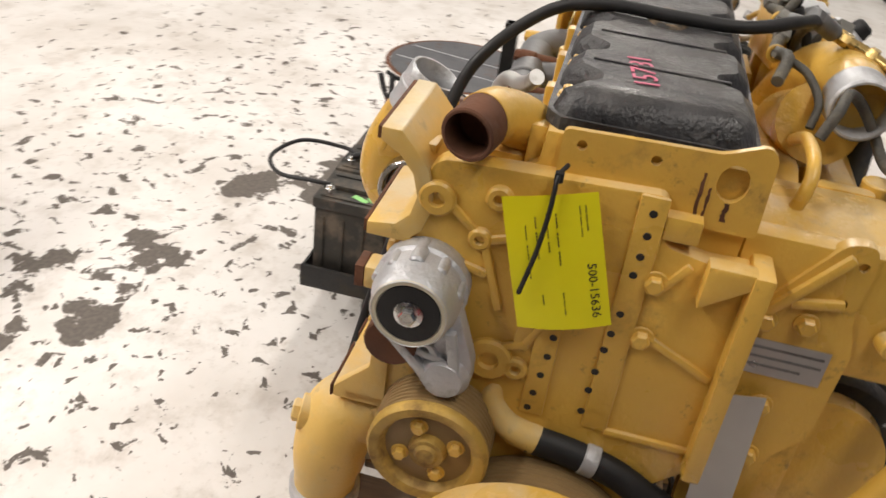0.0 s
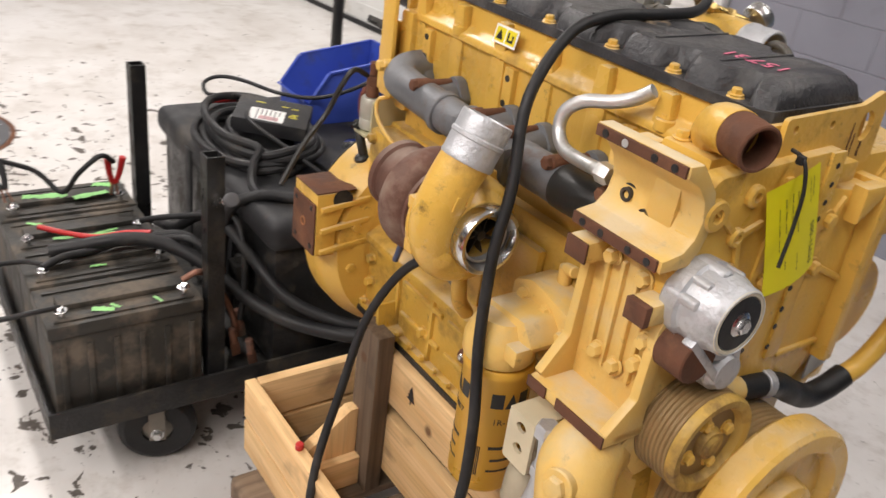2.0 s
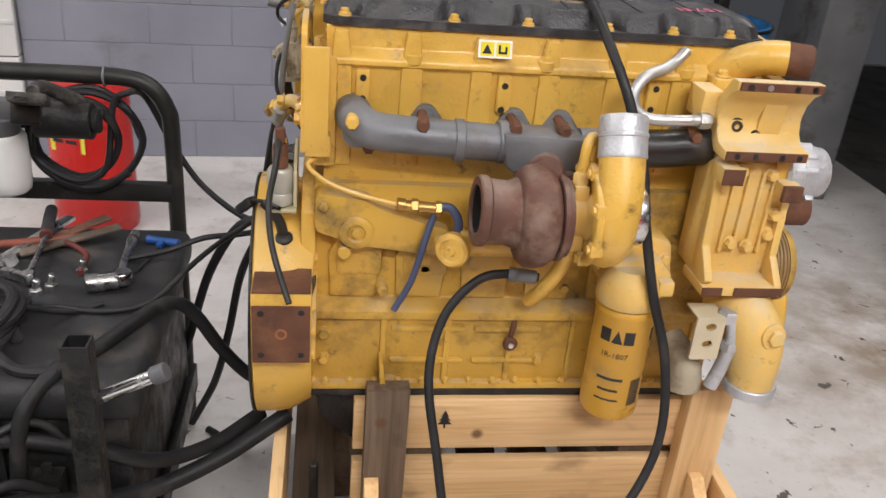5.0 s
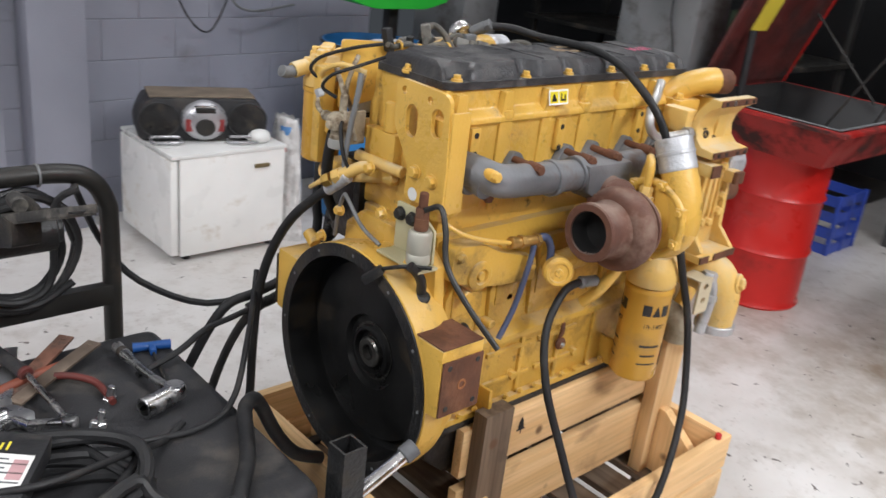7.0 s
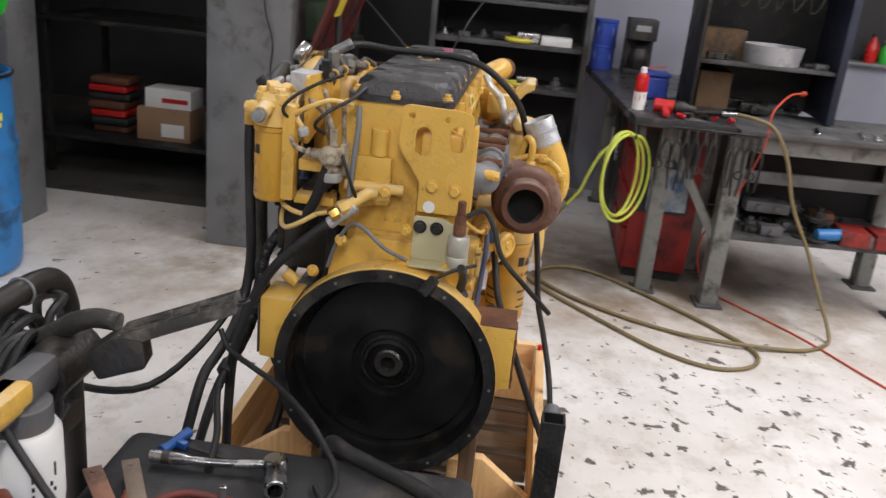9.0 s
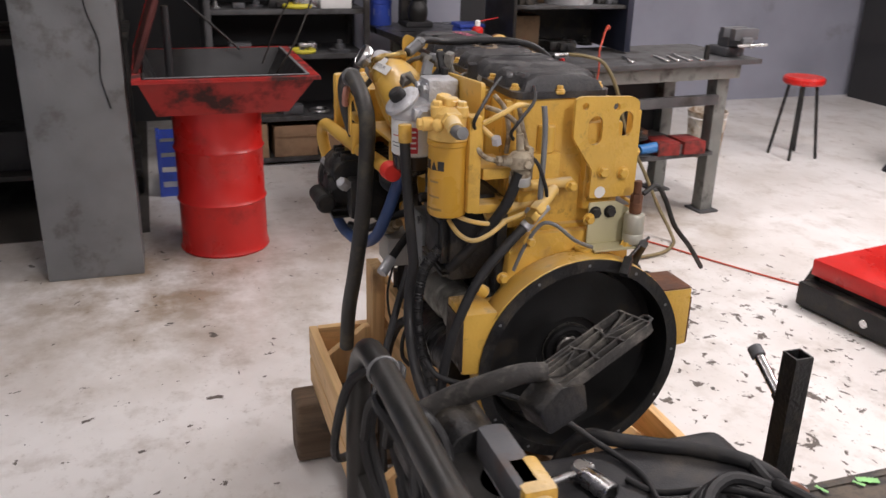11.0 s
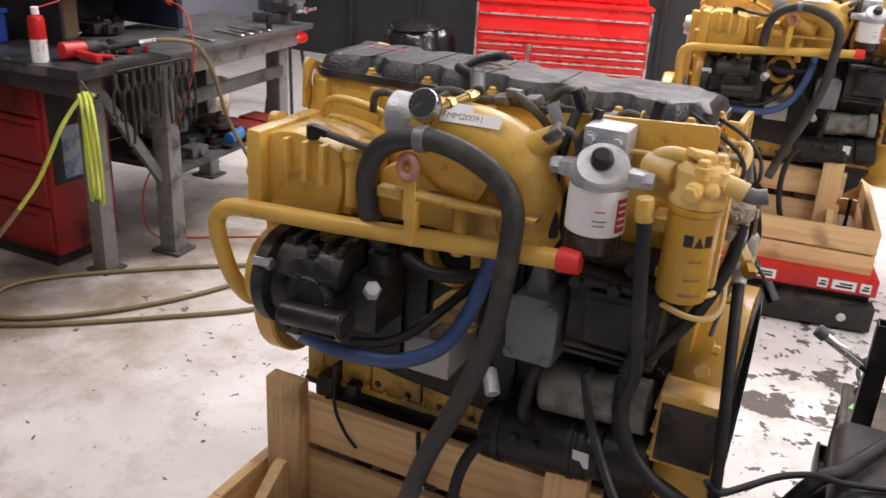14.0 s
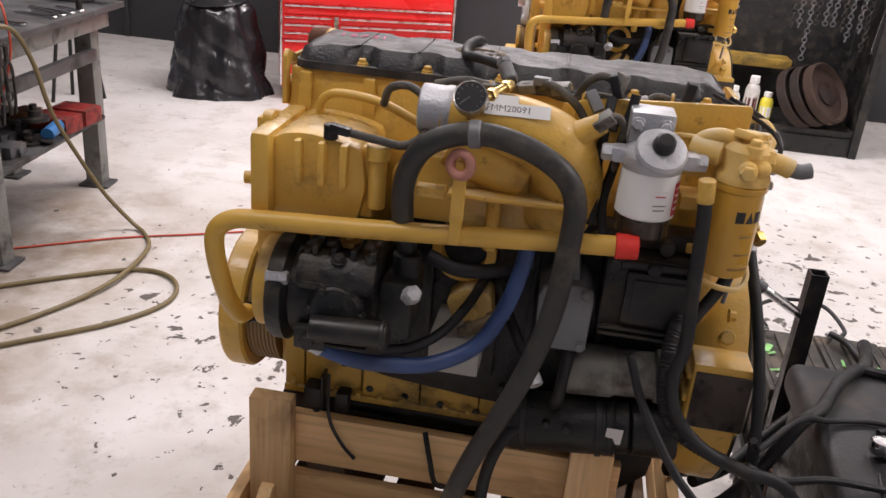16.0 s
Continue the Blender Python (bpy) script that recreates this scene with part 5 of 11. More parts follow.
part("solenoid", M().lathe([(0, 0), (0.022, 0), (0.024, 0.004), (0.024, 0.022), (0.0225, 0.024), (0.024, 0.026), (0.024, 0.064), (0.020, 0.07), (0, 0.07)], (0.05, -0.137, 1.034), (0, 0, 1), 28), mat("pale_zinc_solenoid", (0.46, 0.45, 0.38), 0.45, 0.3, 0.15, 10), sol, "grey cylindrical solenoid")
part("solenoid_valve", M().cyl((0.05, -0.137, 1.104), (0.05, -0.137, 1.13), 0.014).hexbolt((0.05, -0.137, 1.13), (0, 0, 1), 0.014, 0.02).cyl((0.05, -0.137, 1.15), (0.05, -0.137, 1.18), 0.009), RUST, sol, "copper-brown valve stem")
for y in (-0.048, -0.085):
    part("bracket_nut", M().hexbolt((0.074, y, 1.105), (-1, 0, 0), 0.012, 0.010, 0.015), DARKSTEEL, sol, "dark nut")
part("small_line", M().tube([(0.04, -0.03, 1.035), (0.03, 0.02, 1.06), (0.03, 0.07, 1.10), (0.04, 0.10, 1.10), (0.05, 0.13, 1.05), (0.06, 0.15, 0.99)], 0.0045, 8, 7), GREYMETAL, eng, "thin grey line")
part("wire_loom", M().tube([(0.045, -0.15, 1.15), (0.05, -0.185, 1.165), (0.045, -0.21, 1.13), (0.035, -0.235, 1.07), (0.045, -0.29, 1.01), (0.075, -0.352, 0.94)], 0.0058, 8, 7), DARKSTEEL, eng, "grey wire loom")
part("plug_connector", M().bar((-0.005, -0.10, 1.02), (-0.03, -0.075, 0.99), 0.02, 0.018, (0, 0, 1), 0.004).tube([(-0.005, -0.10, 1.02), (0.02, -0.14, 1.035), (0.05, -0.18, 1.04)], 0.004, 8, 5), BLACKPART, eng, "black plug connector")

# intake side: casting, intake elbow, filters
a = M().prism(rounded([(0.76, 1.135), (0.925, 1.128), (0.945, 1.16), (0.945, 1.26), (0.90, 1.287), (0.86, 1.292), (0.80, 1.285), (0.755, 1.272), (0.745, 1.2)], 0.015), "y", 0.16, 0.345, 0.014)
a.box(0.915, 0.952, 0.15, 0.372, 1.125, 1.288, 0.012)
for x in (0.785, 0.825, 0.868):
    a.box(x - 0.007, x + 0.007, 0.30, 0.362, 1.20, 1.28, 0.006)
a.box(0.735, 0.76, 0.25, 0.33, 1.14, 1.275, 0.008).cyl((0.728, 0.335, 1.165), (0.728, 0.335, 1.265), 0.016).cyl((0.728, 0.335, 1.255), (0.728, 0.335, 1.282), 0.021)
a.cyl((0.952, 0.33, 1.19), (0.975, 0.335, 1.19), 0.012)
part("oil_pump_casting", a, YEL, eng, "yellow cast hydraulic pump body")
part("connector_plug", M().cyl((0.812, 0.345, 1.285), (0.812, 0.345, 1.312), 0.013).bar((0.812, 0.35, 1.308), (0.775, 0.352, 1.302), 0.018, 0.016, (0, 0, 1), 0.004), BLACKPART, eng, "black sensor connector")
part("sensor_wire", M().tube([(0.775, 0.352, 1.302), (0.73, 0.35, 1.295), (0.68, 0.345, 1.29), (0.648, 0.33, 1.315), (0.65, 0.30, 1.352), (0.69, 0.27, 1.375), (0.73, 0.255, 1.365), (0.745, 0.24, 1.33)], 0.0075, 10, 7), mat("grey_sleeved_wire", (0.075, 0.07, 0.06), 0.6, 0, 0.3, 50, 0.5, 240, dirt=(0.15, 0.13, 0.10), dirt_amt=0.4, dirt_scale=20), eng, "grey sleeved sensor wire loop")
part("fuel_rail", M().tube([(0.87, 0.20, 1.25), (0.87, 0.215, 1.31), (0.84, 0.22, 1.335), (0.76, 0.225, 1.33), (0.70, 0.23, 1.31), (0.66, 0.23, 1.29)], 0.0085, 10, 6), YEL, eng, "yellow fuel pipe")

i1 = M()
i1.prism(rounded([(0.36, 1.12), (0.72, 1.12), (0.72, 1.22), (0.66, 1.25), (0.36, 1.25)], 0.02), "y", 0.13, 0.255, 0.012)
i1.tube([(0.625, 0.30, 1.347), (0.56, 0.30, 1.343), (0.49, 0.298, 1.332), (0.43, 0.29, 1.305), (0.402, 0.275, 1.26), (0.40, 0.25, 1.20), (0.41, 0.22, 1.16)], 0.05, 26, 7, radii=lambda s: 0.043 + 0.022 * min(1, s * 1.6))
i1.tube([(0.60, 0.27, 1.30), (0.54, 0.27, 1.27), (0.48, 0.26, 1.24)], 0.06, 22, 5)
i1.tube([(0.40, 0.30, 1.325), (0.375, 0.305, 1.345), (0.352, 0.31, 1.362)], 0.017, 14, 4, radii=lambda s: 0.026 - 0.008 * s)
i1.bar((0.36, 0.318, 1.212), (0.60, 0.325, 1.212), 0.05, 0.010, (0, 0, 1), 0.004).cyl((0.52, 0.30, 1.10), (0.52, 0.30, 1.205), 0.014)
intake = part("intake_elbow", i1, YEL, eng, "smooth yellow intake elbow")
part("intake_sleeve", M().lathe([(0.037, 0), (0.043, 0), (0.045, 0.003), (0.045, 0.012), (0.043, 0.016), (0.043, 0.055), (0.040, 0.058), (0.037, 0.058), (0.037, 0)], (0.607, 0.30, 1.347), (1, 0, 0.02), 36).lathe([(0, 0), (0.037, 0), (0.037, 0.002), (0, 0.002)], (0.615, 0.30, 1.347), (1, 0, 0), 24), ALU, intake, "bare aluminium intake sleeve")
LW = mat("paper_label", (0.72, 0.72, 0.70), 0.5, 0, 0.05, 20)
lbm = M().box(-0.055, 0.055, -0.012, 0.012, 0, 0.0006, 0).box(-0.04, 0.0, 0.012, 0.026, 0, 0.0006, 0)
il = part("stock_label", put(lbm.bm, pose(0.495, 0.338, 1.372, 48, 0, 183) @ Matrix.Diagonal((1, 1, 1, 1))), LW, intake, "white stock label")
part("label_text", put(letters("FMM20091", 0.017, 0.0003), pose(0.51, 0.3386, 1.3727, 48, 0, 183)), INK, il)
part("label_code", put(flatbars([(0.0 + 0.0035 * k, 0.002 + 0.0035 * k, 0.0, 0.010) for k in range(8)]), pose(0.53, 0.3262, 1.3862, 48, 0, 183)), INK, il)
part("cable_clip", M().box(0.562, 0.585, 0.40, 0.406, 1.19, 1.30, 0.003).cyl((0.574, 0.395, 1.285), (0.574, 0.41, 1.285), 0.009, seg=14).box(0.60, 0.65, 0.36, 0.385, 1.215, 1.235, 0.004), YEL, eng, "yellow hose clip bracket")
part("clip_pad", M().torus((0.573, 0.412, 1.29), (0.35, 1, 0.1), 0.019, 0.0085, 22, 10), mat("pink_rubber", (0.45, 0.2, 0.15), 0.6), eng, "pinkish rubber clip")

# fuel filter mounting plate, fuel filter and water separator
fp = M()
fp.prism(rounded([(0.10, 1.25), (0.40, 1.30), (0.40, 1.375), (0.34, 1.385), (0.10, 1.40)], 0.01), "y", 0.218, 0.228, 0.002)
fp.box(0.07, 0.19, 0.16, 0.228, 1.20, 1.225, 0.004).box(0.085, 0.165, 0.15, 0.24, 1.12, 1.14, 0.004).box(0.06, 0.10, 0.235, 0.265, 1.13, 1.34, 0.008)
part("filter_plate", fp, YEL, eng, "yellow filter mounting plate")
fh2 = M().lathe([(0, 0), (0.046, 0), (0.046, 0.012), (0.040, 0.02), (0.040, 0.055), (0.030, 0.066), (0, 0.07)], (0.108, 0.292, 1.288), (0, 0, 1), 30)
fh2.cyl((0.108, 0.292, 1.345), (0.108, 0.292, 1.372), 0.016).box(0.10, 0.18, 0.255, 0.30, 1.312, 1.35, 0.010).cyl((0.15, 0.30, 1.33), (0.20, 0.285, 1.335), 0.02)
fh2.tube([(0.08, 0.30, 1.33), (0.055, 0.303, 1.326), (0.035, 0.304, 1.32)], 0.017, 14, 4).bar((0.095, 0.28, 1.36), (0.13, 0.31, 1.372), 0.028, 0.014, (0, 0, 1), 0.005).ball((0.085, 0.325, 1.32), 0.014)
for a_, rr, h_ in ((100, 0.030, 0.016), (215, 0.030, 0.020), (330, 0.026, 0.014)):
    bx_, by_ = 0.108 + rr * math.cos(radians(a_)), 0.292 + rr * math.sin(radians(a_))
    fh2.cyl((bx_, by_, 1.335), (bx_, by_, 1.352 + h_ * 0.3), 0.0135, seg=16)
    fh2.hexbolt((bx_, by_, 1.352 + h_ * 0.3), (0, 0, 1), 0.0105, 0.010)
fh2.cyl((0.108, 0.325, 1.318), (0.112, 0.352, 1.318), 0.015, seg=18).hexbolt((0.112, 0.352, 1.318), (0.1, 1, 0), 0.013, 0.010)
fh2.tube([(0.125, 0.285, 1.352), (0.155, 0.285, 1.358), (0.182, 0.282, 1.348), (0.19, 0.278, 1.325)], 0.0135, 14, 5).hexbolt((0.078, 0.302, 1.33), (-1, 0.05, 0), 0.02, 0.014)
fhd = part("fuel_filter_head", fh2, TAN, eng, "dusty yellow fuel filter head")
part("fuel_nipple", M().tube([(0.04, 0.304, 1.321), (0.02, 0.302, 1.317), (0.003, 0.30, 1.321)], 0.013, 12, 4), GREYMETAL, fhd, "grey fuel nipple")
ff = part("fuel_filter", M().lathe([(0, 0), (0.032, 0), (0.040, 0.004), (0.0425, 0.01), (0.0425, 0.155), (0.045, 0.158), (0.045, 0.167), (0.04, 0.17), (0, 0.17)], (0.108, 0.294, 1.118), (0, 0, 1), 40), FILTERY, eng, "yellow spin-on fuel filter canister")
mark(ff, (0.108, 0.294, 1.235), 0.0427, 118, 0.72)
bb3 = flatbars([(-0.012, 0.012, -0.002, 0.002), (-0.015, 0.015, -0.035, -0.031), (-0.02, 0.02, -0.063, -0.058)])
bmesh.ops.subdivide_edges(bb3, edges=bb3.edges[:], cuts=2, use_grid_fill=True)
part("print_line", wrapped(bb3, (0.108, 0.294, 1.20), 0.0427, 118), mat("faded_print", (0.25, 0.15, 0.04), 0.6), ff)

SX, SY = 0.262, 0.325
ws = M().lathe([(0, 0), (0.05, 0), (0.053, 0.006), (0.053, 0.024), (0.046, 0.034), (0.03, 0.04), (0, 0.04)], (SX, SY, 1.300), (0, 0, 1), 32)
ws.box(SX - 0.075, SX + 0.07, SY - 0.02, SY + 0.02, 1.305, 1.332, 0.008).box(SX - 0.03, SX + 0.045, 0.23, 0.30, 1.32, 1.385, 0.006)
ws.lathe([(0, 0), (0.020, 0.0), (0.042, 0.010), (0.044, 0.016), (0.040, 0.022), (0.022, 0.026), (0, 0.026)], (SX - 0.006, SY + 0.02, 1.326), (-0.1, 0.62, 0.78), 34)
ws.hexbolt((SX + 0.068, SY, 1.318), (1, 0, 0), 0.015, 0.018).hexbolt((SX - 0.07, SY, 1.318), (-1, 0, 0), 0.015, 0.018)
for x in (SX - 0.015, SX + 0.032):
    ws.hexbolt((x, 0.30, 1.365), (0, 1, 0), 0.009, 0.008, 0.012)
wsp = part("water_separator_head", ws, ALU, eng, "silver cast water separator head")
part("primer_knob", M().lathe([(0, 0), (0.017, 0), (0.019, 0.004), (0.017, 0.018), (0.012, 0.022), (0, 0.022)], (SX - 0.0085, SY + 0.036, 1.346), (-0.1, 0.62, 0.78), 22), RUBBER, wsp, "black primer knob")
can = part("separator_can", M().lathe([(0, 0), (0.046, 0), (0.050, 0.004), (0.050, 0.08), (0.046, 0.084), (0, 0.084)], (SX, SY, 1.218), (0, 0, 1), 36), WHITEP, eng, "white fuel filter can with red print")
REDINK = mat("red_print", (0.5, 0.03, 0.04), 0.5)
for x0, x1, z0, z1, ang, ink in ((-0.013, 0.013, -0.032, 0.026, 160, REDINK), (-0.012, 0.012, 0.012, 0.014, 112, LW), (-0.009, 0.009, 0.004, 0.006, 112, REDINK), (-0.012, 0.012, -0.012, -0.010, 112, GREYMETAL), (-0.010, 0.010, -0.020, -0.018, 112, GREYMETAL)):
    bb4 = flatbars([(x0, x1, z0, z1)])
    bmesh.ops.subdivide_edges(bb4, edges=bb4.edges[:], cuts=3, use_grid_fill=True)
    part("print_band", wrapped(bb4, (SX, SY, 1.26), 0.0502, ang), ink, can)
for k_ in range(4):
    bb4 = flatbars([(-0.009, 0.009, -0.022 + k_ * 0.012, -0.018 + k_ * 0.012)])
    bmesh.ops.subdivide_edges(bb4, edges=bb4.edges[:], cuts=2, use_grid_fill=True)
    part("print_line", wrapped(bb4, (SX, SY, 1.26), 0.0506, 160), WHITEP, can, "white print lines")
GLASSB = mat("smoked_bowl", (0.03, 0.022, 0.015), 0.15, 0, 0.1, 10, 0.0)
part("sediment_bowl", M().lathe([(0, 0), (0.02, 0), (0.032, 0.006), (0.046, 0.02), (0.048, 0.05), (0, 0.05)], (SX, SY, 1.167), (0, 0, 1), 32), GLASSB, can, "dark smoked sediment bowl")

# compressor, control boxes, starter on the intake side
ac = M()
ac.lathe([(0, 0), (0.10, 0), (0.104, 0.006), (0.104, 0.03), (0.086, 0.04), (0.083, 0.06), (0.083, 0.145), (0.07, 0.165), (0.05, 0.172), (0.046, 0.20), (0, 0.205)], (0.905, 0.33, 0.985), (-1, 0, 0), 40)
ac.prism(rounded([(0.235, 1.03), (0.42, 1.02), (0.425, 1.055), (0.40, 1.085), (0.25, 1.095), (0.235, 1.08)], 0.014), "x", 0.705, 0.85, 0.01)
ac.box(0.725, 0.80, 0.225, 0.30, 0.89, 1.0, 0.012).box(0.64, 0.705, 0.27, 0.39, 0.93, 1.045, 0.016)
ac.lathe([(0, 0.03), (0.045, 0.028), (0.052, 0.02), (0.054, 0), (0.054, -0.03)], (0.772, 0.405, 0.99), (0, 1, 0.08), 28)
acp = part("air_compressor", ac, BLACKPART, eng, "black oily air compressor")
for x, y in ((0.72, 0.26), (0.835, 0.26), (0.72, 0.39), (0.835, 0.385), (0.775, 0.40), (0.775, 0.25)):
    part("head_bolt", M().hexbolt((x, y, 1.083 + (0.33 - y) * 0.05), (0, 0.15, 1), 0.011, 0.010, 0.015), DARKSTEEL, acp)
for k in range(6):
    a_ = math.pi * k / 3
    part("cover_bolt", M().hexbolt((0.772 + 0.047 * math.cos(a_), 0.424, 0.99 + 0.047 * math.sin(a_)), (0, 1, 0.08), 0.007, 0.007, 0.010), DARKSTEEL, acp)
for x in (0.715, 0.75, 0.785, 0.82):
    part("head_rib", M().box(x - 0.005, x + 0.005, 0.25, 0.40, 1.085, 1.102, 0.003), BLACKPART, acp)
for z in (0.915, 0.935, 1.035):
    part("body_rib", M().box(0.715, 0.845, 0.375, 0.425, z, z + 0.008, 0.003), BLACKPART, acp)
part("port_cover", M().box(0.79, 0.85, 0.40, 0.428, 0.905, 0.95, 0.008).cyl((0.82, 0.428, 0.928), (0.82, 0.445, 0.928), 0.014), DARKSTEEL, acp)
part("unloader", M().cyl((0.665, 0.33, 1.04), (0.665, 0.33, 1.085), 0.026).hexbolt((0.665, 0.33, 1.085), (0, 0, 1), 0.017, 0.012), BLACKPART, acp)
part("compressor_bracket", M().lathe([(0, 0), (0.085, 0), (0.088, 0.006), (0.088, 0.03), (0, 0.03)], (0.905, 0.32, 0.985), (1, 0, 0), 40).box(0.905, 0.95, 0.18, 0.30, 0.85, 1.14, 0.01), YEL, eng, "yellow compressor drive housing")
part("compressor_cylinder", M().cyl((0.668, 0.452, 0.975), (0.808, 0.452, 0.968), 0.024).cyl((0.672, 0.452, 0.975), (0.682, 0.452, 0.9745), 0.027), DARKSTEEL, acp, "dark cylinder on the compressor")
part("brass_plug", M().hexbolt((0.765, 0.36, 1.10), (0, 0.2, 1), 0.02, 0.012).hexbolt((0.765, 0.362, 1.112), (0, 0.2, 1), 0.012, 0.014), mat("old_brass", (0.35, 0.24, 0.08), 0.4, 0.8, 0.2, 20), acp, "brass plug")
part("zinc_fitting", M().hexbolt((0.645, 0.40, 1.03), (-0.4, 0.6, 0.6), 0.017, 0.03).hexbolt((0.905, 0.41, 1.035), (-1, 0, 0.05), 0.014, 0.04), ALU, acp, "grey zinc fittings")
gb = M().prism(rounded([(0.318, 0.905), (0.415, 0.905), (0.42, 1.02), (0.40, 1.045), (0.33, 1.045), (0.315, 1.02)], 0.012), "y", 0.13, 0.285, 0.008)
gb.prism([(0.345, 1.04), (0.395, 1.04), (0.38, 1.105), (0.355, 1.105)], "y", 0.16, 0.26, 0.008)
for x, z in ((0.33, 0.92), (0.405, 0.92), (0.33, 1.03), (0.405, 1.03)):
    gb.hexbolt((x, 0.285, z), (0, 1, 0), 0.009, 0.006, 0.012)
part("governor_box", gb, mat("grey_casting", (0.20, 0.21, 0.215), 0.6, 0.2, 0.12, 8, 0.2, 90, dirt=(0.08, 0.075, 0.07), dirt_amt=0.3), eng, "grey cast governor box")
ec = M().box(0.135, 0.305, 0.14, 0.275, 0.945, 1.112, 0.012)
ec.box(0.145, 0.265, 0.275, 0.292, 0.985, 1.09, 0.006).box(0.135, 0.30, 0.275, 0.285, 1.095, 1.108, 0.003)
for z in (0.955, 0.968):
    ec.box(0.14, 0.30, 0.275, 0.29, z, z + 0.006, 0.002)
for x in (0.15, 0.22, 0.29):
    ec.cyl((x, 0.28, 1.10), (x, 0.30, 1.10), 0.012, seg=12)
ecm = part("engine_controller", ec, BLACKPART, eng, "black finned engine controller")
part("controller_socket", M().box(0.158, 0.252, 0.292, 0.296, 1.0, 1.078, 0.004), RUBBER, ecm)
st = M().lathe([(0, 0), (0.05, 0), (0.058, 0.006), (0.06, 0.02), (0.06, 0.22), (0.054, 0.226), (0.054, 0.25), (0.04, 0.262), (0, 0.262)], (0.455, 0.235, 0.700), (-1, 0, 0.1), 36)
st.cyl((0.20, 0.235, 0.725), (0.115, 0.23, 0.735), 0.055, 0.062, 32).lathe([(0.0605, 0), (0.062, 0.002), (0.0605, 0.004)], (0.25, 0.235, 0.72), (-1, 0, 0.1), 36)
stt = part("starter_motor", st, BLACKPART, eng, "black starter motor")
part("starter_label", put(flatbars([(-0.016, 0.016, -0.022, 0.022)]), pose(0.236, 0.295, 0.738, -75, 0, 180) @ Matrix.Rotation(radians(180), 4, "Y")), LW, stt, "white rating label")
part("starter_solenoid", M().lathe([(0, 0), (0.046, 0), (0.052, 0.005), (0.052, 0.09), (0.047, 0.096), (0.047, 0.17), (0.054, 0.176), (0.054, 0.21), (0, 0.212)], (0.345, 0.222, 0.835), (-1, 0, 0.06), 32), mat("dull_zinc", (0.24, 0.235, 0.205), 0.55, 0.3, 0.25, 12, 0.15, 80, dirt=(0.06, 0.05, 0.04), dirt_amt=0.45, dirt_scale=8), eng, "dull grey starter solenoid")
part("data_plate", M().box(0.515, 0.615, 0.180, 0.318, 0.835, 0.915, 0.005), mat("pale_plate", (0.42, 0.41, 0.38), 0.5, 0.1, 0.1, 10), eng, "pale rectangular block plate")
part("filler_tube", M().tube([(0.50, 0.20, 0.99), (0.46, 0.28, 0.94), (0.43, 0.324, 0.905), (0.42, 0.338, 0.893)], 0.0105, 14, 5), RUBBER, eng, "black bent drain tube")
part("tube_end", M().cyl((0.424, 0.332, 0.898), (0.40, 0.365, 0.868), 0.0145, seg=20), ALU, eng, "bright metal tube end")
part("sump_clutter", M().box(0.86, 0.90, 0.15, 0.20, 0.60, 0.67, 0.006).box(0.80, 0.83, 0.15, 0.19, 0.61, 0.66, 0.006).cyl((0.87, 0.2, 0.62), (0.85, 0.205, 0.56), 0.008), DARKSTEEL, eng, "oily brackets under the block")

# front right arm plate
ap = M()
plate(ap, rounded([(0.17, 1.175), (0.255, 1.300), (0.285, 1.302), (0.292, 1.275), (0.288, 1.215), (0.305, 1.16), (0.30, 1.03), (0.265, 0.985), (0.265, 0.90), (0.235, 0.855), (0.175, 0.86)], 0.012), [ring(0.278, 1.275, 0.006, n=10), ring(0.272, 1.225, 0.006, n=10)], "x", 0.94, 0.958)
ap.bar((0.958, 0.185, 1.18), (0.958, 0.265, 1.285), 0.012, 0.016, (1, 0, 0), 0.003).bar((0.958, 0.22, 1.215), (0.958, 0.275, 1.225), 0.012, 0.014, (1, 0, 0), 0.003)
for y, z in ((0.20, 1.185), (0.245, 1.19), (0.232, 1.065), (0.24, 0.985), (0.225, 0.90)):
    ap.hexbolt((0.958, y, z), (1, 0, 0), 0.011, 0.010, 0.015)
app = part("arm_plate", ap, YEL, eng, "yellow triangular support plate")
part("rating_plate", M().box(0.9585, 0.9592, 0.19, 0.285, 1.108, 1.158, 0), mat("tin_plate", (0.42, 0.42, 0.42), 0.4, 0.6, 0.1, 20), app, "dull metal rating plate")
for y1_, z0_ in ((0.28, 1.145), (0.28, 1.132), (0.26, 1.12)):
    part("plate_line", M().box(0.9593, 0.9596, 0.195, y1_, z0_, z0_ + 0.0035, 0), GREYMETAL, app)
part("silver_strip", M().prism([(0.186, 0.895), (0.240, 0.915), (0.231, 1.088), (0.178, 1.078)], "x", 0.9745, 0.9765, 0), mat("silver_foil", (0.48, 0.48, 0.47), 0.4, 0.5, 0.1, 10), app, "silver strip")

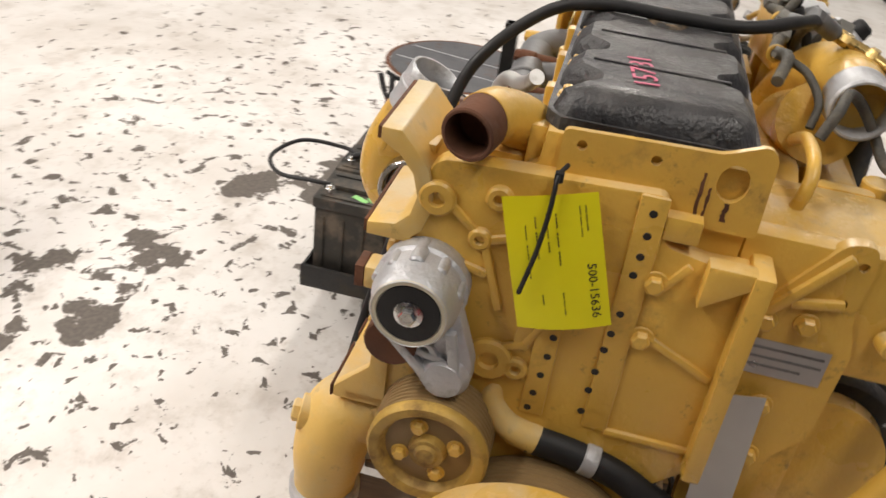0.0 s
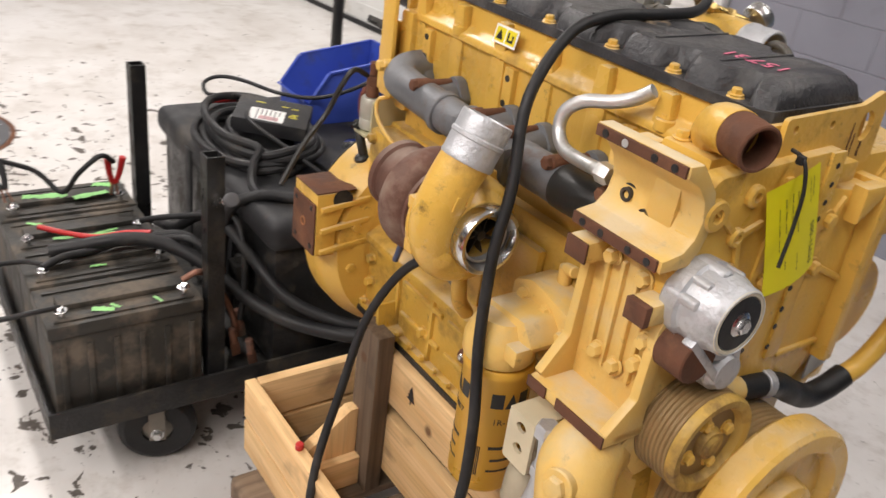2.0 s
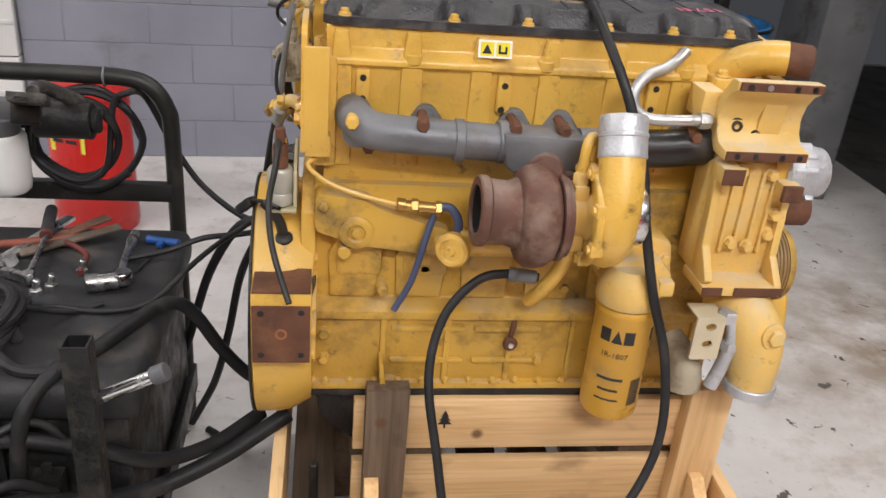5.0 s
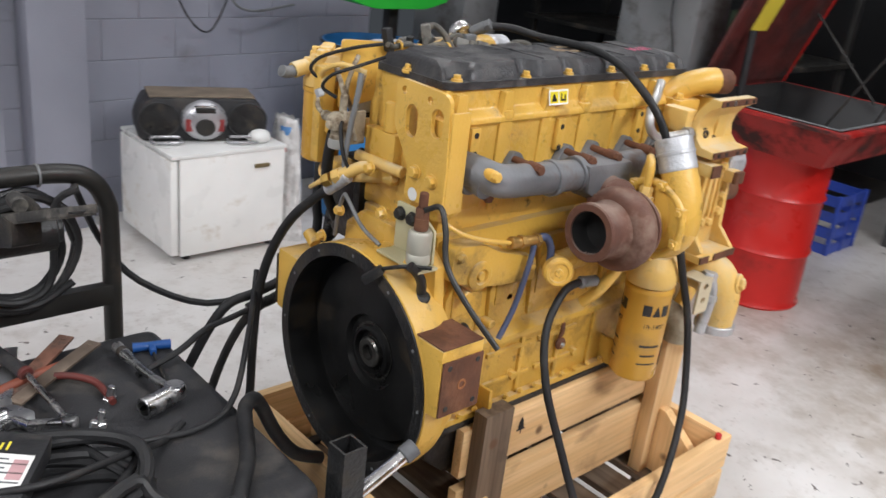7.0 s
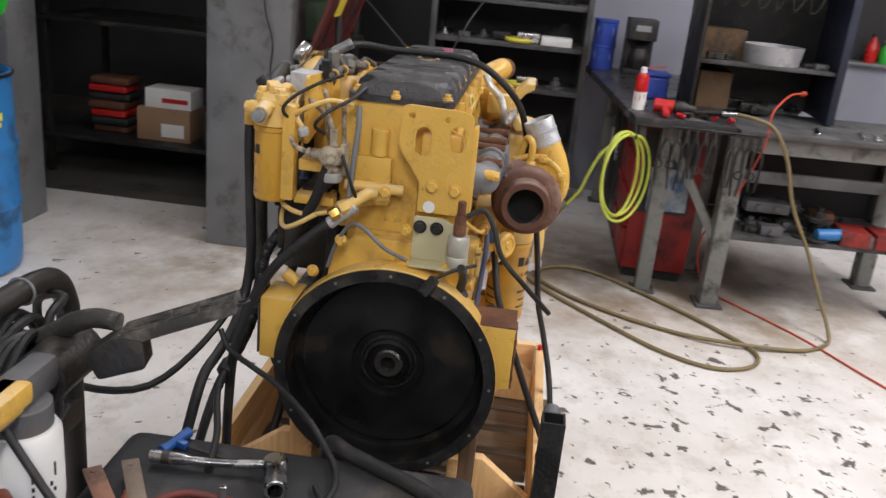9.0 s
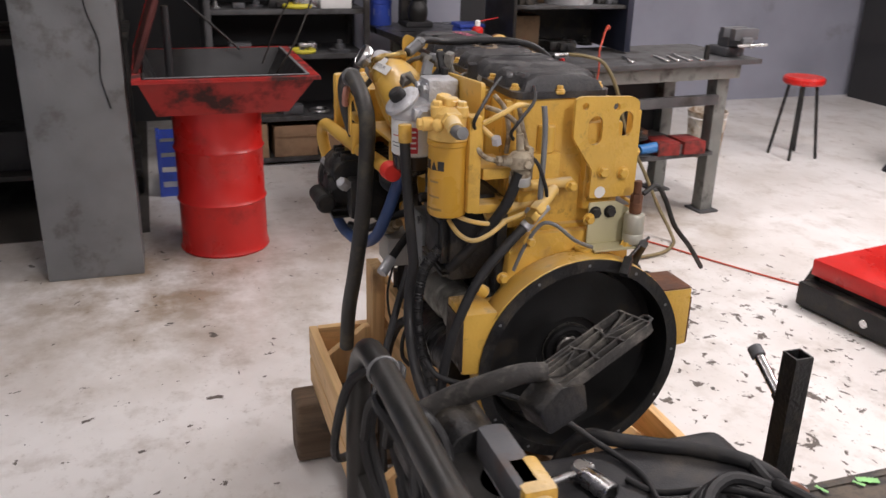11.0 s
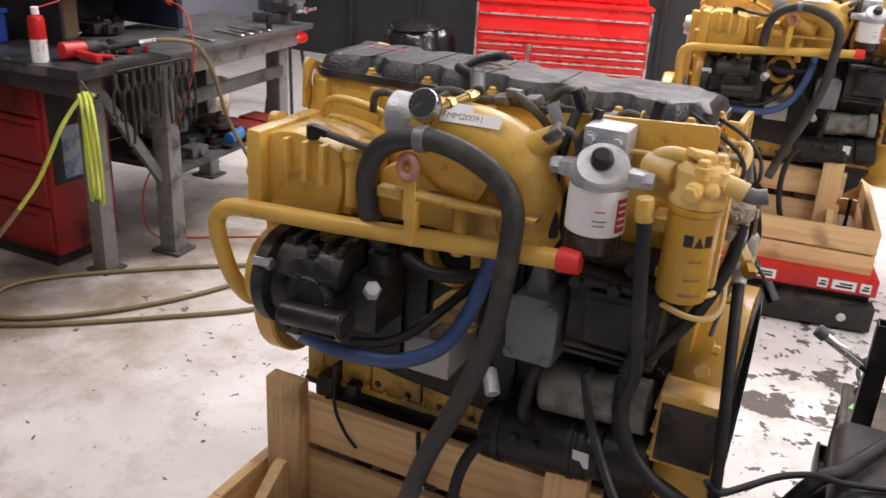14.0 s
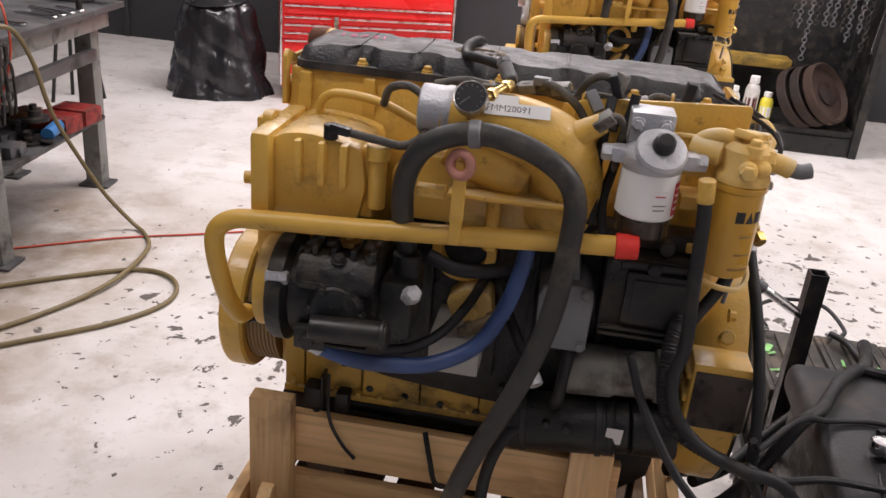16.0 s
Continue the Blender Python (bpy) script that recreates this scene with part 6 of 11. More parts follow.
# yellow pipe with red cap, its hose, blue hose
yp = M().tube([(0.287, 0.372, 1.170), (0.40, 0.374, 1.163), (0.55, 0.377, 1.152), (0.75, 0.382, 1.140), (0.92, 0.388, 1.133), (0.975, 0.392, 1.128), (1.005, 0.395, 1.105), (1.01, 0.392, 1.06), (1.005, 0.37, 0.98), (1.0, 0.345, 0.93), (0.995, 0.315, 0.895), (0.993, 0.285, 0.884)], 0.0178, 18, 6)
yp.box(0.565, 0.585, 0.37, 0.40, 1.14, 1.22, 0.003)
ypp = part("coolant_pipe", yp, mat("scuffed_yellow", (0.66, 0.40, 0.07), 0.45, 0, 0.1, 8, 0.12, 80, dirt=(0.05, 0.04, 0.03), dirt_amt=0.12, dirt_scale=14), eng, "scuffed yellow coolant pipe")
part("red_cap", M().cyl((0.303, 0.372, 1.1695), (0.264, 0.371, 1.171), 0.0225, 0.0205), mat("red_plastic", (0.65, 0.03, 0.02), 0.4), ypp, "red plastic end cap")
part("front_hose", M().tube([(0.992, 0.285, 0.884), (0.988, 0.245, 0.866), (0.985, 0.20, 0.862), (0.985, 0.15, 0.885), (0.985, 0.09, 0.92), (0.985, 0.03, 0.937), (0.985, -0.03, 0.945)], 0.021, 16, 6), RUBBER, eng, "black coolant hose")
part("hose_band", M().cyl((0.985, 0.062, 0.9315), (0.985, 0.042, 0.9355), 0.0235), ALU, eng, "steel hose clamp")
part("hose_elbow", M().tube([(0.985, -0.02, 0.944), (0.985, -0.06, 0.957), (0.98, -0.085, 0.985), (0.97, -0.085, 1.01)], 0.017, 14, 5, radii=lambda s: 0.022 - 0.008 * s), TAN, eng, "yellow hose elbow")
part("blue_hose", M().tube([(0.805, 0.40, 0.90), (0.75, 0.395, 0.882), (0.69, 0.385, 0.875), (0.60, 0.37, 0.882), (0.52, 0.35, 0.925), (0.475, 0.33, 1.005), (0.455, 0.31, 1.08), (0.45, 0.29, 1.13)], 0.0155, 14, 7), mat("blue_silicone", (0.045, 0.085, 0.22), 0.45, 0, 0.15, 15, 0.05, 80, dirt=(0.05, 0.07, 0.12), dirt_amt=0.3), eng, "blue silicone hose")
part("hose_end", M().cyl((0.83, 0.405, 0.915), (0.80, 0.40, 0.898), 0.018).hexbolt((0.83, 0.405, 0.915), (1, 0, 0.3), 0.018, 0.02), ALU, eng, "grey hose end")
part("coolant_hose", M().tube([(0.668, 0.33, 1.10), (0.672, 0.365, 1.16), (0.668, 0.39, 1.245), (0.640, 0.40, 1.305), (0.59, 0.402, 1.335), (0.53, 0.402, 1.342), (0.46, 0.402, 1.325), (0.405, 0.402, 1.292), (0.381, 0.403, 1.25), (0.379, 0.406, 1.19), (0.390, 0.412, 1.06), (0.412, 0.418, 0.96), (0.45, 0.424, 0.85), (0.50, 0.43, 0.73), (0.54, 0.43, 0.60)], 0.0195, 18, 7), mat("dusty_rubber_hose", (0.03, 0.029, 0.027), 0.55, 0, 0.25, 10, 0.15, 90, dirt=(0.10, 0.09, 0.065), dirt_amt=0.38, dirt_scale=13), eng, "thick dusty black coolant hose")
for p, q2 in (((0.565, 0.402, 1.34), (0.545, 0.402, 1.342)),):
    part("hose_clamp", M().cyl(p, q2, 0.0235), GREYMETAL, eng)
# wiring and sensor bodies at the rear
PALEDUST = mat("dusty_pale_casting", (0.36, 0.31, 0.23), 0.7, 0.1, 0.4, 26, 0.35, 120, dirt=(0.15, 0.105, 0.06), dirt_amt=0.55, dirt_scale=34)
sb = M().lathe([(0, 0), (0.020, 0), (0.022, 0.003), (0.022, 0.022), (0.019, 0.024), (0.019, 0.030), (0.027, 0.034), (0.029, 0.044), (0.027, 0.058), (0.018, 0.066), (0, 0.068)], (0.054, 0.150, 1.196), (0, 0, 1), 24)
sb.cyl((0.054, 0.165, 1.243), (0.052, 0.196, 1.246), 0.0135, 0.011).hexbolt((0.052, 0.196, 1.246), (0, 1, 0), 0.011, 0.010).cyl((0.06, 0.15, 1.262), (0.062, 0.152, 1.30), 0.0085)
sb.hexbolt((0.028, 0.147, 1.241), (-1, 0, 0), 0.009, 0.008).box(0.05, 0.10, 0.122, 0.134, 1.20, 1.27, 0.003)
fs_ = part("fuel_sensor", sb, PALEDUST, eng, "dusty pale fuel sensor with small bosses")
part("sensor_cup", M().lathe([(0, 0), (0.0215, 0), (0.0235, 0.004), (0.0235, 0.019), (0.0215, 0.021)], (0.054, 0.150, 1.189), (0, 0, 1), 24), mat("cloudy_grey_cup", (0.40, 0.40, 0.38), 0.35, 0.2, 0.1, 12), fs_, "cloudy grey sensor cup")
part("grey_conduit", M().tube([(0.062, 0.10, 1.355), (0.055, 0.098, 1.31), (0.045, 0.102, 1.24), (0.04, 0.106, 1.17), (0.045, 0.10, 1.15)], 0.0062, 10, 5), GREYMETAL, eng, "dusty conduit beside the head")
for pts in ([(0.063, 0.152, 1.295), (0.06, 0.165, 1.325), (0.07, 0.195, 1.345), (0.10, 0.215, 1.35)], [(0.052, 0.205, 1.246), (0.055, 0.235, 1.258), (0.075, 0.25, 1.285), (0.11, 0.25, 1.31)], [(0.10, 0.14, 1.345), (0.085, 0.135, 1.30), (0.07, 0.128, 1.255), (0.075, 0.12, 1.21)], [(0.12, 0.19, 1.37), (0.095, 0.175, 1.345), (0.08, 0.17, 1.30), (0.10, 0.165, 1.25)]):
    part("fuel_line", M().tube(pts, 0.0055, 8, 5), PALEDUST, eng, "dusty bent steel fuel line")
part("yellow_elbow", M().tube([(0.075, 0.06, 1.165), (0.06, 0.07, 1.168), (0.045, 0.09, 1.155), (0.03, 0.115, 1.14)], 0.013, 14, 5).hexbolt((0.035, 0.107, 1.144), (-0.4, 0.7, -0.4), 0.017, 0.02).cyl((0.11, 0.0, 1.17), (0.09, 0.13, 1.175), 0.012).cyl((0.12, 0.20, 1.10), (0.115, 0.03, 1.15), 0.011), TAN, eng, "yellow fuel elbow and pipes")
part("brass_nut", M().hexbolt((0.022, 0.125, 1.132), (-0.4, 0.7, -0.45), 0.015, 0.02), mat("bright_brass", (0.55, 0.36, 0.10), 0.3, 0.9, 0.1, 20), eng, "brass hose nut")
loom = [[(0.30, 0.24, 1.40), (0.31, 0.25, 1.34), (0.32, 0.27, 1.28), (0.33, 0.27, 1.20), (0.31, 0.27, 1.12)], [(0.34, 0.24, 1.39), (0.345, 0.27, 1.34), (0.35, 0.29, 1.27), (0.345, 0.28, 1.17)]]
for path in loom:
    part("wire_harness", M().tube(path, 0.009, 10, 6), RUBBER, eng, "black wire harness")
BRAID = mat("braided_grey_conduit", (0.085, 0.08, 0.068), 0.6, 0, 0.35, 60, 0.6, 260, dirt=(0.17, 0.15, 0.115), dirt_amt=0.45, dirt_scale=24)
CONNGREY = mat("dusty_connector_grey", (0.20, 0.195, 0.175), 0.55, 0, 0.25, 25, 0.2, 120, dirt=(0.07, 0.06, 0.05), dirt_amt=0.4, dirt_scale=20)
for k, (pts, r) in enumerate((
        ([(0.66, 0.185, 1.365), (0.60, 0.20, 1.382), (0.54, 0.19, 1.372), (0.48, 0.205, 1.385), (0.42, 0.20, 1.372), (0.37, 0.215, 1.384), (0.31, 0.205, 1.376)], 0.0085),
        ([(0.47, 0.20, 1.384), (0.45, 0.235, 1.40), (0.42, 0.25, 1.388), (0.39, 0.245, 1.36), (0.37, 0.25, 1.32), (0.35, 0.262, 1.27), (0.345, 0.265, 1.19)], 0.0075),
        ([(0.40, 0.205, 1.378), (0.385, 0.225, 1.41), (0.36, 0.235, 1.425), (0.335, 0.225, 1.41), (0.325, 0.215, 1.375), (0.33, 0.235, 1.33)], 0.0075),
        ([(0.36, 0.315, 1.36), (0.345, 0.32, 1.375), (0.325, 0.31, 1.372), (0.315, 0.29, 1.34), (0.32, 0.275, 1.28), (0.33, 0.27, 1.20)], 0.006),
        ([(0.285, 0.205, 1.378), (0.26, 0.195, 1.392), (0.225, 0.20, 1.386), (0.20, 0.195, 1.392)], 0.0065),
        ([(0.60, 0.20, 1.38), (0.615, 0.23, 1.368), (0.64, 0.25, 1.34), (0.66, 0.245, 1.31)], 0.006))):
    part("braided_wire", M().tube(pts, r, 10, 6), BRAID, eng, "dusty braided wiring conduit")
for a_, b_, w_ in (((0.365, 0.315, 1.355), (0.338, 0.318, 1.378), 0.026), ((0.445, 0.205, 1.386), (0.415, 0.215, 1.392), 0.024), ((0.335, 0.222, 1.395), (0.325, 0.222, 1.43), 0.022), ((0.505, 0.20, 1.38), (0.475, 0.205, 1.386), 0.022), ((0.575, 0.198, 1.376), (0.55, 0.192, 1.374), 0.02), ((0.30, 0.205, 1.376), (0.275, 0.204, 1.384), 0.02)):
    part("wire_connector", M().bar(a_, b_, w_, w_ * 0.8, (0, 0.3, 1), 0.003), CONNGREY, eng, "dusty grey wire connector")
for x, y, z in ((0.56, 0.19, 1.373), (0.39, 0.21, 1.379), (0.235, 0.198, 1.388)):
    part("harness_clip", M().torus((x, y, z), (1, 0, 0.1), 0.0105, 0.003, 16, 6), YEL, eng)
part("harness_plug", M().bar((0.215, 0.205, 1.375), (0.205, 0.21, 1.425), 0.02, 0.018, (1, 0, 0), 0.004).bar((0.33, 0.235, 1.39), (0.345, 0.24, 1.43), 0.018, 0.016, (1, 0, 0), 0.004), RUBBER, eng, "black harness plugs")
part("harness_plug", M().bar((0.36, 0.27, 1.37), (0.38, 0.255, 1.40), 0.022, 0.02, (1, 0, 0), 0.004).bar((0.45, 0.22, 1.40), (0.48, 0.215, 1.40), 0.02, 0.016, (0, 0, 1), 0.004), GREYMETAL, eng, "grey harness plugs")

# intake side: oily black castings, hoses and brackets
COPPER_OLD = mat("tarnished_brass", (0.20, 0.15, 0.085), 0.5, 0.5, 0.25, 22, 0.2, 120, dirt=(0.08, 0.065, 0.045), dirt_amt=0.4, dirt_scale=18)
bp_ = M().prism(rounded([(0.115, 0.69), (0.50, 0.69), (0.72, 0.71), (0.86, 0.74), (0.87, 0.90), (0.80, 1.05), (0.66, 1.10), (0.45, 1.14), (0.115, 1.14)], 0.02), "y", 0.145, 0.170, 0.006)
for x in (0.15, 0.29, 0.43, 0.50, 0.64, 0.70):
    bp_.box(x - 0.006, x + 0.006, 0.168, 0.182, 0.76, 1.08, 0.003)
part("front_accessory_panel", bp_, BLACKPART, eng, "oily black side casting of the block")
for x, z in ((0.135, 0.72), (0.135, 0.90), (0.135, 1.11), (0.30, 0.72), (0.47, 0.73), (0.68, 0.74), (0.66, 1.06), (0.54, 1.10), (0.40, 1.12)):
    part("casting_bolt", M().hexbolt((x, 0.170, z), (0, 1, 0), 0.010, 0.008, 0.014), DARKSTEEL, eng)
part("fuel_manifold", M().box(0.13, 0.46, 0.17, 0.235, 1.115, 1.150, 0.010).cyl((0.46, 0.20, 1.13), (0.62, 0.20, 1.12), 0.016).cyl((0.20, 0.235, 1.13), (0.20, 0.262, 1.13), 0.014).cyl((0.33, 0.235, 1.13), (0.33, 0.258, 1.13), 0.012), DARKSTEEL, eng, "dark fuel manifold block")
part("crossover_hose", M().tube([(0.63, 0.30, 1.07), (0.57, 0.31, 1.055), (0.50, 0.30, 1.06), (0.44, 0.27, 1.075)], 0.014, 12, 5), RUBBER, eng, "black crossover hose")
part("crossover_hose", M().tube([(0.70, 0.38, 0.90), (0.64, 0.36, 0.905), (0.59, 0.33, 0.93), (0.55, 0.28, 0.97), (0.53, 0.2, 0.99)], 0.010, 12, 5), RUBBER, eng, "black crossover hose")
part("oil_hose", M().tube([(0.36, 0.27, 0.77), (0.355, 0.31, 0.82), (0.35, 0.30, 0.88), (0.34, 0.25, 0.91)], 0.012, 12, 5), RUBBER, eng, "black oil hose")
part("drive_ring", M().lathe([(0.045, 0), (0.062, 0.0), (0.064, 0.004), (0.064, 0.03), (0.045, 0.034), (0.045, 0)], (0.575, 0.172, 1.045), (0, 1, 0), 32), YEL, eng, "dirty yellow ring behind the hoses")
part("side_boss", M().prism(rounded([(0.50, 0.905), (0.58, 0.90), (0.60, 0.95), (0.56, 0.985), (0.51, 0.975)], 0.012), "y", 0.17, 0.235, 0.006).cyl((0.55, 0.235, 0.94), (0.55, 0.262, 0.94), 0.018), TAN, eng, "dusty yellow casting boss")
part("line_tee", M().cyl((0.47, 0.30, 0.975), (0.56, 0.31, 0.925), 0.011).hexbolt((0.505, 0.304, 0.955), (-0.87, -0.1, 0.48), 0.016, 0.016).hexbolt((0.545, 0.308, 0.933), (-0.87, -0.1, 0.48), 0.015, 0.014), COPPER_OLD, eng, "tarnished brass line fitting")
part("starter_hose", M().tube([(0.40, 0.27, 0.715), (0.445, 0.30, 0.70), (0.475, 0.325, 0.62), (0.475, 0.34, 0.50), (0.44, 0.355, 0.38), (0.36, 0.37, 0.29), (0.24, 0.385, 0.262), (0.12, 0.39, 0.26)], 0.0125, 12, 6), RUBBER, eng, "black hose drooping into the crate")
part("starter_stud", M().cyl((0.37, 0.285, 0.74), (0.37, 0.315, 0.75), 0.008).cyl((0.33, 0.287, 0.735), (0.33, 0.312, 0.745), 0.008), DARKSTEEL, eng, "dark starter terminals")
for x in (0.42, 0.27):
    part("starter_band", M().lathe([(0.0605, 0), (0.0635, 0.001), (0.0635, 0.012), (0.0605, 0.013)], (x, 0.235, 0.7035 + (0.42 - x) * 0.1), (-1, 0, 0.1), 32), DARKSTEEL, eng)
for i, (x, z) in enumerate(((0.76, 0.665), (0.68, 0.66), (0.60, 0.655), (0.52, 0.65), (0.82, 0.72), (0.70, 0.73))):
    part("sump_bolt", M().hexbolt((x, 0.150, z), (0, 1, 0), 0.009, 0.008, 0.013), DARKSTEEL, eng)
part("oily_bracket", M().prism([(0.70, 0.60), (0.84, 0.61), (0.80, 0.55), (0.77, 0.575), (0.73, 0.545)], "y", 0.155, 0.165, 0.002), DARKSTEEL, eng, "bent oily steel bracket")
part("oily_bracket", M().bar((0.86, 0.17, 0.70), (0.86, 0.17, 0.60), 0.05, 0.006, (1, 0, 0), 0.002), DARKSTEEL, eng, "bent oily steel bracket")
part("drain_wire", M().tube([(0.84, 0.21, 0.72), (0.83, 0.235, 0.63), (0.80, 0.24, 0.57), (0.77, 0.235, 0.53)], 0.004, 6, 5), RUBBER, eng)
part("wire_tail", M().tube([(0.62, 0.22, 0.62), (0.60, 0.25, 0.57), (0.585, 0.255, 0.52), (0.56, 0.24, 0.50)], 0.006, 6, 5), RUBBER, eng)

# thin fuel lines, wires and fittings at the rear of the head
for k, pts in enumerate((
        [(0.30, 0.262, 1.335), (0.22, 0.265, 1.345), (0.14, 0.255, 1.338), (0.07, 0.235, 1.315), (0.05, 0.21, 1.29)],
        [(0.14, 0.29, 1.13), (0.09, 0.26, 1.11), (0.06, 0.2, 1.105), (0.05, 0.12, 1.13)],
        [(0.16, 0.28, 1.10), (0.10, 0.27, 1.075), (0.06, 0.25, 1.07), (0.045, 0.22, 1.085), (0.05, 0.18, 1.11)],
        [(0.09, 0.12, 1.35), (0.06, 0.16, 1.36), (0.05, 0.2, 1.345), (0.06, 0.235, 1.325)])):
    part("fuel_line", M().tube(pts, 0.0055, 8, 6), TAN, eng, "thin yellow steel fuel line")
for k, pts in enumerate((
        [(0.055, 0.17, 1.29), (0.03, 0.185, 1.31), (0.035, 0.16, 1.34), (0.07, 0.12, 1.365), (0.12, 0.1, 1.385)],
        [(0.06, 0.14, 1.26), (0.035, 0.12, 1.24), (0.03, 0.1, 1.19), (0.04, 0.09, 1.16)],
        [(0.08, 0.24, 1.3), (0.05, 0.26, 1.33), (0.06, 0.24, 1.36), (0.11, 0.2, 1.385), (0.16, 0.16, 1.40)])):
    part("sensor_wire", M().tube(pts, 0.004, 6, 6), RUBBER, eng)
for c, w in (((0.045, 0.21, 1.285), (-0.3, 0.3, 1)), ((0.05, 0.125, 1.13), (-1, 0.2, 0)), ((0.14, 0.29, 1.13), (0, 1, 0.2)), ((0.30, 0.262, 1.335), (0, 1, 0))):
    part("line_nut", M().hexbolt(c, w, 0.011, 0.016), ALU, eng, "zinc line nut")
for x, y, z in ((0.02, 0.03, 1.18), (0.02, -0.02, 1.10), (0.02, 0.12, 1.06), (0.02, 0.18, 0.98), (0.02, -0.12, 1.03)):
    part("rear_bolt", M().hexbolt((x + 0.03, y, z), (-1, 0, 0), 0.010, 0.012, 0.014), YEL, eng)

# ---- paper tag, pressure gauge and test hose on the engine ----
tag = thing("paper_tag", (0.99, -0.04, 1.13), "bright yellow paper tag tied to the front cover", "tag")
tm = M()
C = [Vector((0.998, -0.118, 1.288)), Vector((0.996, -0.017, 1.317)), Vector((1.002, 0.032, 1.161)), Vector((1.006, -0.072, 1.131))]
N = 8
g = [[C[0].lerp(C[1], u / N).lerp(C[3].lerp(C[2], u / N), v / N) + Vector((0.006 * math.sin(math.pi * u / N) * (0.4 + v / N) + 0.004 * math.sin(2.0 * v / N), 0, 0)) for u in range(N + 1)] for v in range(N + 1)]
for off in (0.0, 0.0005):
    vs = [[tm.bm.verts.new(p + Vector((off, 0, 0))) for p in row] for row in g]
    for v in range(N):
        for u in range(N):
            tm.bm.faces.new((vs[v][u], vs[v][u + 1], vs[v + 1][u + 1], vs[v + 1][u]))
bmesh.ops.recalc_face_normals(tm.bm, faces=tm.bm.faces)
part("sheet", tm, mat("tag_yellow", (0.80, 0.72, 0.01), 0.5, 0, 0.03, 4, 0.0), tag, "bright yellow card")


def on_tag(bm, lift=0.0011):
    """Lays a flat mesh (u right, v up, in shares of the tag) on the card."""
    for w in bm.verts:
        u, v = w.co.x, 1 - w.co.y
        x = 0.006 * math.sin(math.pi * u) * (0.4 + v) + 0.004 * math.sin(2.0 * v)
        p = C[0].lerp(C[1], u).lerp(C[3].lerp(C[2], u), v)
        w.co = p + Vector((x + lift, 0, 0))
    return bm


tx = letters("500-15636", 0.115, 0.0)
bmesh.ops.transform(tx, matrix=Matrix.Translation((0.86, 0.29, 0)) @ Matrix.Diagonal((1.15, 0.85, 1, 1)) @ Matrix.Rotation(radians(-90), 4, "Z"), verts=tx.verts)
part("stock_number", on_tag(tx), INK, tag)
lines = M()
for u, a0, a1, wd in ((0.22, 0.40, 0.80, 0.010), (0.33, 0.55, 0.86, 0.014), (0.33, 0.20, 0.28, 0.014), (0.45, 0.60, 0.88, 0.014), (0.55, 0.50, 0.88, 0.014), (0.55, 0.12, 0.30, 0.012), (0.80, 0.70, 0.92, 0.010), (0.86, 0.74, 0.92, 0.014)):
    n = 14
    for k in range(n):
        if k % 5 != 4:
            lines.box(u - wd / 2, u + wd / 2, a0 + (a1 - a0) * k / n, a0 + (a1 - a0) * (k + 0.75) / n, 0, 0.0001, 0)
part("small_print", on_tag(lines.bm), INK, tag)
part("cable_tie", M().tube([(0.975, -0.055, 1.33), (1.0, -0.062, 1.325), (1.013, -0.063, 1.29), (1.018, -0.068, 1.24), (1.022, -0.078, 1.185)], 0.0028, 8, 6).box(0.99, 1.0, -0.066, -0.056, 1.318, 1.33, 0.002), RUBBER, tag, "black cable tie")

gau = thing("pressure_gauge", (0.572, 0.369, 1.36), "round black pressure gauge with steel rim on the intake", "gauge")
GW = Vector((0.05, 0.86, 0.5))
part("gauge_case", M().lathe([(0, 0), (0.027, 0), (0.029, 0.003), (0.029, 0.02), (0.027, 0.024), (0.025, 0.022), (0, 0.022)], Vector((0.572, 0.362, 1.388)) - GW.normalized() * 0.01, GW, 30), STEEL, gau, "bright steel gauge case")
gf = Vector((0.572, 0.362, 1.388)) + GW.normalized() * 0.0123
part("gauge_face", M().lathe([(0, 0), (0.0255, 0), (0.0255, 0.0005), (0, 0.0005)], gf, GW, 30), RUBBER, gau, "black dial")
tick = M()
gm = Matrix.Translation(gf + GW.normalized() * 0.0008) @ GW.to_track_quat("Z", "Y").to_matrix().to_4x4()
for k in range(11):
    an = radians(225 - 27 * k)
    tick.bar((0.018 * math.cos(an), 0.018 * math.sin(an), 0), (0.022 * math.cos(an), 0.022 * math.sin(an), 0), 0.001, 0.0004, (0, 0, 1), 0)
tick.bar((0, 0, 0.0004), (-0.013, -0.012, 0.0004), 0.0012, 0.0004, (0, 0, 1), 0)
part("dial_marks", put(tick.bm, gm), GREYMETAL, gau)
part("gauge_fitting", M().tube([(0.565, 0.345, 1.38), (0.55, 0.33, 1.385), (0.53, 0.30, 1.395), (0.515, 0.27, 1.40)], 0.008, 10, 4).hexbolt((0.545, 0.325, 1.388), (-0.4, -0.7, 0.2), 0.012, 0.014).hexbolt((0.525, 0.29, 1.397), (-0.4, -0.7, 0.2), 0.011, 0.018).cyl((0.572, 0.35, 1.37), (0.575, 0.33, 1.34), 0.010), mat("fitting_brass", (0.5, 0.36, 0.14), 0.3, 0.9, 0.1, 20), gau, "brass quick fitting")
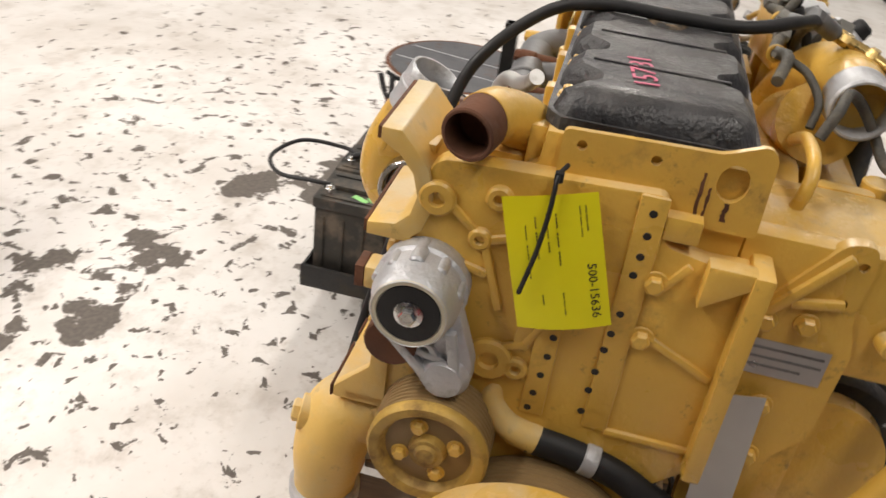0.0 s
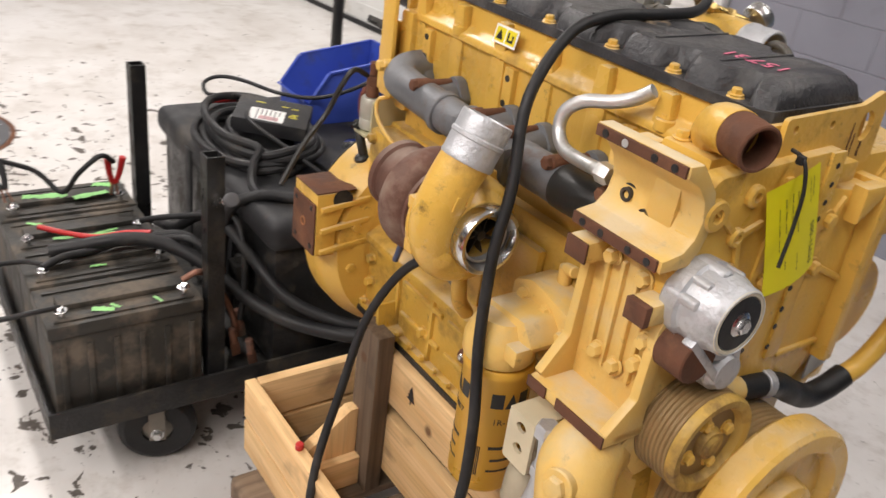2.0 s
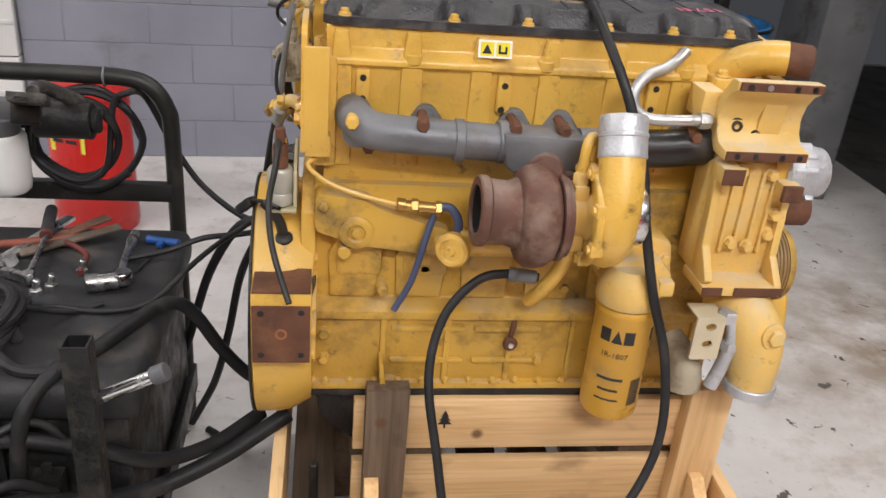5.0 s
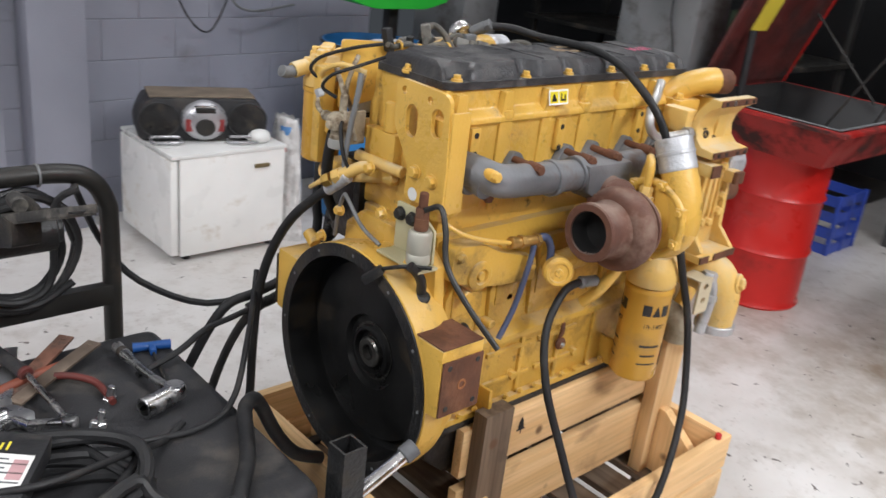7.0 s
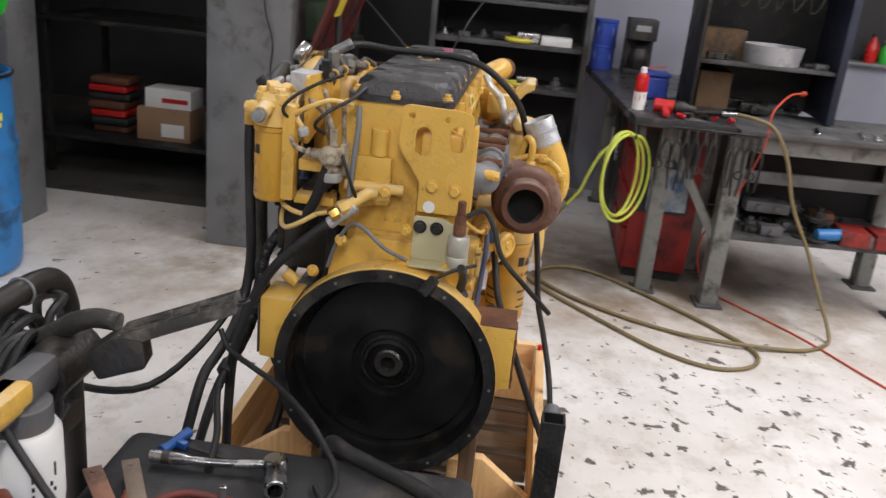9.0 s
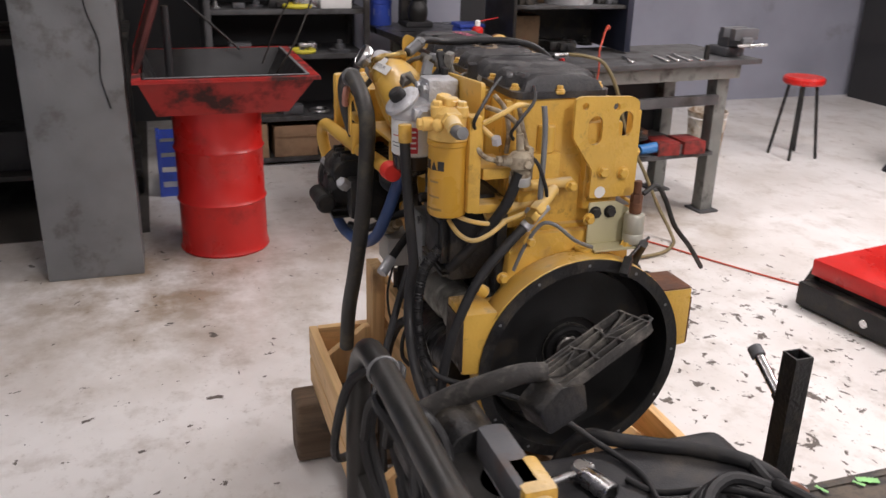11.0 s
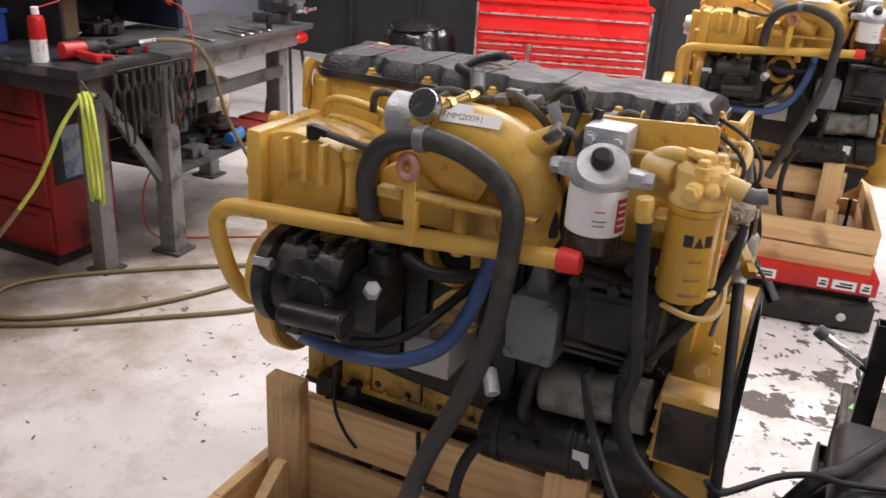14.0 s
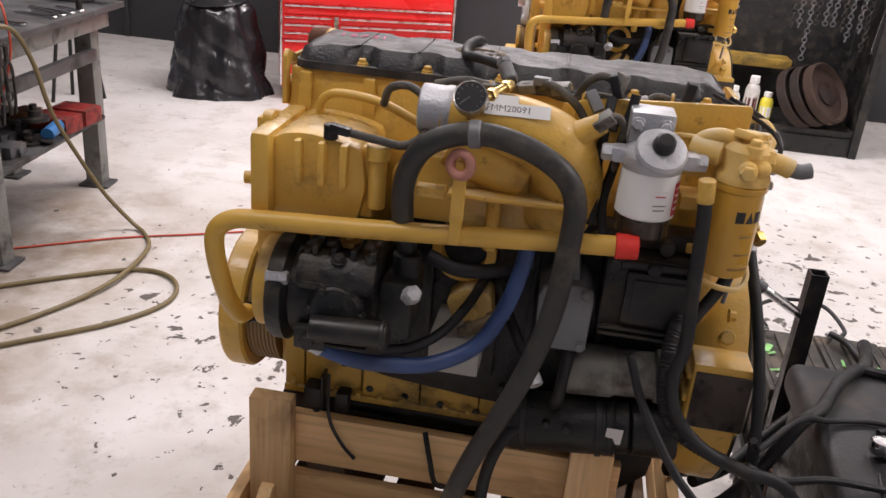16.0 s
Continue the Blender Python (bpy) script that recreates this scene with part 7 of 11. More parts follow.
TEST = [(0.515, 0.27, 1.402), (0.53, 0.24, 1.42), (0.58, 0.20, 1.425), (0.615, 0.13, 1.415), (0.625, 0.03, 1.415), (0.615, -0.06, 1.412), (0.615, -0.14, 1.385), (0.645, -0.225, 1.30), (0.685, -0.262, 1.18), (0.70, -0.29, 1.08), (0.73, -0.315, 0.95), (0.772, -0.335, 0.82), (0.788, -0.355, 0.68), (0.76, -0.385, 0.58), (0.69, -0.418, 0.465), (0.61, -0.435, 0.345), (0.55, -0.438, 0.27), (0.49, -0.438, 0.275), (0.43, -0.43, 0.36), (0.38, -0.39, 0.465), (0.355, -0.335, 0.60), (0.335, -0.28, 0.74), (0.36, -0.235, 0.845), (0.42, -0.215, 0.915), (0.48, -0.21, 0.93), (0.54, -0.215, 0.925)]
test_hose = hose("test_hose", TEST, 0.0092, RUBBER, None, "thin black rubber test hose looped over the engine", "hose", 12, 6)

for end, nxt in ((TEST[0], TEST[1]), (TEST[-1], TEST[-2])):
    e_, n_ = Vector(end), Vector(nxt)
    d_ = (n_ - e_).normalized()
    part("coupling", M().cyl(e_ + d_ * 0.004, e_ + d_ * 0.045, 0.0135, seg=16).hexbolt(e_ + d_ * 0.045, d_, 0.0145, 0.014), GREYMETAL, test_hose, "crimped steel hose coupling")

# ---- pieces of the castings that stand apart become parts of their own ----
PIECES = {"cylinder_head": "head_lug", "valve_cover": "cover_lug", "timing_cover": "cover_rib", "upper_bracket": "bracket_plate", "oil_pump_casting": "casting_lug",
          "belt_tensioner": "tensioner_lug", "engine_controller": "connector", "harness_plug": "plug_body", "arm_plate": "rib", "governor_box": "box_lug", "fuel_manifold": "port", "front_accessory_panel": "casting_boss", "zinc_fitting": "fitting", "starter_stud": "stud"}


def split_pieces(ob, name):
    bm = bmesh.new()
    bm.from_mesh(ob.data)
    seen, groups = set(), []
    for v in bm.verts:
        if v in seen:
            continue
        stack, g = [v], []
        seen.add(v)
        while stack:
            a = stack.pop()
            g.append(a)
            for e in a.link_edges:
                b = e.other_vert(a)
                if b not in seen:
                    seen.add(b)
                    stack.append(b)
        groups.append(g)
    if len(groups) < 2:
        bm.free()
        return
    groups.sort(key=len, reverse=True)
    host = ob if ob.parent is eng else ob.parent
    for g in groups[1:]:
        keep = set(g)
        piece = bmesh.new()
        vm = {v: piece.verts.new(v.co) for v in g}
        for f in bm.faces:
            if f.verts[0] in keep:
                piece.faces.new([vm[v] for v in f.verts])
        part("bolt" if len(g) <= 21 else name, piece, ob.data.materials[0], host)
    bmesh.ops.delete(bm, geom=[v for g in groups[1:] for v in g], context="VERTS")
    bm.to_mesh(ob.data)
    bm.free()
    ob.data.shade_smooth()
    ob.data.set_sharp_from_angle(angle=radians(38))


for ob in list(eng.children_recursive):
    key = ob.name.split(".")[0]
    if key in PIECES:
        split_pieces(ob, PIECES[key])

# ---- timber crate under the engine, on old timber blocks ----
def board(parent, x0, x1, y0, y1, z0, z1, material=None, name="board"):
    size = (x1 - x0, y1 - y0, z1 - z0)
    grain = "xyz"[size.index(max(size))]
    return part(name, M().box(x0, x1, y0, y1, z0, z1, 0.003), (AGED if material is OLDWOOD else PINE)[grain], parent)


def build_crate():
    cr = thing("engine_crate", (0.53, 0.02, 0.22), "open pale pine crate carrying the engine", "crate")
    B = lambda *a, **k: board(cr, *a, **k)
    for y0, y1 in ((-0.405, -0.378), (0.428, 0.455)):
        B(0.03, 1.035, y0, y1, 0.325, 0.43)
        B(0.03, 1.035, y0, y1, 0.225, 0.315)
    for x0, x1 in ((0.03, 0.058), (1.008, 1.036)):
        B(x0, x1, -0.376, 0.426, 0.325, 0.43)
        B(x0, x1, -0.376, 0.426, 0.225, 0.315)
    for y0, y1, s in ((-0.225, -0.185, -1), (0.225, 0.265, 1)):
        for k, (x0, x1) in enumerate(((0.222, 0.310), (0.907, 1.0))):
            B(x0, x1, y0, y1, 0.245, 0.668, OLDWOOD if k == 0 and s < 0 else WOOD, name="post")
        i0, i1 = (-0.184, -0.158) if s < 0 else (0.198, 0.224)
        B(0.20, 1.0, i0, i1, 0.49, 0.616)
        B(0.20, 1.0, i0, i1, 0.30, 0.455)
        for x in (0.225, 0.94):
            o = -0.377 if s < 0 else 0.427
            p = y0 - 0.001 if s < 0 else y1 + 0.001
            pts = [(p, 0.25), (p, 0.45), (p + s * 0.02, 0.45), (o, 0.345), (o, 0.25)]
            part("gusset", M().prism(pts, "x", x, x + 0.03, 0.002), PINE["z"], cr)
            B(x + 0.031, x + 0.055, min(p, o), max(p, o), 0.25, 0.33, name="cleat")
    for i in range(7):
        x = 0.07 + i * 0.138
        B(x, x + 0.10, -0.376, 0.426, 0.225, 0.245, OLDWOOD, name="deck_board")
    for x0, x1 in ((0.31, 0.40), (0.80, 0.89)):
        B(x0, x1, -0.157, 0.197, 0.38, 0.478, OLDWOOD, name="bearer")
    for yy in (-0.1575, ):
        tree = M().prism([(-0.002, 0.0), (0.002, 0.0), (0.002, 0.012), (-0.002, 0.012)], "y", -0.1860, -0.1855, 0)
        for k in range(3):
            w = 0.016 - k * 0.004
            tree.prism([(-w, 0.010 + k * 0.010), (w, 0.010 + k * 0.010), (0, 0.026 + k * 0.010)], "y", -0.1860, -0.1855, 0)
        part("stamp", put(tree.bm, Matrix.Translation((0.392, 0, 0.545))), INK, cr, "black tree-shaped stamp")
    return cr


crate = build_crate()
for x, y0, y1, lab in ((0.10, -0.47, -0.20, ""), (0.10, 0.20, 0.50, ""), (0.90, -0.47, -0.20, ""), (0.88, 0.20, 0.53, "")):
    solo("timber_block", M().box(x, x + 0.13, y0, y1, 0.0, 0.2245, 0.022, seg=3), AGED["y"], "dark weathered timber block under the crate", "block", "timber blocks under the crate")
part("stud", M().cyl((0.12, -0.12, 0.40), (0.12, -0.12, 0.245), 0.01), DARKSTEEL, crate)

# ---- power cart behind the flywheel ----
CHROME = mat("chrome_plate", (0.75, 0.75, 0.76), 0.14, 1.0, 0.06, 30, 0.03, 120)
PLASTIC = mat("textured_black_plastic", (0.022, 0.022, 0.024), 0.62, 0, 0.25, 12, 0.3, 220, dirt=(0.085, 0.075, 0.065), dirt_amt=0.35, dirt_scale=5)
PAPER = mat("white_paper", (0.78, 0.78, 0.76), 0.6, 0, 0.05, 10, 0.03, 60)
YELPAPER = mat("yellow_marking", (0.75, 0.66, 0.06), 0.5, 0, 0.05, 10, 0.03, 60)
COPPER = mat("oxidised_copper_bar", (0.26, 0.13, 0.09), 0.5, 0.6, 0.3, 25, 0.2, 90, dirt=(0.12, 0.09, 0.075), dirt_amt=0.5, dirt_scale=12)
GREASE = mat("greasy_battery_case", (0.03, 0.028, 0.024), 0.6, 0, 0.3, 12, 0.4, 70, dirt=(0.13, 0.105, 0.08), dirt_amt=0.5, dirt_scale=8)
GREENP = mat("green_paint_mark", (0.26, 0.60, 0.20), 0.5, 0, 0.2, 20, 0.1, 60)
REDPL = mat("red_plastic", (0.50, 0.02, 0.02), 0.4, 0, 0.1, 10, 0.05, 60)
CARD = mat("brown_cardboard", (0.34, 0.21, 0.12), 0.8, 0, 0.1, 6, 0.1, 60, dirt=(0.2, 0.12, 0.07), dirt_amt=0.3, dirt_scale=4)

part("red_plug", M().cyl((0.30, -0.392, 0.43), (0.302, -0.392, 0.446), 0.009, seg=12), REDPL, crate, "small red plastic plug")
part("red_plug", M().cyl((0.98, -0.392, 0.43), (0.982, -0.392, 0.446), 0.009, seg=12), REDPL, crate, "small red plastic plug")

pc = thing("power_cart", (-0.68, 0.12, 0), "black plastic topped power cart loaded with tools", "cart")
part("body", M().box(-1.15, -0.235, -0.22, 0.46, 0.2325, 0.62, 0.03), BLACKPART, pc)
part("top_mat", M().box(-1.17, -0.21, -0.24, 0.48, 0.6, 0.69, 0.04, seg=4), PLASTIC, pc, "worn black textured rubber top")
part("strap", M().box(-0.52, -0.47, -0.245, -0.238, 0.26, 0.66, 0.002), RUBBER, pc)
part("strap", M().box(-0.86, -0.81, -0.245, -0.238, 0.26, 0.66, 0.002), RUBBER, pc)
part("clamp_block", M().box(-0.42, -0.36, -0.275, -0.235, 0.42, 0.5, 0.006).hexbolt((-0.39, -0.255, 0.5), (0, 0, 1), 0.012, 0.02), DARKSTEEL, pc)

# tube frame that rises from the cart
rf = thing("tube_frame", (-0.27, 0.58, 0), "black bent steel tube guard frame with scuffed paint", "frame")
part("hoop", M().tube([(-0.265, 0.58, 0.0), (-0.265, 0.58, 0.5), (-0.266, 0.578, 0.9), (-0.275, 0.575, 0.98), (-0.31, 0.573, 1.035), (-0.37, 0.572, 1.056), (-0.5, 0.572, 1.06), (-0.9, 0.57, 1.06), (-1.3, 0.57, 1.058), (-1.4, 0.57, 1.04), (-1.45, 0.57, 0.97), (-1.46, 0.57, 0.8), (-1.46, 0.57, 0.0)], 0.022, 14, 5), DARKSTEEL, rf)
part("cross_bar", M().box(-1.45, -0.27, 0.555, 0.585, 0.725, 0.775, 0.003), DARKSTEEL, rf)
part("post", M().box(-0.945, -0.915, 0.555, 0.585, 0.77, 1.05, 0.002), DARKSTEEL, rf)
part("bracket", M().box(-0.86, -0.54, 0.47, 0.55, 0.975, 0.985, 0.002).box(-0.91, -0.6, 0.535, 0.55, 0.925, 0.985, 0.002).box(-0.91, -0.87, 0.55, 0.58, 0.9, 1.04, 0.002), DARKSTEEL, rf)
part("cable_tie", M().torus((-0.42, 0.572, 1.058), (1, 0, 0), 0.024, 0.003, 20, 6), GREYMETAL, rf)

fp = thing("fuel_pump", (-0.71, 0.53, 0.9), "yellow hand primer pump with white spin-on filter", "pump")
part("pump_head", M().box(-0.79, -0.63, 0.49, 0.535, 0.93, 0.985, 0.012).cyl((-0.71, 0.51, 0.9), (-0.71, 0.51, 0.94), 0.045), IRON, fp)
part("yellow_body", M().cyl((-0.86, 0.505, 0.955), (-0.74, 0.505, 0.955), 0.022).cyl((-0.9, 0.505, 0.955), (-0.86, 0.505, 0.955), 0.014).box(-0.8, -0.72, 0.48, 0.53, 0.95, 0.985, 0.008), YEL, fp)
can = part("filter_canister", M().lathe([(0, 0), (0.045, 0), (0.053, 0.008), (0.056, 0.03), (0.056, 0.14), (0.05, 0.15), (0, 0.15)], (-0.71, 0.51, 0.75)), PAPER, fp, "white painted oil filter canister")
part("label", wrapped(flatbars([(-0.02, 0.02, -0.012, 0.012), (-0.02, 0.012, -0.026, -0.018), (-0.02, 0.018, -0.038, -0.031)]), (-0.71, 0.51, 0.84), 0.0565, 240), BLACKPART, can)
hose("pump_hose", [(-0.80, 0.49, 0.84), (-0.83, 0.46, 0.845), (-0.86, 0.42, 0.81), (-0.85, 0.38, 0.74), (-0.79, 0.37, 0.672), (-0.70, 0.39, 0.66), (-0.6, 0.42, 0.66), (-0.52, 0.44, 0.66)], 0.0105, mat("red_brown_rubber", (0.20, 0.055, 0.03), 0.6, 0, 0.2, 20, 0.1, 90), fp, "reddish brown rubber pump hose")
part("pump_motor", M().cyl((-0.63, 0.53, 0.93), (-0.5, 0.53, 0.93), 0.045).cyl((-0.5, 0.53, 0.93), (-0.485, 0.53, 0.93), 0.03), BLACKPART, fp)

fp.matrix_basis = Matrix.Translation((0.07, -0.065, 0.045)) @ fp.matrix_basis

# cables coiled over the frame
rng = random.Random(4)


def coil(name, c, u, v, R, r, turns, material, label, jitter=0.02, tail=()):
    c, u, v = Vector(c), Vector(u).normalized(), Vector(v).normalized()
    n = u.cross(v)
    pts = []
    for i in range(turns * 9):
        a = 2 * math.pi * i / 9
        rr = R * (1 + rng.uniform(-1, 1) * jitter * 3)
        pts.append(c + u * rr * math.cos(a) + v * rr * math.sin(a) + n * (rng.uniform(-1, 1) * jitter + (i / 9 / turns - 0.5) * r * turns * 1.2))
    pts += [Vector(t) for t in tail]
    return solo(name, M().tube(pts, r, 8, 4), material, label, "cable")


coil("cable_coil", (-0.5, 0.53, 0.905), (1, 0, 0), (0, 0, 1), 0.105, 0.0085, 4, RUBBER, "black cable coiled and hung over tube frame", 0.012,
     [(-0.4, 0.54, 0.99), (-0.36, 0.53, 1.03), (-0.33, 0.6, 1.0), (-0.27, 0.62, 0.86), (-0.19, 0.6, 0.75), (-0.05, 0.52, 0.69), (0.1, 0.45, 0.74), (0.2, 0.38, 0.86), (0.24, 0.34, 0.95)])
def heap(c, rx, ry, r, turns, seed, label, tail=()):
    """A loose oval heap of cable lying on the cart."""
    g = random.Random(seed)
    pts = []
    for k in range(turns):
        ox, oy, sx, sy = g.uniform(-0.03, 0.03), g.uniform(-0.025, 0.025), g.uniform(0.78, 1.06), g.uniform(0.78, 1.06)
        for i in range(10):
            a = 2 * math.pi * i / 10
            pts.append((c[0] + ox + rx * sx * math.cos(a), c[1] + oy + ry * sy * math.sin(a), c[2] + r * (1 + 1.25 * k) + g.uniform(-0.3, 0.5) * r))
    return solo("hose_coil", M().tube(pts + list(tail), r, 9, 4), RUBBER, label, "cable")


heap((-0.70, -0.075, 0.69), 0.25, 0.145, 0.0125, 5, 7, "black hoses coiled loosely on cart top", [(-0.5, -0.17, 0.74), (-0.44, -0.2, 0.703), (-0.36, -0.21, 0.703)])
heap((-0.66, -0.06, 0.715), 0.20, 0.13, 0.0085, 4, 12, "thin black leads coiled on top of hoses")
hose("jumper_lead", [(-0.70, 0.44, 0.985), (-0.735, 0.33, 0.87), (-0.80, 0.19, 0.80), (-0.90, 0.09, 0.785), (-1.02, 0.0, 0.80), (-1.10, -0.05, 0.79), (-1.12, -0.09, 0.765), (-1.05, -0.10, 0.75), (-0.95, -0.04, 0.775), (-0.82, -0.05, 0.79), (-0.66, -0.12, 0.80), (-0.5, -0.06, 0.76), (-0.4, 0.02, 0.70), (-0.34, 0.06, 0.698)], 0.0065, RUBBER, None, "thin black jumper lead snaking over bin and coils", "cable")

coil("cable_coil", (-0.47, 0.555, 0.895), (1, 0.1, 0), (0, 0.1, 1), 0.13, 0.009, 3, RUBBER, "black cable looped loosely over tube frame", 0.016)

# throttle pedal hung on the frame
tp = thing("throttle_pedal", (-0.5, 0.5, 1.0), "black plastic throttle pedal lying over tube frame", "pedal")
DUSTBLACK = mat("dusty_black_plastic", (0.03, 0.028, 0.026), 0.75, 0, 0.35, 25, 0.4, 140, dirt=(0.12, 0.11, 0.095), dirt_amt=0.45, dirt_scale=22)
A = Vector((-0.524, 0.335, 1.052))
dirv = Vector((-0.479, 0.168, 1.114)) - A
ln_p = dirv.length
dx = dirv.normalized()
ux = Vector((0.93, 0.25, -0.12))
ux = (ux - dx * ux.dot(dx)).normalized()
up = dx.cross(ux).normalized()
PEDAL = Matrix((dx, ux, up)).transposed().to_4x4()
PEDAL.translation = A
HW, DP = 0.0365, 0.016


def on_pedal(u, v, h=0.5):
    return PEDAL @ Vector((u * ln_p, v * HW, DP * h))


arm = M().tube([(-0.44, 0.57, 0.965), (-0.45, 0.52, 0.99), (-0.47, 0.47, 1.025), (-0.505, 0.425, 1.06), (-0.52, 0.385, 1.078), (-0.523, 0.345, 1.078)], 0.016, 10, 5, radii=lambda f: 0.021 - 0.006 * f)
part("arm", arm, DUSTBLACK, tp, "dusty cranked pedal arm")
part("pivot_block", M().prism(rounded([(-0.045, -0.03), (0.03, -0.035), (0.04, 0.01), (0.0, 0.03), (-0.05, 0.015)], 0.008), "y", -0.03, 0.03, 0.004, PEDAL @ Matrix.Translation((-0.005, -0.012, -0.012))), BLACKPART, tp, "black pivot housing")
part("mount_bracket", M().box(-0.52, -0.43, 0.535, 0.56, 0.92, 0.99, 0.008).cyl((-0.53, 0.50, 0.985), (-0.42, 0.50, 0.985), 0.011).hexbolt((-0.42, 0.50, 0.985), (1, 0, 0), 0.01, 0.008), BLACKPART, tp)
part("pedal_plate", M().prism(rounded([(0, -HW), (ln_p, -HW), (ln_p, HW), (0, HW)], 0.006), "z", -0.004, 0.0, 0.001, PEDAL), DUSTBLACK, tp)
for s in (-1, 1):
    part("side_rib", M().bar(on_pedal(0, s), on_pedal(1, s), 0.0035, DP, up, 0.0008), DUSTBLACK, tp)
    part("end_rib", M().bar(on_pedal(0.5 + s * 0.5, -1), on_pedal(0.5 + s * 0.5, 1), 0.0035, DP, up, 0.0008), DUSTBLACK, tp)
BOSSES = ((0.70, -0.55), (0.66, 0.0), (0.70, 0.58), (0.42, -0.62), (0.45, -0.1), (0.40, 0.5), (0.22, 0.05))
for u, v in BOSSES:
    part("rib_boss", M().cyl(on_pedal(u, v, 0.0), on_pedal(u, v, 1.05), 0.0042, seg=10), DUSTBLACK, tp)
for a, b in (((0.70, -1), (0.70, -0.55)), ((0.70, -0.55), (0.66, 0)), ((0.66, 0), (0.70, 0.58)), ((0.70, 0.58), (0.70, 1)), ((0.66, 0), (1, -0.45)), ((0.66, 0), (1, 0.05)), ((0.66, 0), (1, 0.55)), ((0.70, -0.55), (1, -0.7)), ((0.42, -1), (0.42, -0.62)), ((0.42, -0.62), (0.45, -0.1)), ((0.45, -0.1), (0.40, 0.5)), ((0.40, 0.5), (0.40, 1)), ((0.66, 0), (0.45, -0.1)), ((0.70, 0.58), (0.40, 0.5)), ((0.70, -0.55), (0.42, -0.62)), ((0.22, 0.05), (0.45, -0.1)), ((0.22, 0.05), (0.40, 0.5)), ((0.40, 0.5), (0.0, 0.45)), ((0.40, 0.78), (0.0, 0.75)), ((0.42, -0.62), (0.0, -0.6)), ((0.22, 0.05), (0.0, 0.1))):
    part("rib", M().bar(on_pedal(*a), on_pedal(*b), 0.0028, DP, up, 0), DUSTBLACK, tp)
part("hook", M().tube([on_pedal(1.0, -0.5, 0.3), on_pedal(1.1, -0.5, 0.3), on_pedal(1.1, 0.0, 0.3), on_pedal(1.0, 0.0, 0.3)], 0.0025, 6, 3), BLACKPART, tp)

# tools on the cart top (surface 0.69)
Z = 0.69
rt = thing("ratchet", (-0.3, 0.28, Z), "chrome ratchet handle with large socket fitted", "ratchet")
DULLCHROME = mat("scuffed_chrome", (0.42, 0.42, 0.42), 0.28, 1.0, 0.25, 30, 0.1, 90, dirt=(0.12, 0.115, 0.11), dirt_amt=0.3, dirt_scale=30)
part("handle", M().tube([(-0.336, 0.385, Z + 0.02), (-0.335, 0.33, Z + 0.021), (-0.332, 0.25, Z + 0.023), (-0.322, 0.165, Z + 0.028)], 0.011, 12, 3, radii=lambda f: 0.0125 if f < 0.42 else 0.0088), DULLCHROME, rt)
part("grip_band", M().cyl((-0.336, 0.362, Z + 0.0205), (-0.3355, 0.345, Z + 0.021), 0.0132), DARKSTEEL, rt)
part("head", M().lathe([(0, 0), (0.02, 0), (0.023, 0.004), (0.023, 0.024), (0.02, 0.028), (0, 0.029)], (-0.317, 0.145, Z + 0.014), (0, 0, 1), 24), DULLCHROME, rt)
part("socket", M().pipe((-0.325, 0.142, Z + 0.022), (-0.392, 0.122, Z + 0.022), 0.0215, 0.015, 20), DULLCHROME, rt)
th = thing("hex_key", (-0.27, 0.35, Z), "blue T-handle hex key lying on mat", "tool")
part("grip", M().tube([(-0.304, 0.378, Z + 0.011), (-0.285, 0.371, Z + 0.0115), (-0.25, 0.362, Z + 0.0115), (-0.226, 0.354, Z + 0.011)], 0.01, 10, 3, radii=lambda f: 0.0095 + 0.002 * abs(2 * f - 1)).bar((-0.266, 0.366, Z + 0.011), (-0.273, 0.338, Z + 0.009), 0.015, 0.016, (0, 0, 1), 0.004), mat("dark_blue_grip", (0.012, 0.07, 0.26), 0.45, 0, 0.1, 12), th, "blue plastic T grip")
part("shaft", M().cyl((-0.272, 0.342, Z + 0.008), (-0.302, 0.21, Z + 0.004), 0.0035, seg=8), DARKSTEEL, th)
for a, b, w in (((-0.415, 0.462, Z + 0.03), (-0.575, 0.325, Z + 0.006), 0.034), ((-0.375, 0.408, Z + 0.03), (-0.58, 0.282, Z + 0.012), 0.032)):
    bt = M().bar(a, b, w, 0.006, (0, 0, 1), 0.001)
    for f in (0.06, 0.94):
        p = Vector(a).lerp(Vector(b), f)
        bt.cyl(p + Vector((0, 0, 0.002)), p + Vector((0, 0, 0.0045)), 0.0065, seg=12)
    solo("copper_bar", bt, COPPER if a[0] < -0.4 else mat("tarnished_tin_bar", (0.20, 0.155, 0.12), 0.5, 0.6, 0.3, 18, 0.1, 80, dirt=(0.09, 0.06, 0.045), dirt_amt=0.4), "flat tarnished copper bar with bolt holes", "metal bar", "copper bars")
DARKRED = mat("grimy_red_rubber", (0.11, 0.02, 0.015), 0.6, 0, 0.25, 12, 0.1, 70, dirt=(0.06, 0.03, 0.025), dirt_amt=0.5, dirt_scale=16)
pw = thing("pry_bar", (-0.5, 0.35, Z), "chrome ratchet with black and red grip", "ratchet")
part("grip", M().tube([(-0.565, 0.50, Z + 0.03), (-0.55, 0.42, Z + 0.03), (-0.537, 0.357, Z + 0.03)], 0.015, 10, 3), PLASTIC, pw)
part("collar", M().cyl((-0.537, 0.357, Z + 0.03), (-0.535, 0.345, Z + 0.03), 0.0155), DARKRED, pw)
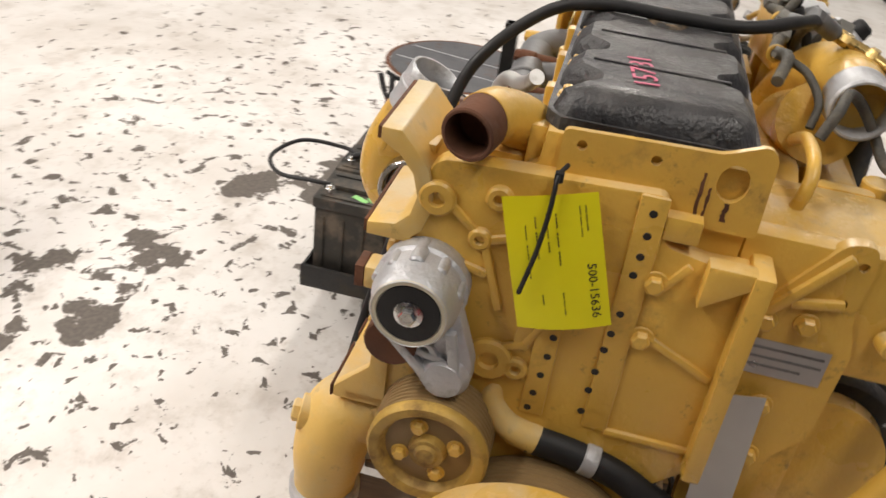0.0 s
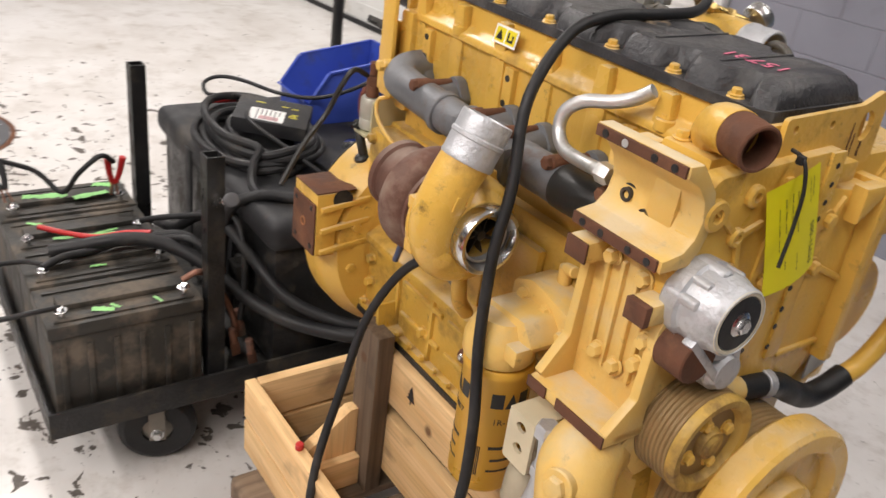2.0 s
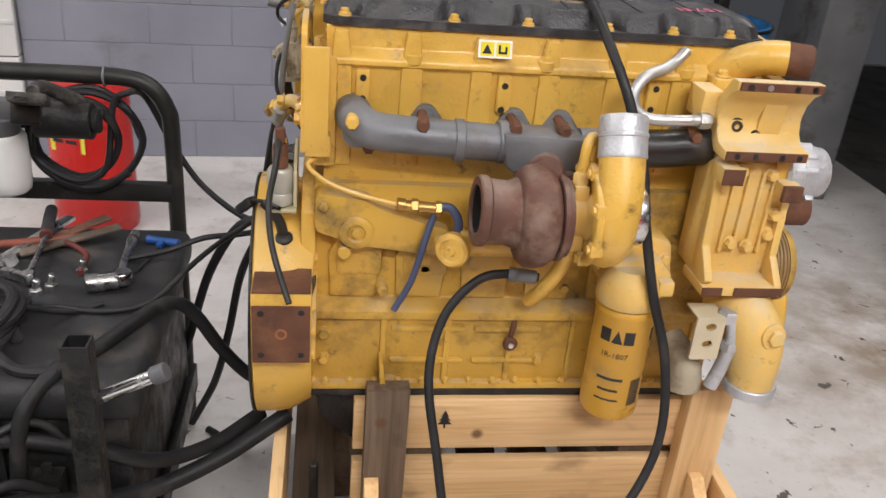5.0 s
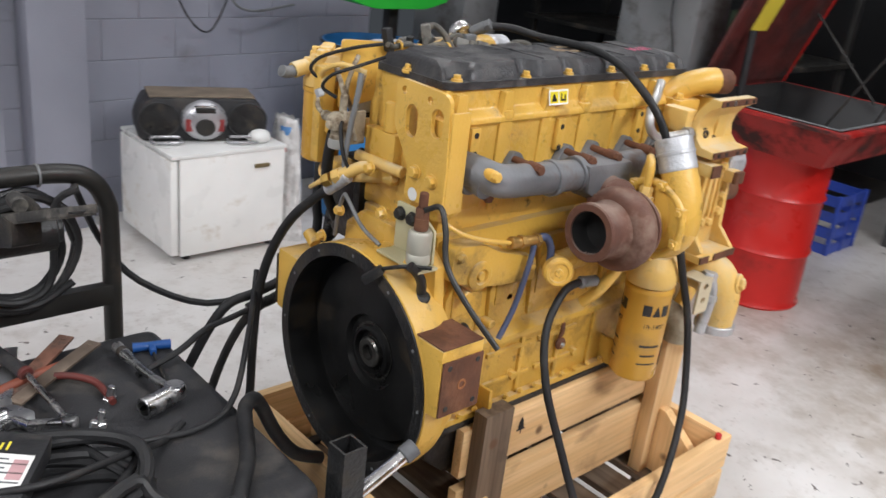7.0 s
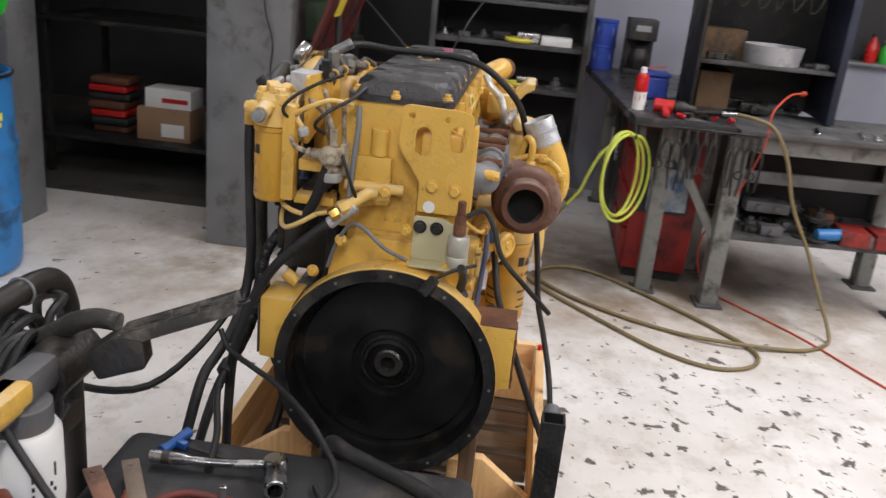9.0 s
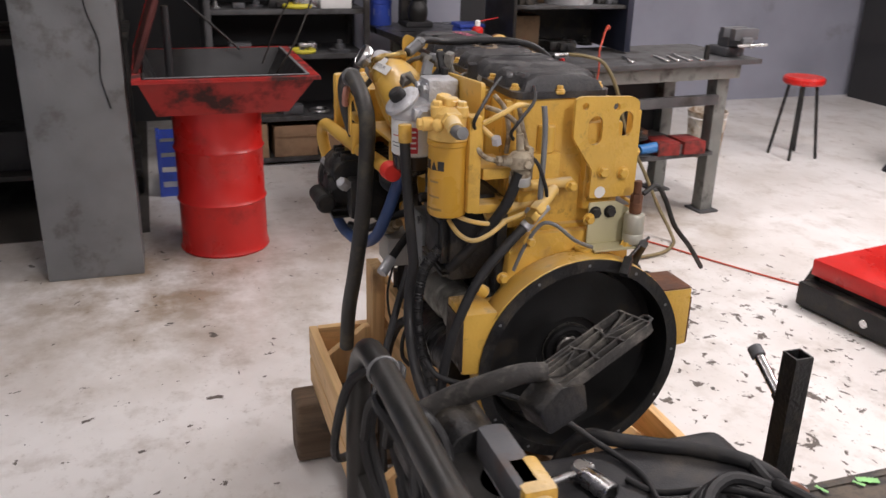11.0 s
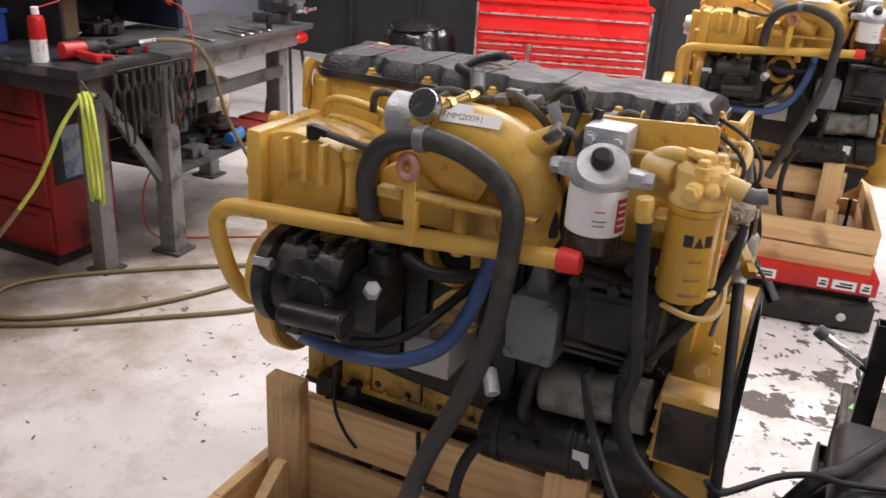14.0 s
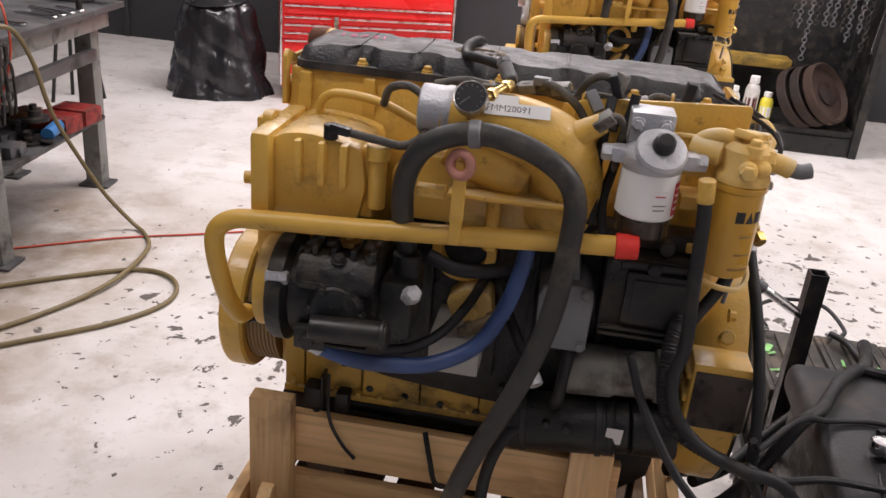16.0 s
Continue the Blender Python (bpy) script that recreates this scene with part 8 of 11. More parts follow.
part("shaft", M().cyl((-0.535, 0.345, Z + 0.03), (-0.522, 0.165, Z + 0.022), 0.007, seg=10), DULLCHROME, pw)
part("head", M().lathe([(0, 0), (0.014, 0), (0.016, 0.003), (0.016, 0.024), (0.014, 0.027), (0, 0.027)], (-0.521, 0.152, Z + 0.006), (0, 0, 1), 20).bar((-0.525, 0.153, Z + 0.018), (-0.585, 0.185, Z + 0.016), 0.02, 0.02, (0, 0, 1), 0.004).cyl((-0.58, 0.182, Z + 0.016), (-0.60, 0.225, Z + 0.014), 0.009), DULLCHROME, pw)
aw = thing("adjustable_wrench", (-0.6, 0.25, Z), "grey steel adjustable wrench", "wrench")
part("handle", M().bar((-0.52, 0.5, Z + 0.01), (-0.61, 0.25, Z + 0.01), 0.03, 0.012, (0, 0, 1), 0.004), STEEL, aw)
part("jaw", M().prism(rounded([(-0.585, 0.27), (-0.635, 0.265), (-0.66, 0.21), (-0.635, 0.175), (-0.625, 0.205), (-0.6, 0.215), (-0.57, 0.19), (-0.56, 0.225)], 0.008, 2), "z", Z + 0.002, Z + 0.02, 0.002), STEEL, aw)
part("screw", M().cyl((-0.63, 0.235, Z + 0.022), (-0.605, 0.24, Z + 0.022), 0.008), CHROME, aw)
hose("red_pry_handle", [(-0.486, 0.33, Z + 0.02), (-0.46, 0.305, Z + 0.024), (-0.428, 0.277, Z + 0.016), (-0.422, 0.235, Z + 0.012), (-0.422, 0.194, Z + 0.009)], 0.0075, DARKRED, None, "bent tool with grimy red handle on mat", "tool")
for x, y in ((-0.422, 0.212), (-0.495, 0.113), (-0.47, 0.14)):
    solo("bolt", M().hexbolt((x, y, Z), (0, 0, 1), 0.014, 0.012).cyl((x, y, Z + 0.012), (x + 0.006, y, Z + 0.035), 0.008, seg=10), STEEL, "loose zinc plated hex bolt", "bolt", "loose bolts")
cb = thing("control_box", (-0.68, 0.12, Z), "black electronic box with yellow writing and white label", "box")
CBM = pose(-0.725, -0.02, Z + 0.065, 6, 5, 58)
part("case", M().box(-0.11, 0.11, -0.085, 0.085, 0, 0.045, 0.006, CBM), PLASTIC, cb)
part("label", M().box(-0.065, 0.038, -0.075, 0.0, 0.0452, 0.0462, 0, CBM), PAPER, cb, "white printed label")
for i in range(6):
    part("label_print", M().box(0.020 - i * 0.013, 0.024 - i * 0.013, -0.070 if i % 2 else -0.04, -0.008, 0.0463, 0.0468, 0, CBM), GREYMETAL, cb)
part("label_stamp", M().box(-0.035, 0.022, -0.070, -0.048, 0.0463, 0.0468, 0, CBM), mat("faded_pink_print", (0.55, 0.33, 0.34), 0.6), cb, "faded pink print")
for x0, x1, y0 in ((0.05, 0.075, -0.03), (0.05, 0.07, -0.02), (0.055, 0.075, -0.01), (0.05, 0.07, 0.03), (0.02, 0.04, 0.035), (-0.06, -0.03, 0.04)):
    part("marking", M().box(x0, x1, y0, y0 + 0.004, 0.0452, 0.046, 0, CBM), YELPAPER, cb, "yellow paint pen mark")


# blue parts bin with hoses in it
bb = thing("parts_bin", (-0.95, 0.33, Z), "empty blue plastic stacking bin with a low open front", "bin")
BX0, BX1, BY0, BY1 = -1.065, -0.845, 0.16, 0.50
SIDE = [(BY1, Z + 0.002), (BY1, 0.895), (BY1 - 0.02, 0.90), (0.235, 0.862), (0.215, 0.852), (BY0, 0.765), (BY0, Z + 0.002)]
part("floor", M().box(BX0, BX1, BY0, BY1, Z, Z + 0.005, 0.001), BINBLUE, bb)
part("back", M().box(BX0 + 0.004, BX1 - 0.004, BY1 - 0.005, BY1, Z + 0.005, 0.895, 0.001), BINBLUE, bb)
part("front_lip", M().prism([(BY0, Z + 0.005), (BY0 + 0.005, Z + 0.005), (BY0 + 0.002, 0.762), (BY0 - 0.014, 0.775), (BY0 - 0.018, 0.770), (BY0 - 0.003, 0.757)], "x", BX0 + 0.004, BX1 - 0.004, 0.001), BINBLUE, bb)
for x0, x1 in ((BX0, BX0 + 0.005), (BX1 - 0.005, BX1)):
    part("side", M().prism(SIDE, "x", x0, x1, 0.001), BINBLUE, bb)
    out = -0.008 if x0 == BX0 else 0.008
    part("rim", M().bar(((x0 + x1) / 2 + out / 2, BY1, 0.899), ((x0 + x1) / 2 + out / 2, 0.228, 0.862), 0.014, 0.008, (0, 0, 1), 0.002).bar(((x0 + x1) / 2 + out / 2, 0.226, 0.860), ((x0 + x1) / 2 + out / 2, BY0, 0.768), 0.014, 0.008, (0, 0, 1), 0.002), BINBLUE, bb)
part("rim", M().box(BX0 - 0.006, BX1 + 0.006, BY1 - 0.004, BY1 + 0.010, 0.888, 0.903, 0.003), BINBLUE, bb)
part("label_slot", M().box(-0.99, -0.92, BY0 - 0.006, BY0 - 0.001, 0.705, 0.745, 0.002), BINBLUE, bb)

# ---- battery cart ----
DUSTWHEEL = mat("dusty_wheel_hub", (0.24, 0.215, 0.18), 0.7, 0.1, 0.2, 12, 0.2, 80)
bc = thing("battery_cart", (-0.6, -0.57, 0), "black steel battery trolley on small wheels, dirty", "cart")
part("platform", M().box(-1.2, -0.226, -0.786, 0.46, 0.205, 0.232, 0.004), BLACKPART, bc)
part("lip", M().box(-1.2, -0.226, -0.795, -0.787, 0.205, 0.27, 0.002), BLACKPART, bc)
part("lip", M().box(-0.225, -0.215, -0.795, 0.46, 0.200, 0.275, 0.002), BLACKPART, bc)
for x, y in ((-0.29, -0.52), (-1.08, -0.52), (-1.08, 0.3)):
    w = part("wheel", M().lathe([(0.04, -0.03), (0.085, -0.03), (0.1, -0.018), (0.104, 0), (0.1, 0.018), (0.085, 0.03), (0.04, 0.03), (0.04, -0.03)], (x, y, 0.104), (0.95, -0.3, 0.0), 28), RUBBER, bc)
    ax = Vector((0.95, -0.3, 0.0)).normalized()
    c0 = Vector((x, y, 0.104))
    part("rim", M().lathe([(0.012, -0.026), (0.035, -0.022), (0.050, -0.014), (0.062, -0.027), (0.068, -0.029), (0.068, 0.029), (0.062, 0.027), (0.050, 0.014), (0.035, 0.022), (0.012, 0.026)], c0, ax, 28), DUSTWHEEL, w, "dusty grey pressed wheel rim")
    part("hub", M().cyl(c0 - ax * 0.04, c0 + ax * 0.04, 0.019), DUSTWHEEL, w)
    for s in (-1, 1):
        q0 = c0 + ax * 0.043 * s
        part("fork_leg", M().bar(q0 + Vector((0, 0, -0.02)), q0 + Vector((0, 0, 0.1005)), 0.042, 0.006, ax, 0.001), DUSTWHEEL, w)
        part("axle_nut", M().hexbolt(q0 + ax * 0.003 * s, ax * s, 0.013, 0.012, 0.018), STEEL, w)
for x, y, t in ((-0.27, -0.37, 0.875), (-0.93, -0.36, 0.9)):
    pm = M()
    plate(pm, [(x - 0.022, y - 0.022), (x + 0.022, y - 0.022), (x + 0.022, y + 0.022), (x - 0.022, y + 0.022)], [[(x - 0.018, y - 0.018), (x + 0.018, y - 0.018), (x + 0.018, y + 0.018), (x - 0.018, y + 0.018)]], "z", 0.232, t)
    part("post", pm, BLACKPART, bc, "square black steel tube post")
part("stay", M().bar((-0.93, -0.36, 0.32), (-0.3, -0.36, 0.32), 0.03, 0.03), BLACKPART, bc)


def battery(x0, x1, y0, y1, top, marks):
    ob = thing("battery", ((x0 + x1) / 2, (y0 + y1) / 2, 0.232), "grimy black lead battery with green paint marks", "battery", "batteries on trolley")
    cx, cy = (x0 + x1) / 2, (y0 + y1) / 2
    part("case", M().box(x0 + 0.006, x1 - 0.006, y0 + 0.006, y1 - 0.006, 0.232, top - 0.03, 0.006), GREASE, ob)
    for i in range(6):
        yy = y0 + (y1 - y0) * (i + 0.5) / 6
        part("rib", M().box(x1 - 0.008, x1 - 0.001, yy - 0.007, yy + 0.007, 0.25, top - 0.06, 0.001), GREASE, ob)
    part("lid", M().box(x0, x1, y0, y1, top - 0.035, top, 0.006), GREASE, ob)
    part("vent_strip", M().box(cx - 0.028, cx + 0.028, y0 + 0.04, y1 - 0.04, top, top + 0.016, 0.005), GREASE, ob)
    for s in (y0 + 0.04, y1 - 0.04):
        part("terminal", M().cyl((x1 - 0.035, s, top), (x1 - 0.035, s, top + 0.022), 0.009).hexbolt((x1 - 0.035, s, top + 0.022), (0, 0, 1), 0.009, 0.008, 0.016), CHROME, ob, "bright steel terminal stud")
    for bx_ in (x0 + 0.03, x1 - 0.022):
        part("lid_rail", M().box(bx_ - 0.007, bx_ + 0.007, y0 + 0.02, y1 - 0.02, top, top + 0.005, 0.002), GREASE, ob)
    for mx, my, w, h, a in marks:
        g_ = random.Random(int(1000 * (x0 + mx + 3 * my) + 5000))
        n_ = 14
        edge = [(-w + 2 * w * i / n_, h * g_.uniform(0.35, 1.0)) for i in range(n_ + 1)] + [(w - 2 * w * i / n_, -h * g_.uniform(0.35, 1.0)) for i in range(n_ + 1)]
        lift = 0.0165 if abs(mx) < 0.032 else 0.0055
        part("paint_mark", M().prism(edge, "z", 0.0, 0.0008, 0, pose(cx + mx, cy + my, top + lift, 0, 0, a)), GREENP, ob, "pale green paint smear")
    return ob


battery(-0.43, -0.24, -0.775, -0.405, 0.50, [(0.06, -0.05, 0.026, 0.012, 70), (0.055, -0.02, 0.014, 0.007, 35), (0.062, 0.08, 0.016, 0.006, 20)])
battery(-0.625, -0.435, -0.775, -0.405, 0.505, [(0.05, -0.01, 0.02, 0.006, 85), (-0.045, 0.0, 0.016, 0.007, 60)])
battery(-0.82, -0.63, -0.775, -0.405, 0.50, [(0.06, 0.0, 0.08, 0.010, 84), (0.05, 0.06, 0.03, 0.007, 100), (-0.05, -0.1, 0.03, 0.008, 60)])
battery(-1.015, -0.825, -0.775, -0.405, 0.505, [(0.0, -0.05, 0.06, 0.022, 80), (0.03, 0.07, 0.05, 0.016, 100), (-0.03, 0.12, 0.03, 0.02, 70)])


def clip_clamp(at, way, colour, label):
    """A battery clip: two sprung handles over toothed jaws."""
    at, way = Vector(at), Vector(way).normalized()
    side = way.cross(Vector((0, 0, 1))).normalized() if abs(way.z) < 0.9 else Vector((0, 1, 0))
    ob = thing("battery_clamp", at, label, "clamp", "battery clamps")
    for s in (-1, 1):
        part("handle", M().tube([at + way * 0.035 + side * 0.004 * s, at + way * 0.07 + side * 0.014 * s, at + way * 0.12 + side * 0.022 * s], 0.009, 8, 4, radii=lambda f: 0.0075 + 0.003 * f), colour, ob)
        part("jaw", M().bar(at + side * 0.010 * s, at + way * 0.04 + side * 0.005 * s, 0.016, 0.005, side, 0.001), COPPER, ob)
    return ob


clip_clamp((-0.86, -0.46, 0.53), (0.12, 0.05, 1), REDPL, "red handled battery clamp standing on a terminal")
clip_clamp((-0.89, -0.74, 0.53), (-0.35, -0.25, 1), PLASTIC, "black handled battery clamp biting a terminal")
clip_clamp((-0.97, 0.0, 0.75), (-0.6, -0.75, -0.1), REDPL, "red handled battery clamp lying on cables")
hose("battery_cable", [(-0.47, -0.735, 0.535), (-0.5, -0.68, 0.54), (-0.52, -0.6, 0.535), (-0.54, -0.5, 0.54), (-0.5, -0.44, 0.55), (-0.42, -0.37, 0.57), (-0.36, -0.31, 0.5)], 0.010, RUBBER, None, "black battery jumper cable", "cable")
hose("battery_cable", [(-0.70, -0.70, 0.535), (-0.66, -0.64, 0.525), (-0.62, -0.57, 0.52), (-0.6, -0.5, 0.53), (-0.56, -0.44, 0.54)], 0.0075, REDPL, None, "red battery jumper cable", "cable")
hose("battery_cable", [(-0.84, -0.46, 0.64), (-0.82, -0.5, 0.67), (-0.83, -0.56, 0.62), (-0.88, -0.6, 0.545), (-0.93, -0.66, 0.60), (-0.93, -0.77, 0.65)], 0.0075, RUBBER, None, "black lead bridging two battery clamps", "cable")
hose("battery_cable", [(-0.28, -0.735, 0.53), (-0.27, -0.79, 0.535), (-0.29, -0.90, 0.525), (-0.38, -0.96, 0.53), (-0.48, -0.90, 0.55), (-0.52, -0.78, 0.535), (-0.50, -0.73, 0.53)], 0.0065, RUBBER, None, "thin black looping battery wire", "cable")
hose("battery_cable", [(-0.66, -0.44, 0.53), (-0.6, -0.39, 0.56), (-0.5, -0.32, 0.6), (-0.42, -0.27, 0.63), (-0.36, -0.26, 0.6), (-0.31, -0.27, 0.5), (-0.29, -0.29, 0.38)], 0.0085, RUBBER, None, "black battery lead running to cart", "cable")
hose("battery_cable", [(-0.56, -0.44, 0.53), (-0.5, -0.37, 0.55), (-0.42, -0.33, 0.52), (-0.36, -0.33, 0.42), (-0.37, -0.31, 0.3), (-0.33, -0.28, 0.245)], 0.011, RUBBER, None, "black battery lead dropping to the platform", "cable")
hose("battery_cable", [(-0.30, -0.44, 0.53), (-0.29, -0.40, 0.55), (-0.31, -0.35, 0.5), (-0.3, -0.31, 0.4), (-0.29, -0.3, 0.33)], 0.0085, COPPER, None, "brown cable with bare copper lug", "cable")
for k, (x, y, z) in enumerate(((-0.285, -0.315, 0.36), (-0.262, -0.275, 0.33), (-0.31, -0.29, 0.40))):
    lg = thing("cable_lug", (x, y, z), "reddish copper cable lug hanging between carts", "cable lug", "cable lugs")
    part("barrel", M().cyl((x, y, z), (x + 0.004, y + 0.006, z - 0.045), 0.011, seg=12), COPPER, lg)
    part("tongue", M().bar((x + 0.004, y + 0.006, z - 0.042), (x + 0.006, y + 0.012, z - 0.085), 0.024, 0.005, (1, 0, 0), 0.001), COPPER, lg)

# thick hoses between carts and engine
hose("suction_hose", [(-0.56, -0.7, 0.53), (-0.5, -0.5, 0.56), (-0.42, -0.38, 0.53), (-0.3, -0.28, 0.45), (-0.2, -0.2, 0.41), (-0.08, -0.12, 0.42), (0.0, -0.06, 0.44), (0.06, -0.02, 0.46)], 0.019, RUBBER, None, "thick black rubber hose sagging to engine", "hose", 12)
hose("suction_hose", [(0.03, 0.11, 0.44), (-0.04, 0.11, 0.48), (-0.10, 0.10, 0.56), (-0.15, 0.085, 0.655), (-0.185, 0.062, 0.70), (-0.225, 0.025, 0.708), (-0.262, -0.045, 0.707), (-0.305, -0.125, 0.707), (-0.37, -0.21, 0.70), (-0.415, -0.275, 0.64), (-0.44, -0.29, 0.45), (-0.5, -0.29, 0.25)], 0.0155, RUBBER, None, "thick black rubber hose over cart edge", "hose", 12)
hose("suction_hose", [(-1.0, -0.3, 0.35), (-0.8, -0.3, 0.42), (-0.6, -0.29, 0.55), (-0.45, -0.28, 0.6), (-0.3, -0.25, 0.55), (-0.2, -0.2, 0.48), (-0.1, -0.1, 0.44), (0.0, 0.0, 0.45)], 0.016, RUBBER, None, "black rubber hose with metal coupling", "hose", 12)
part("clevis_arm", M().bar((-0.29, -0.362, 0.735), (-0.235, -0.365, 0.762), 0.03, 0.012), BLACKPART, bc)
pin = part("draw_bar", M().cyl((-0.25, -0.364, 0.755), (-0.15, -0.373, 0.808), 0.012, seg=14), CHROME, bc, "bright steel draw bar")
part("socket", M().cyl((-0.152, -0.373, 0.807), (-0.128, -0.375, 0.82), 0.0165, seg=18), IRON, pin)

# fuel and wiring hoses from the intake side down to the cart
hose("signal_cable", [(-0.526, 0.032, 0.70), (-0.447, 0.041, 0.70), (-0.345, 0.024, 0.699), (-0.27, 0.04, 0.70), (-0.225, 0.07, 0.712), (-0.19, 0.105, 0.735), (-0.155, 0.15, 0.757), (-0.108, 0.214, 0.776), (-0.06, 0.285, 0.784), (-0.02, 0.345, 0.795), (0.0, 0.372, 0.83)], 0.0065, RUBBER, None, "thin black cable hanging from hoses down to mat", "cable")
hose("fuel_hose", [(.043, .157, 1.22), (.05, .18, 1.15), (.08, .22, 1.07), (.12, .25, 1.01), (.15, .27, .97)], 0.012, RUBBER, None, "short black fuel hose from sensor to controller", "hose")
fh = hose("fuel_hose", [(.037, .10, 1.135), (.025, .17, 1.08), (.01, .25, 1.0), (-.005, .305, .90), (-.015, .335, .79), (-.02, .345, .65), (-.022, .35, .5), (-.03, .36, .3), (-.05, .38, .1), (-.1, .42, .012), (-.2, .5, .011)], 0.011, RUBBER, None, "black rubber fuel hose hanging from brass fitting", "hose")
part("ferrule", M().cyl((.04, .09, 1.145), (.030, .145, 1.10), 0.0135), ALU, fh, "crimped steel ferrule")
fh = hose("fuel_hose", [(.176, .37, 1.303), (.168, .37, 1.225), (.158, .362, 1.09), (.15, .355, 0.99), (.16, .36, .93), (.15, .365, .87), (.115, .37, .82), (.065, .375, .785), (.0, .38, .765), (-.08, .385, .74), (-.16, .40, .60), (-.22, .44, .40), (-.28, .5, .2), (-.34, .54, .014)], 0.012, RUBBER, None, "black rubber fuel hose from canister head", "hose")
part("ferrule", M().cyl((.176, .37, 1.305), (.172, .37, 1.265), 0.0145), YEL, fh, "yellow hose nut")
wc = solo("wiring_conduit", M().tube([(.16, .29, 1.02), (.172, .325, .96), (.166, .34, .87), (.125, .342, .80), (.04, .347, .76), (-.02, .352, .745)], 0.0135, 12, 24, radii=lambda f: 0.0128 + 0.0012 * math.sin(f * 420)), RUBBER, "corrugated black wiring conduit at engine side", "conduit")
part("branch_cable", M().tube([(-.01, .351, .746), (-.08, .345, .735), (-.16, .32, .735), (-.24, .29, .715), (-.34, .27, .698)], 0.0075, 8, 6), RUBBER, wc)
part("branch_cable", M().tube([(-.01, .351, .746), (-.05, .37, .68), (-.085, .39, .58), (-.12, .43, .4), (-.17, .48, .2), (-.25, .53, .013)], 0.011, 8, 6), RUBBER, wc)
part("tape_wrap", M().cyl((.0, .35, .752), (-.03, .355, .738), 0.0165), RUBBER, wc)

# ---- north side: freezer, boombox, drum ----
BRASSY = mat("tarnished_badge", (0.20, 0.15, 0.07), 0.45, 0.4, 0.2, 20)
fz = thing("chest_freezer", (0.95, 2.48, 0), "white enamel compact freezer, dirty and scratched", "freezer")
ENAMEL = mat("bright_dirty_enamel", (0.86, 0.855, 0.83), 0.35, 0, 0.05, 5, 0.05, 60, dirt=(0.55, 0.48, 0.38), dirt_amt=0.22, dirt_scale=5)
part("cabinet", M().box(0.69, 1.24, 2.2, 2.75, 0.03, 0.51, 0.008), ENAMEL, fz)
part("door", M().box(0.645, 0.683, 2.2, 2.75, 0.04, 0.5, 0.01), ENAMEL, fz)
part("seal", M().box(0.683, 0.69, 2.215, 2.735, 0.05, 0.49, 0), RUBBER, fz)
part("handle", M().box(1.07, 1.15, 2.19, 2.2, 0.425, 0.445, 0.004), BRASSY, fz, "small brass-coloured handle")
part("top_panel", M().box(0.65, 1.245, 2.195, 2.755, 0.505, 0.525, 0.006), WHITEP, fz)
for x in (0.74, 1.19):
    for y in (2.25, 2.7):
        part("foot", M().cyl((x, y, 0), (x, y, 0.03), 0.02), RUBBER, fz)
SILVER = mat("silver_plastic", (0.48, 0.48, 0.5), 0.35, 0.6, 0.08, 10, 0.05, 80)
bx = thing("boombox", (0.9, 2.5, 0.525), "dark grey portable stereo with silver centre console", "stereo")
BM = pose(0.93, 2.48, 0.525, 0, 0, -18) @ Matrix.Diagonal((1.22, 1.22, 1.08, 1))
part("body", M().prism(rounded([(-0.24, 0), (0.24, 0), (0.25, 0.09), (0.21, 0.19), (-0.21, 0.19), (-0.25, 0.09)], 0.035, 4), "y", -0.09, 0.1, 0.015, BM), PLASTIC, bx)
part("dusty_top", M().box(-0.2, 0.2, -0.075, 0.09, 0.186, 0.198, 0.006, BM), mat("brown_dust", (0.17, 0.135, 0.10), 0.9, 0, 0.3, 12, 0.1, 60), bx, "dust covered top panel")
part("console", M().lathe([(0.088, 0), (0.086, 0.02), (0.075, 0.034), (0.045, 0.044), (0, 0.047)], (0, -0.088, 0.098), (0, -1, 0.05), 36, 0, BM), SILVER, bx, "round bulging silver console")
part("display", M().box(-0.038, 0.038, -0.137, -0.122, 0.138, 0.158, 0.004, BM), DARKSTEEL, bx)
part("chrome_bar", M().box(-0.042, 0.042, -0.136, -0.12, 0.162, 0.170, 0.003, BM), CHROME, bx)
part("dial", M().lathe([(0.038, 0), (0.036, 0.008), (0.02, 0.011), (0, 0.011)], (0, -0.131, 0.075), (0, -1, 0), 28, 0, BM), DARKSTEEL, bx, "dark round disc door")
for s in (-1, 1):
    part("red_trim", M().box(s * 0.058 - 0.014, s * 0.058 + 0.014, -0.129, -0.115, 0.055, 0.11, 0.005, BM), mat("dull_red_trim", (0.25, 0.03, 0.03), 0.4), bx, "dull red side trim")
    sp = part("speaker", M().lathe([(0.075, 0), (0.075, 0.008), (0.06, 0.012), (0.02, 0.002), (0, 0.006)], (s * 0.165, -0.09, 0.098), (0, -1, 0), 24, 0, BM), BLACKPART, bx)
    part("speaker_ring", M().torus((0, 0, 0), (0, 0, 1), 0.075, 0.005, 28, 8), PLASTIC, sp).matrix_basis = BM @ pose(s * 0.165, -0.098, 0.098, 90, 0, 0)
    part("handle_rail", put(M().tube([(s * 0.09, -0.1, 0.012), (s * 0.095, -0.145, 0.012), (s * 0.19, -0.145, 0.012), (s * 0.195, -0.1, 0.014), (s * 0.19, -0.12, 0.03), (s * 0.095, -0.12, 0.03)], 0.006, 8, 4).bm, BM), SILVER, bx)
rag = M().ball((1.14, 2.28, 0.555), 0.055, 0.05, 0.035).ball((1.12, 2.33, 0.55), 0.04, 0.05, 0.03)
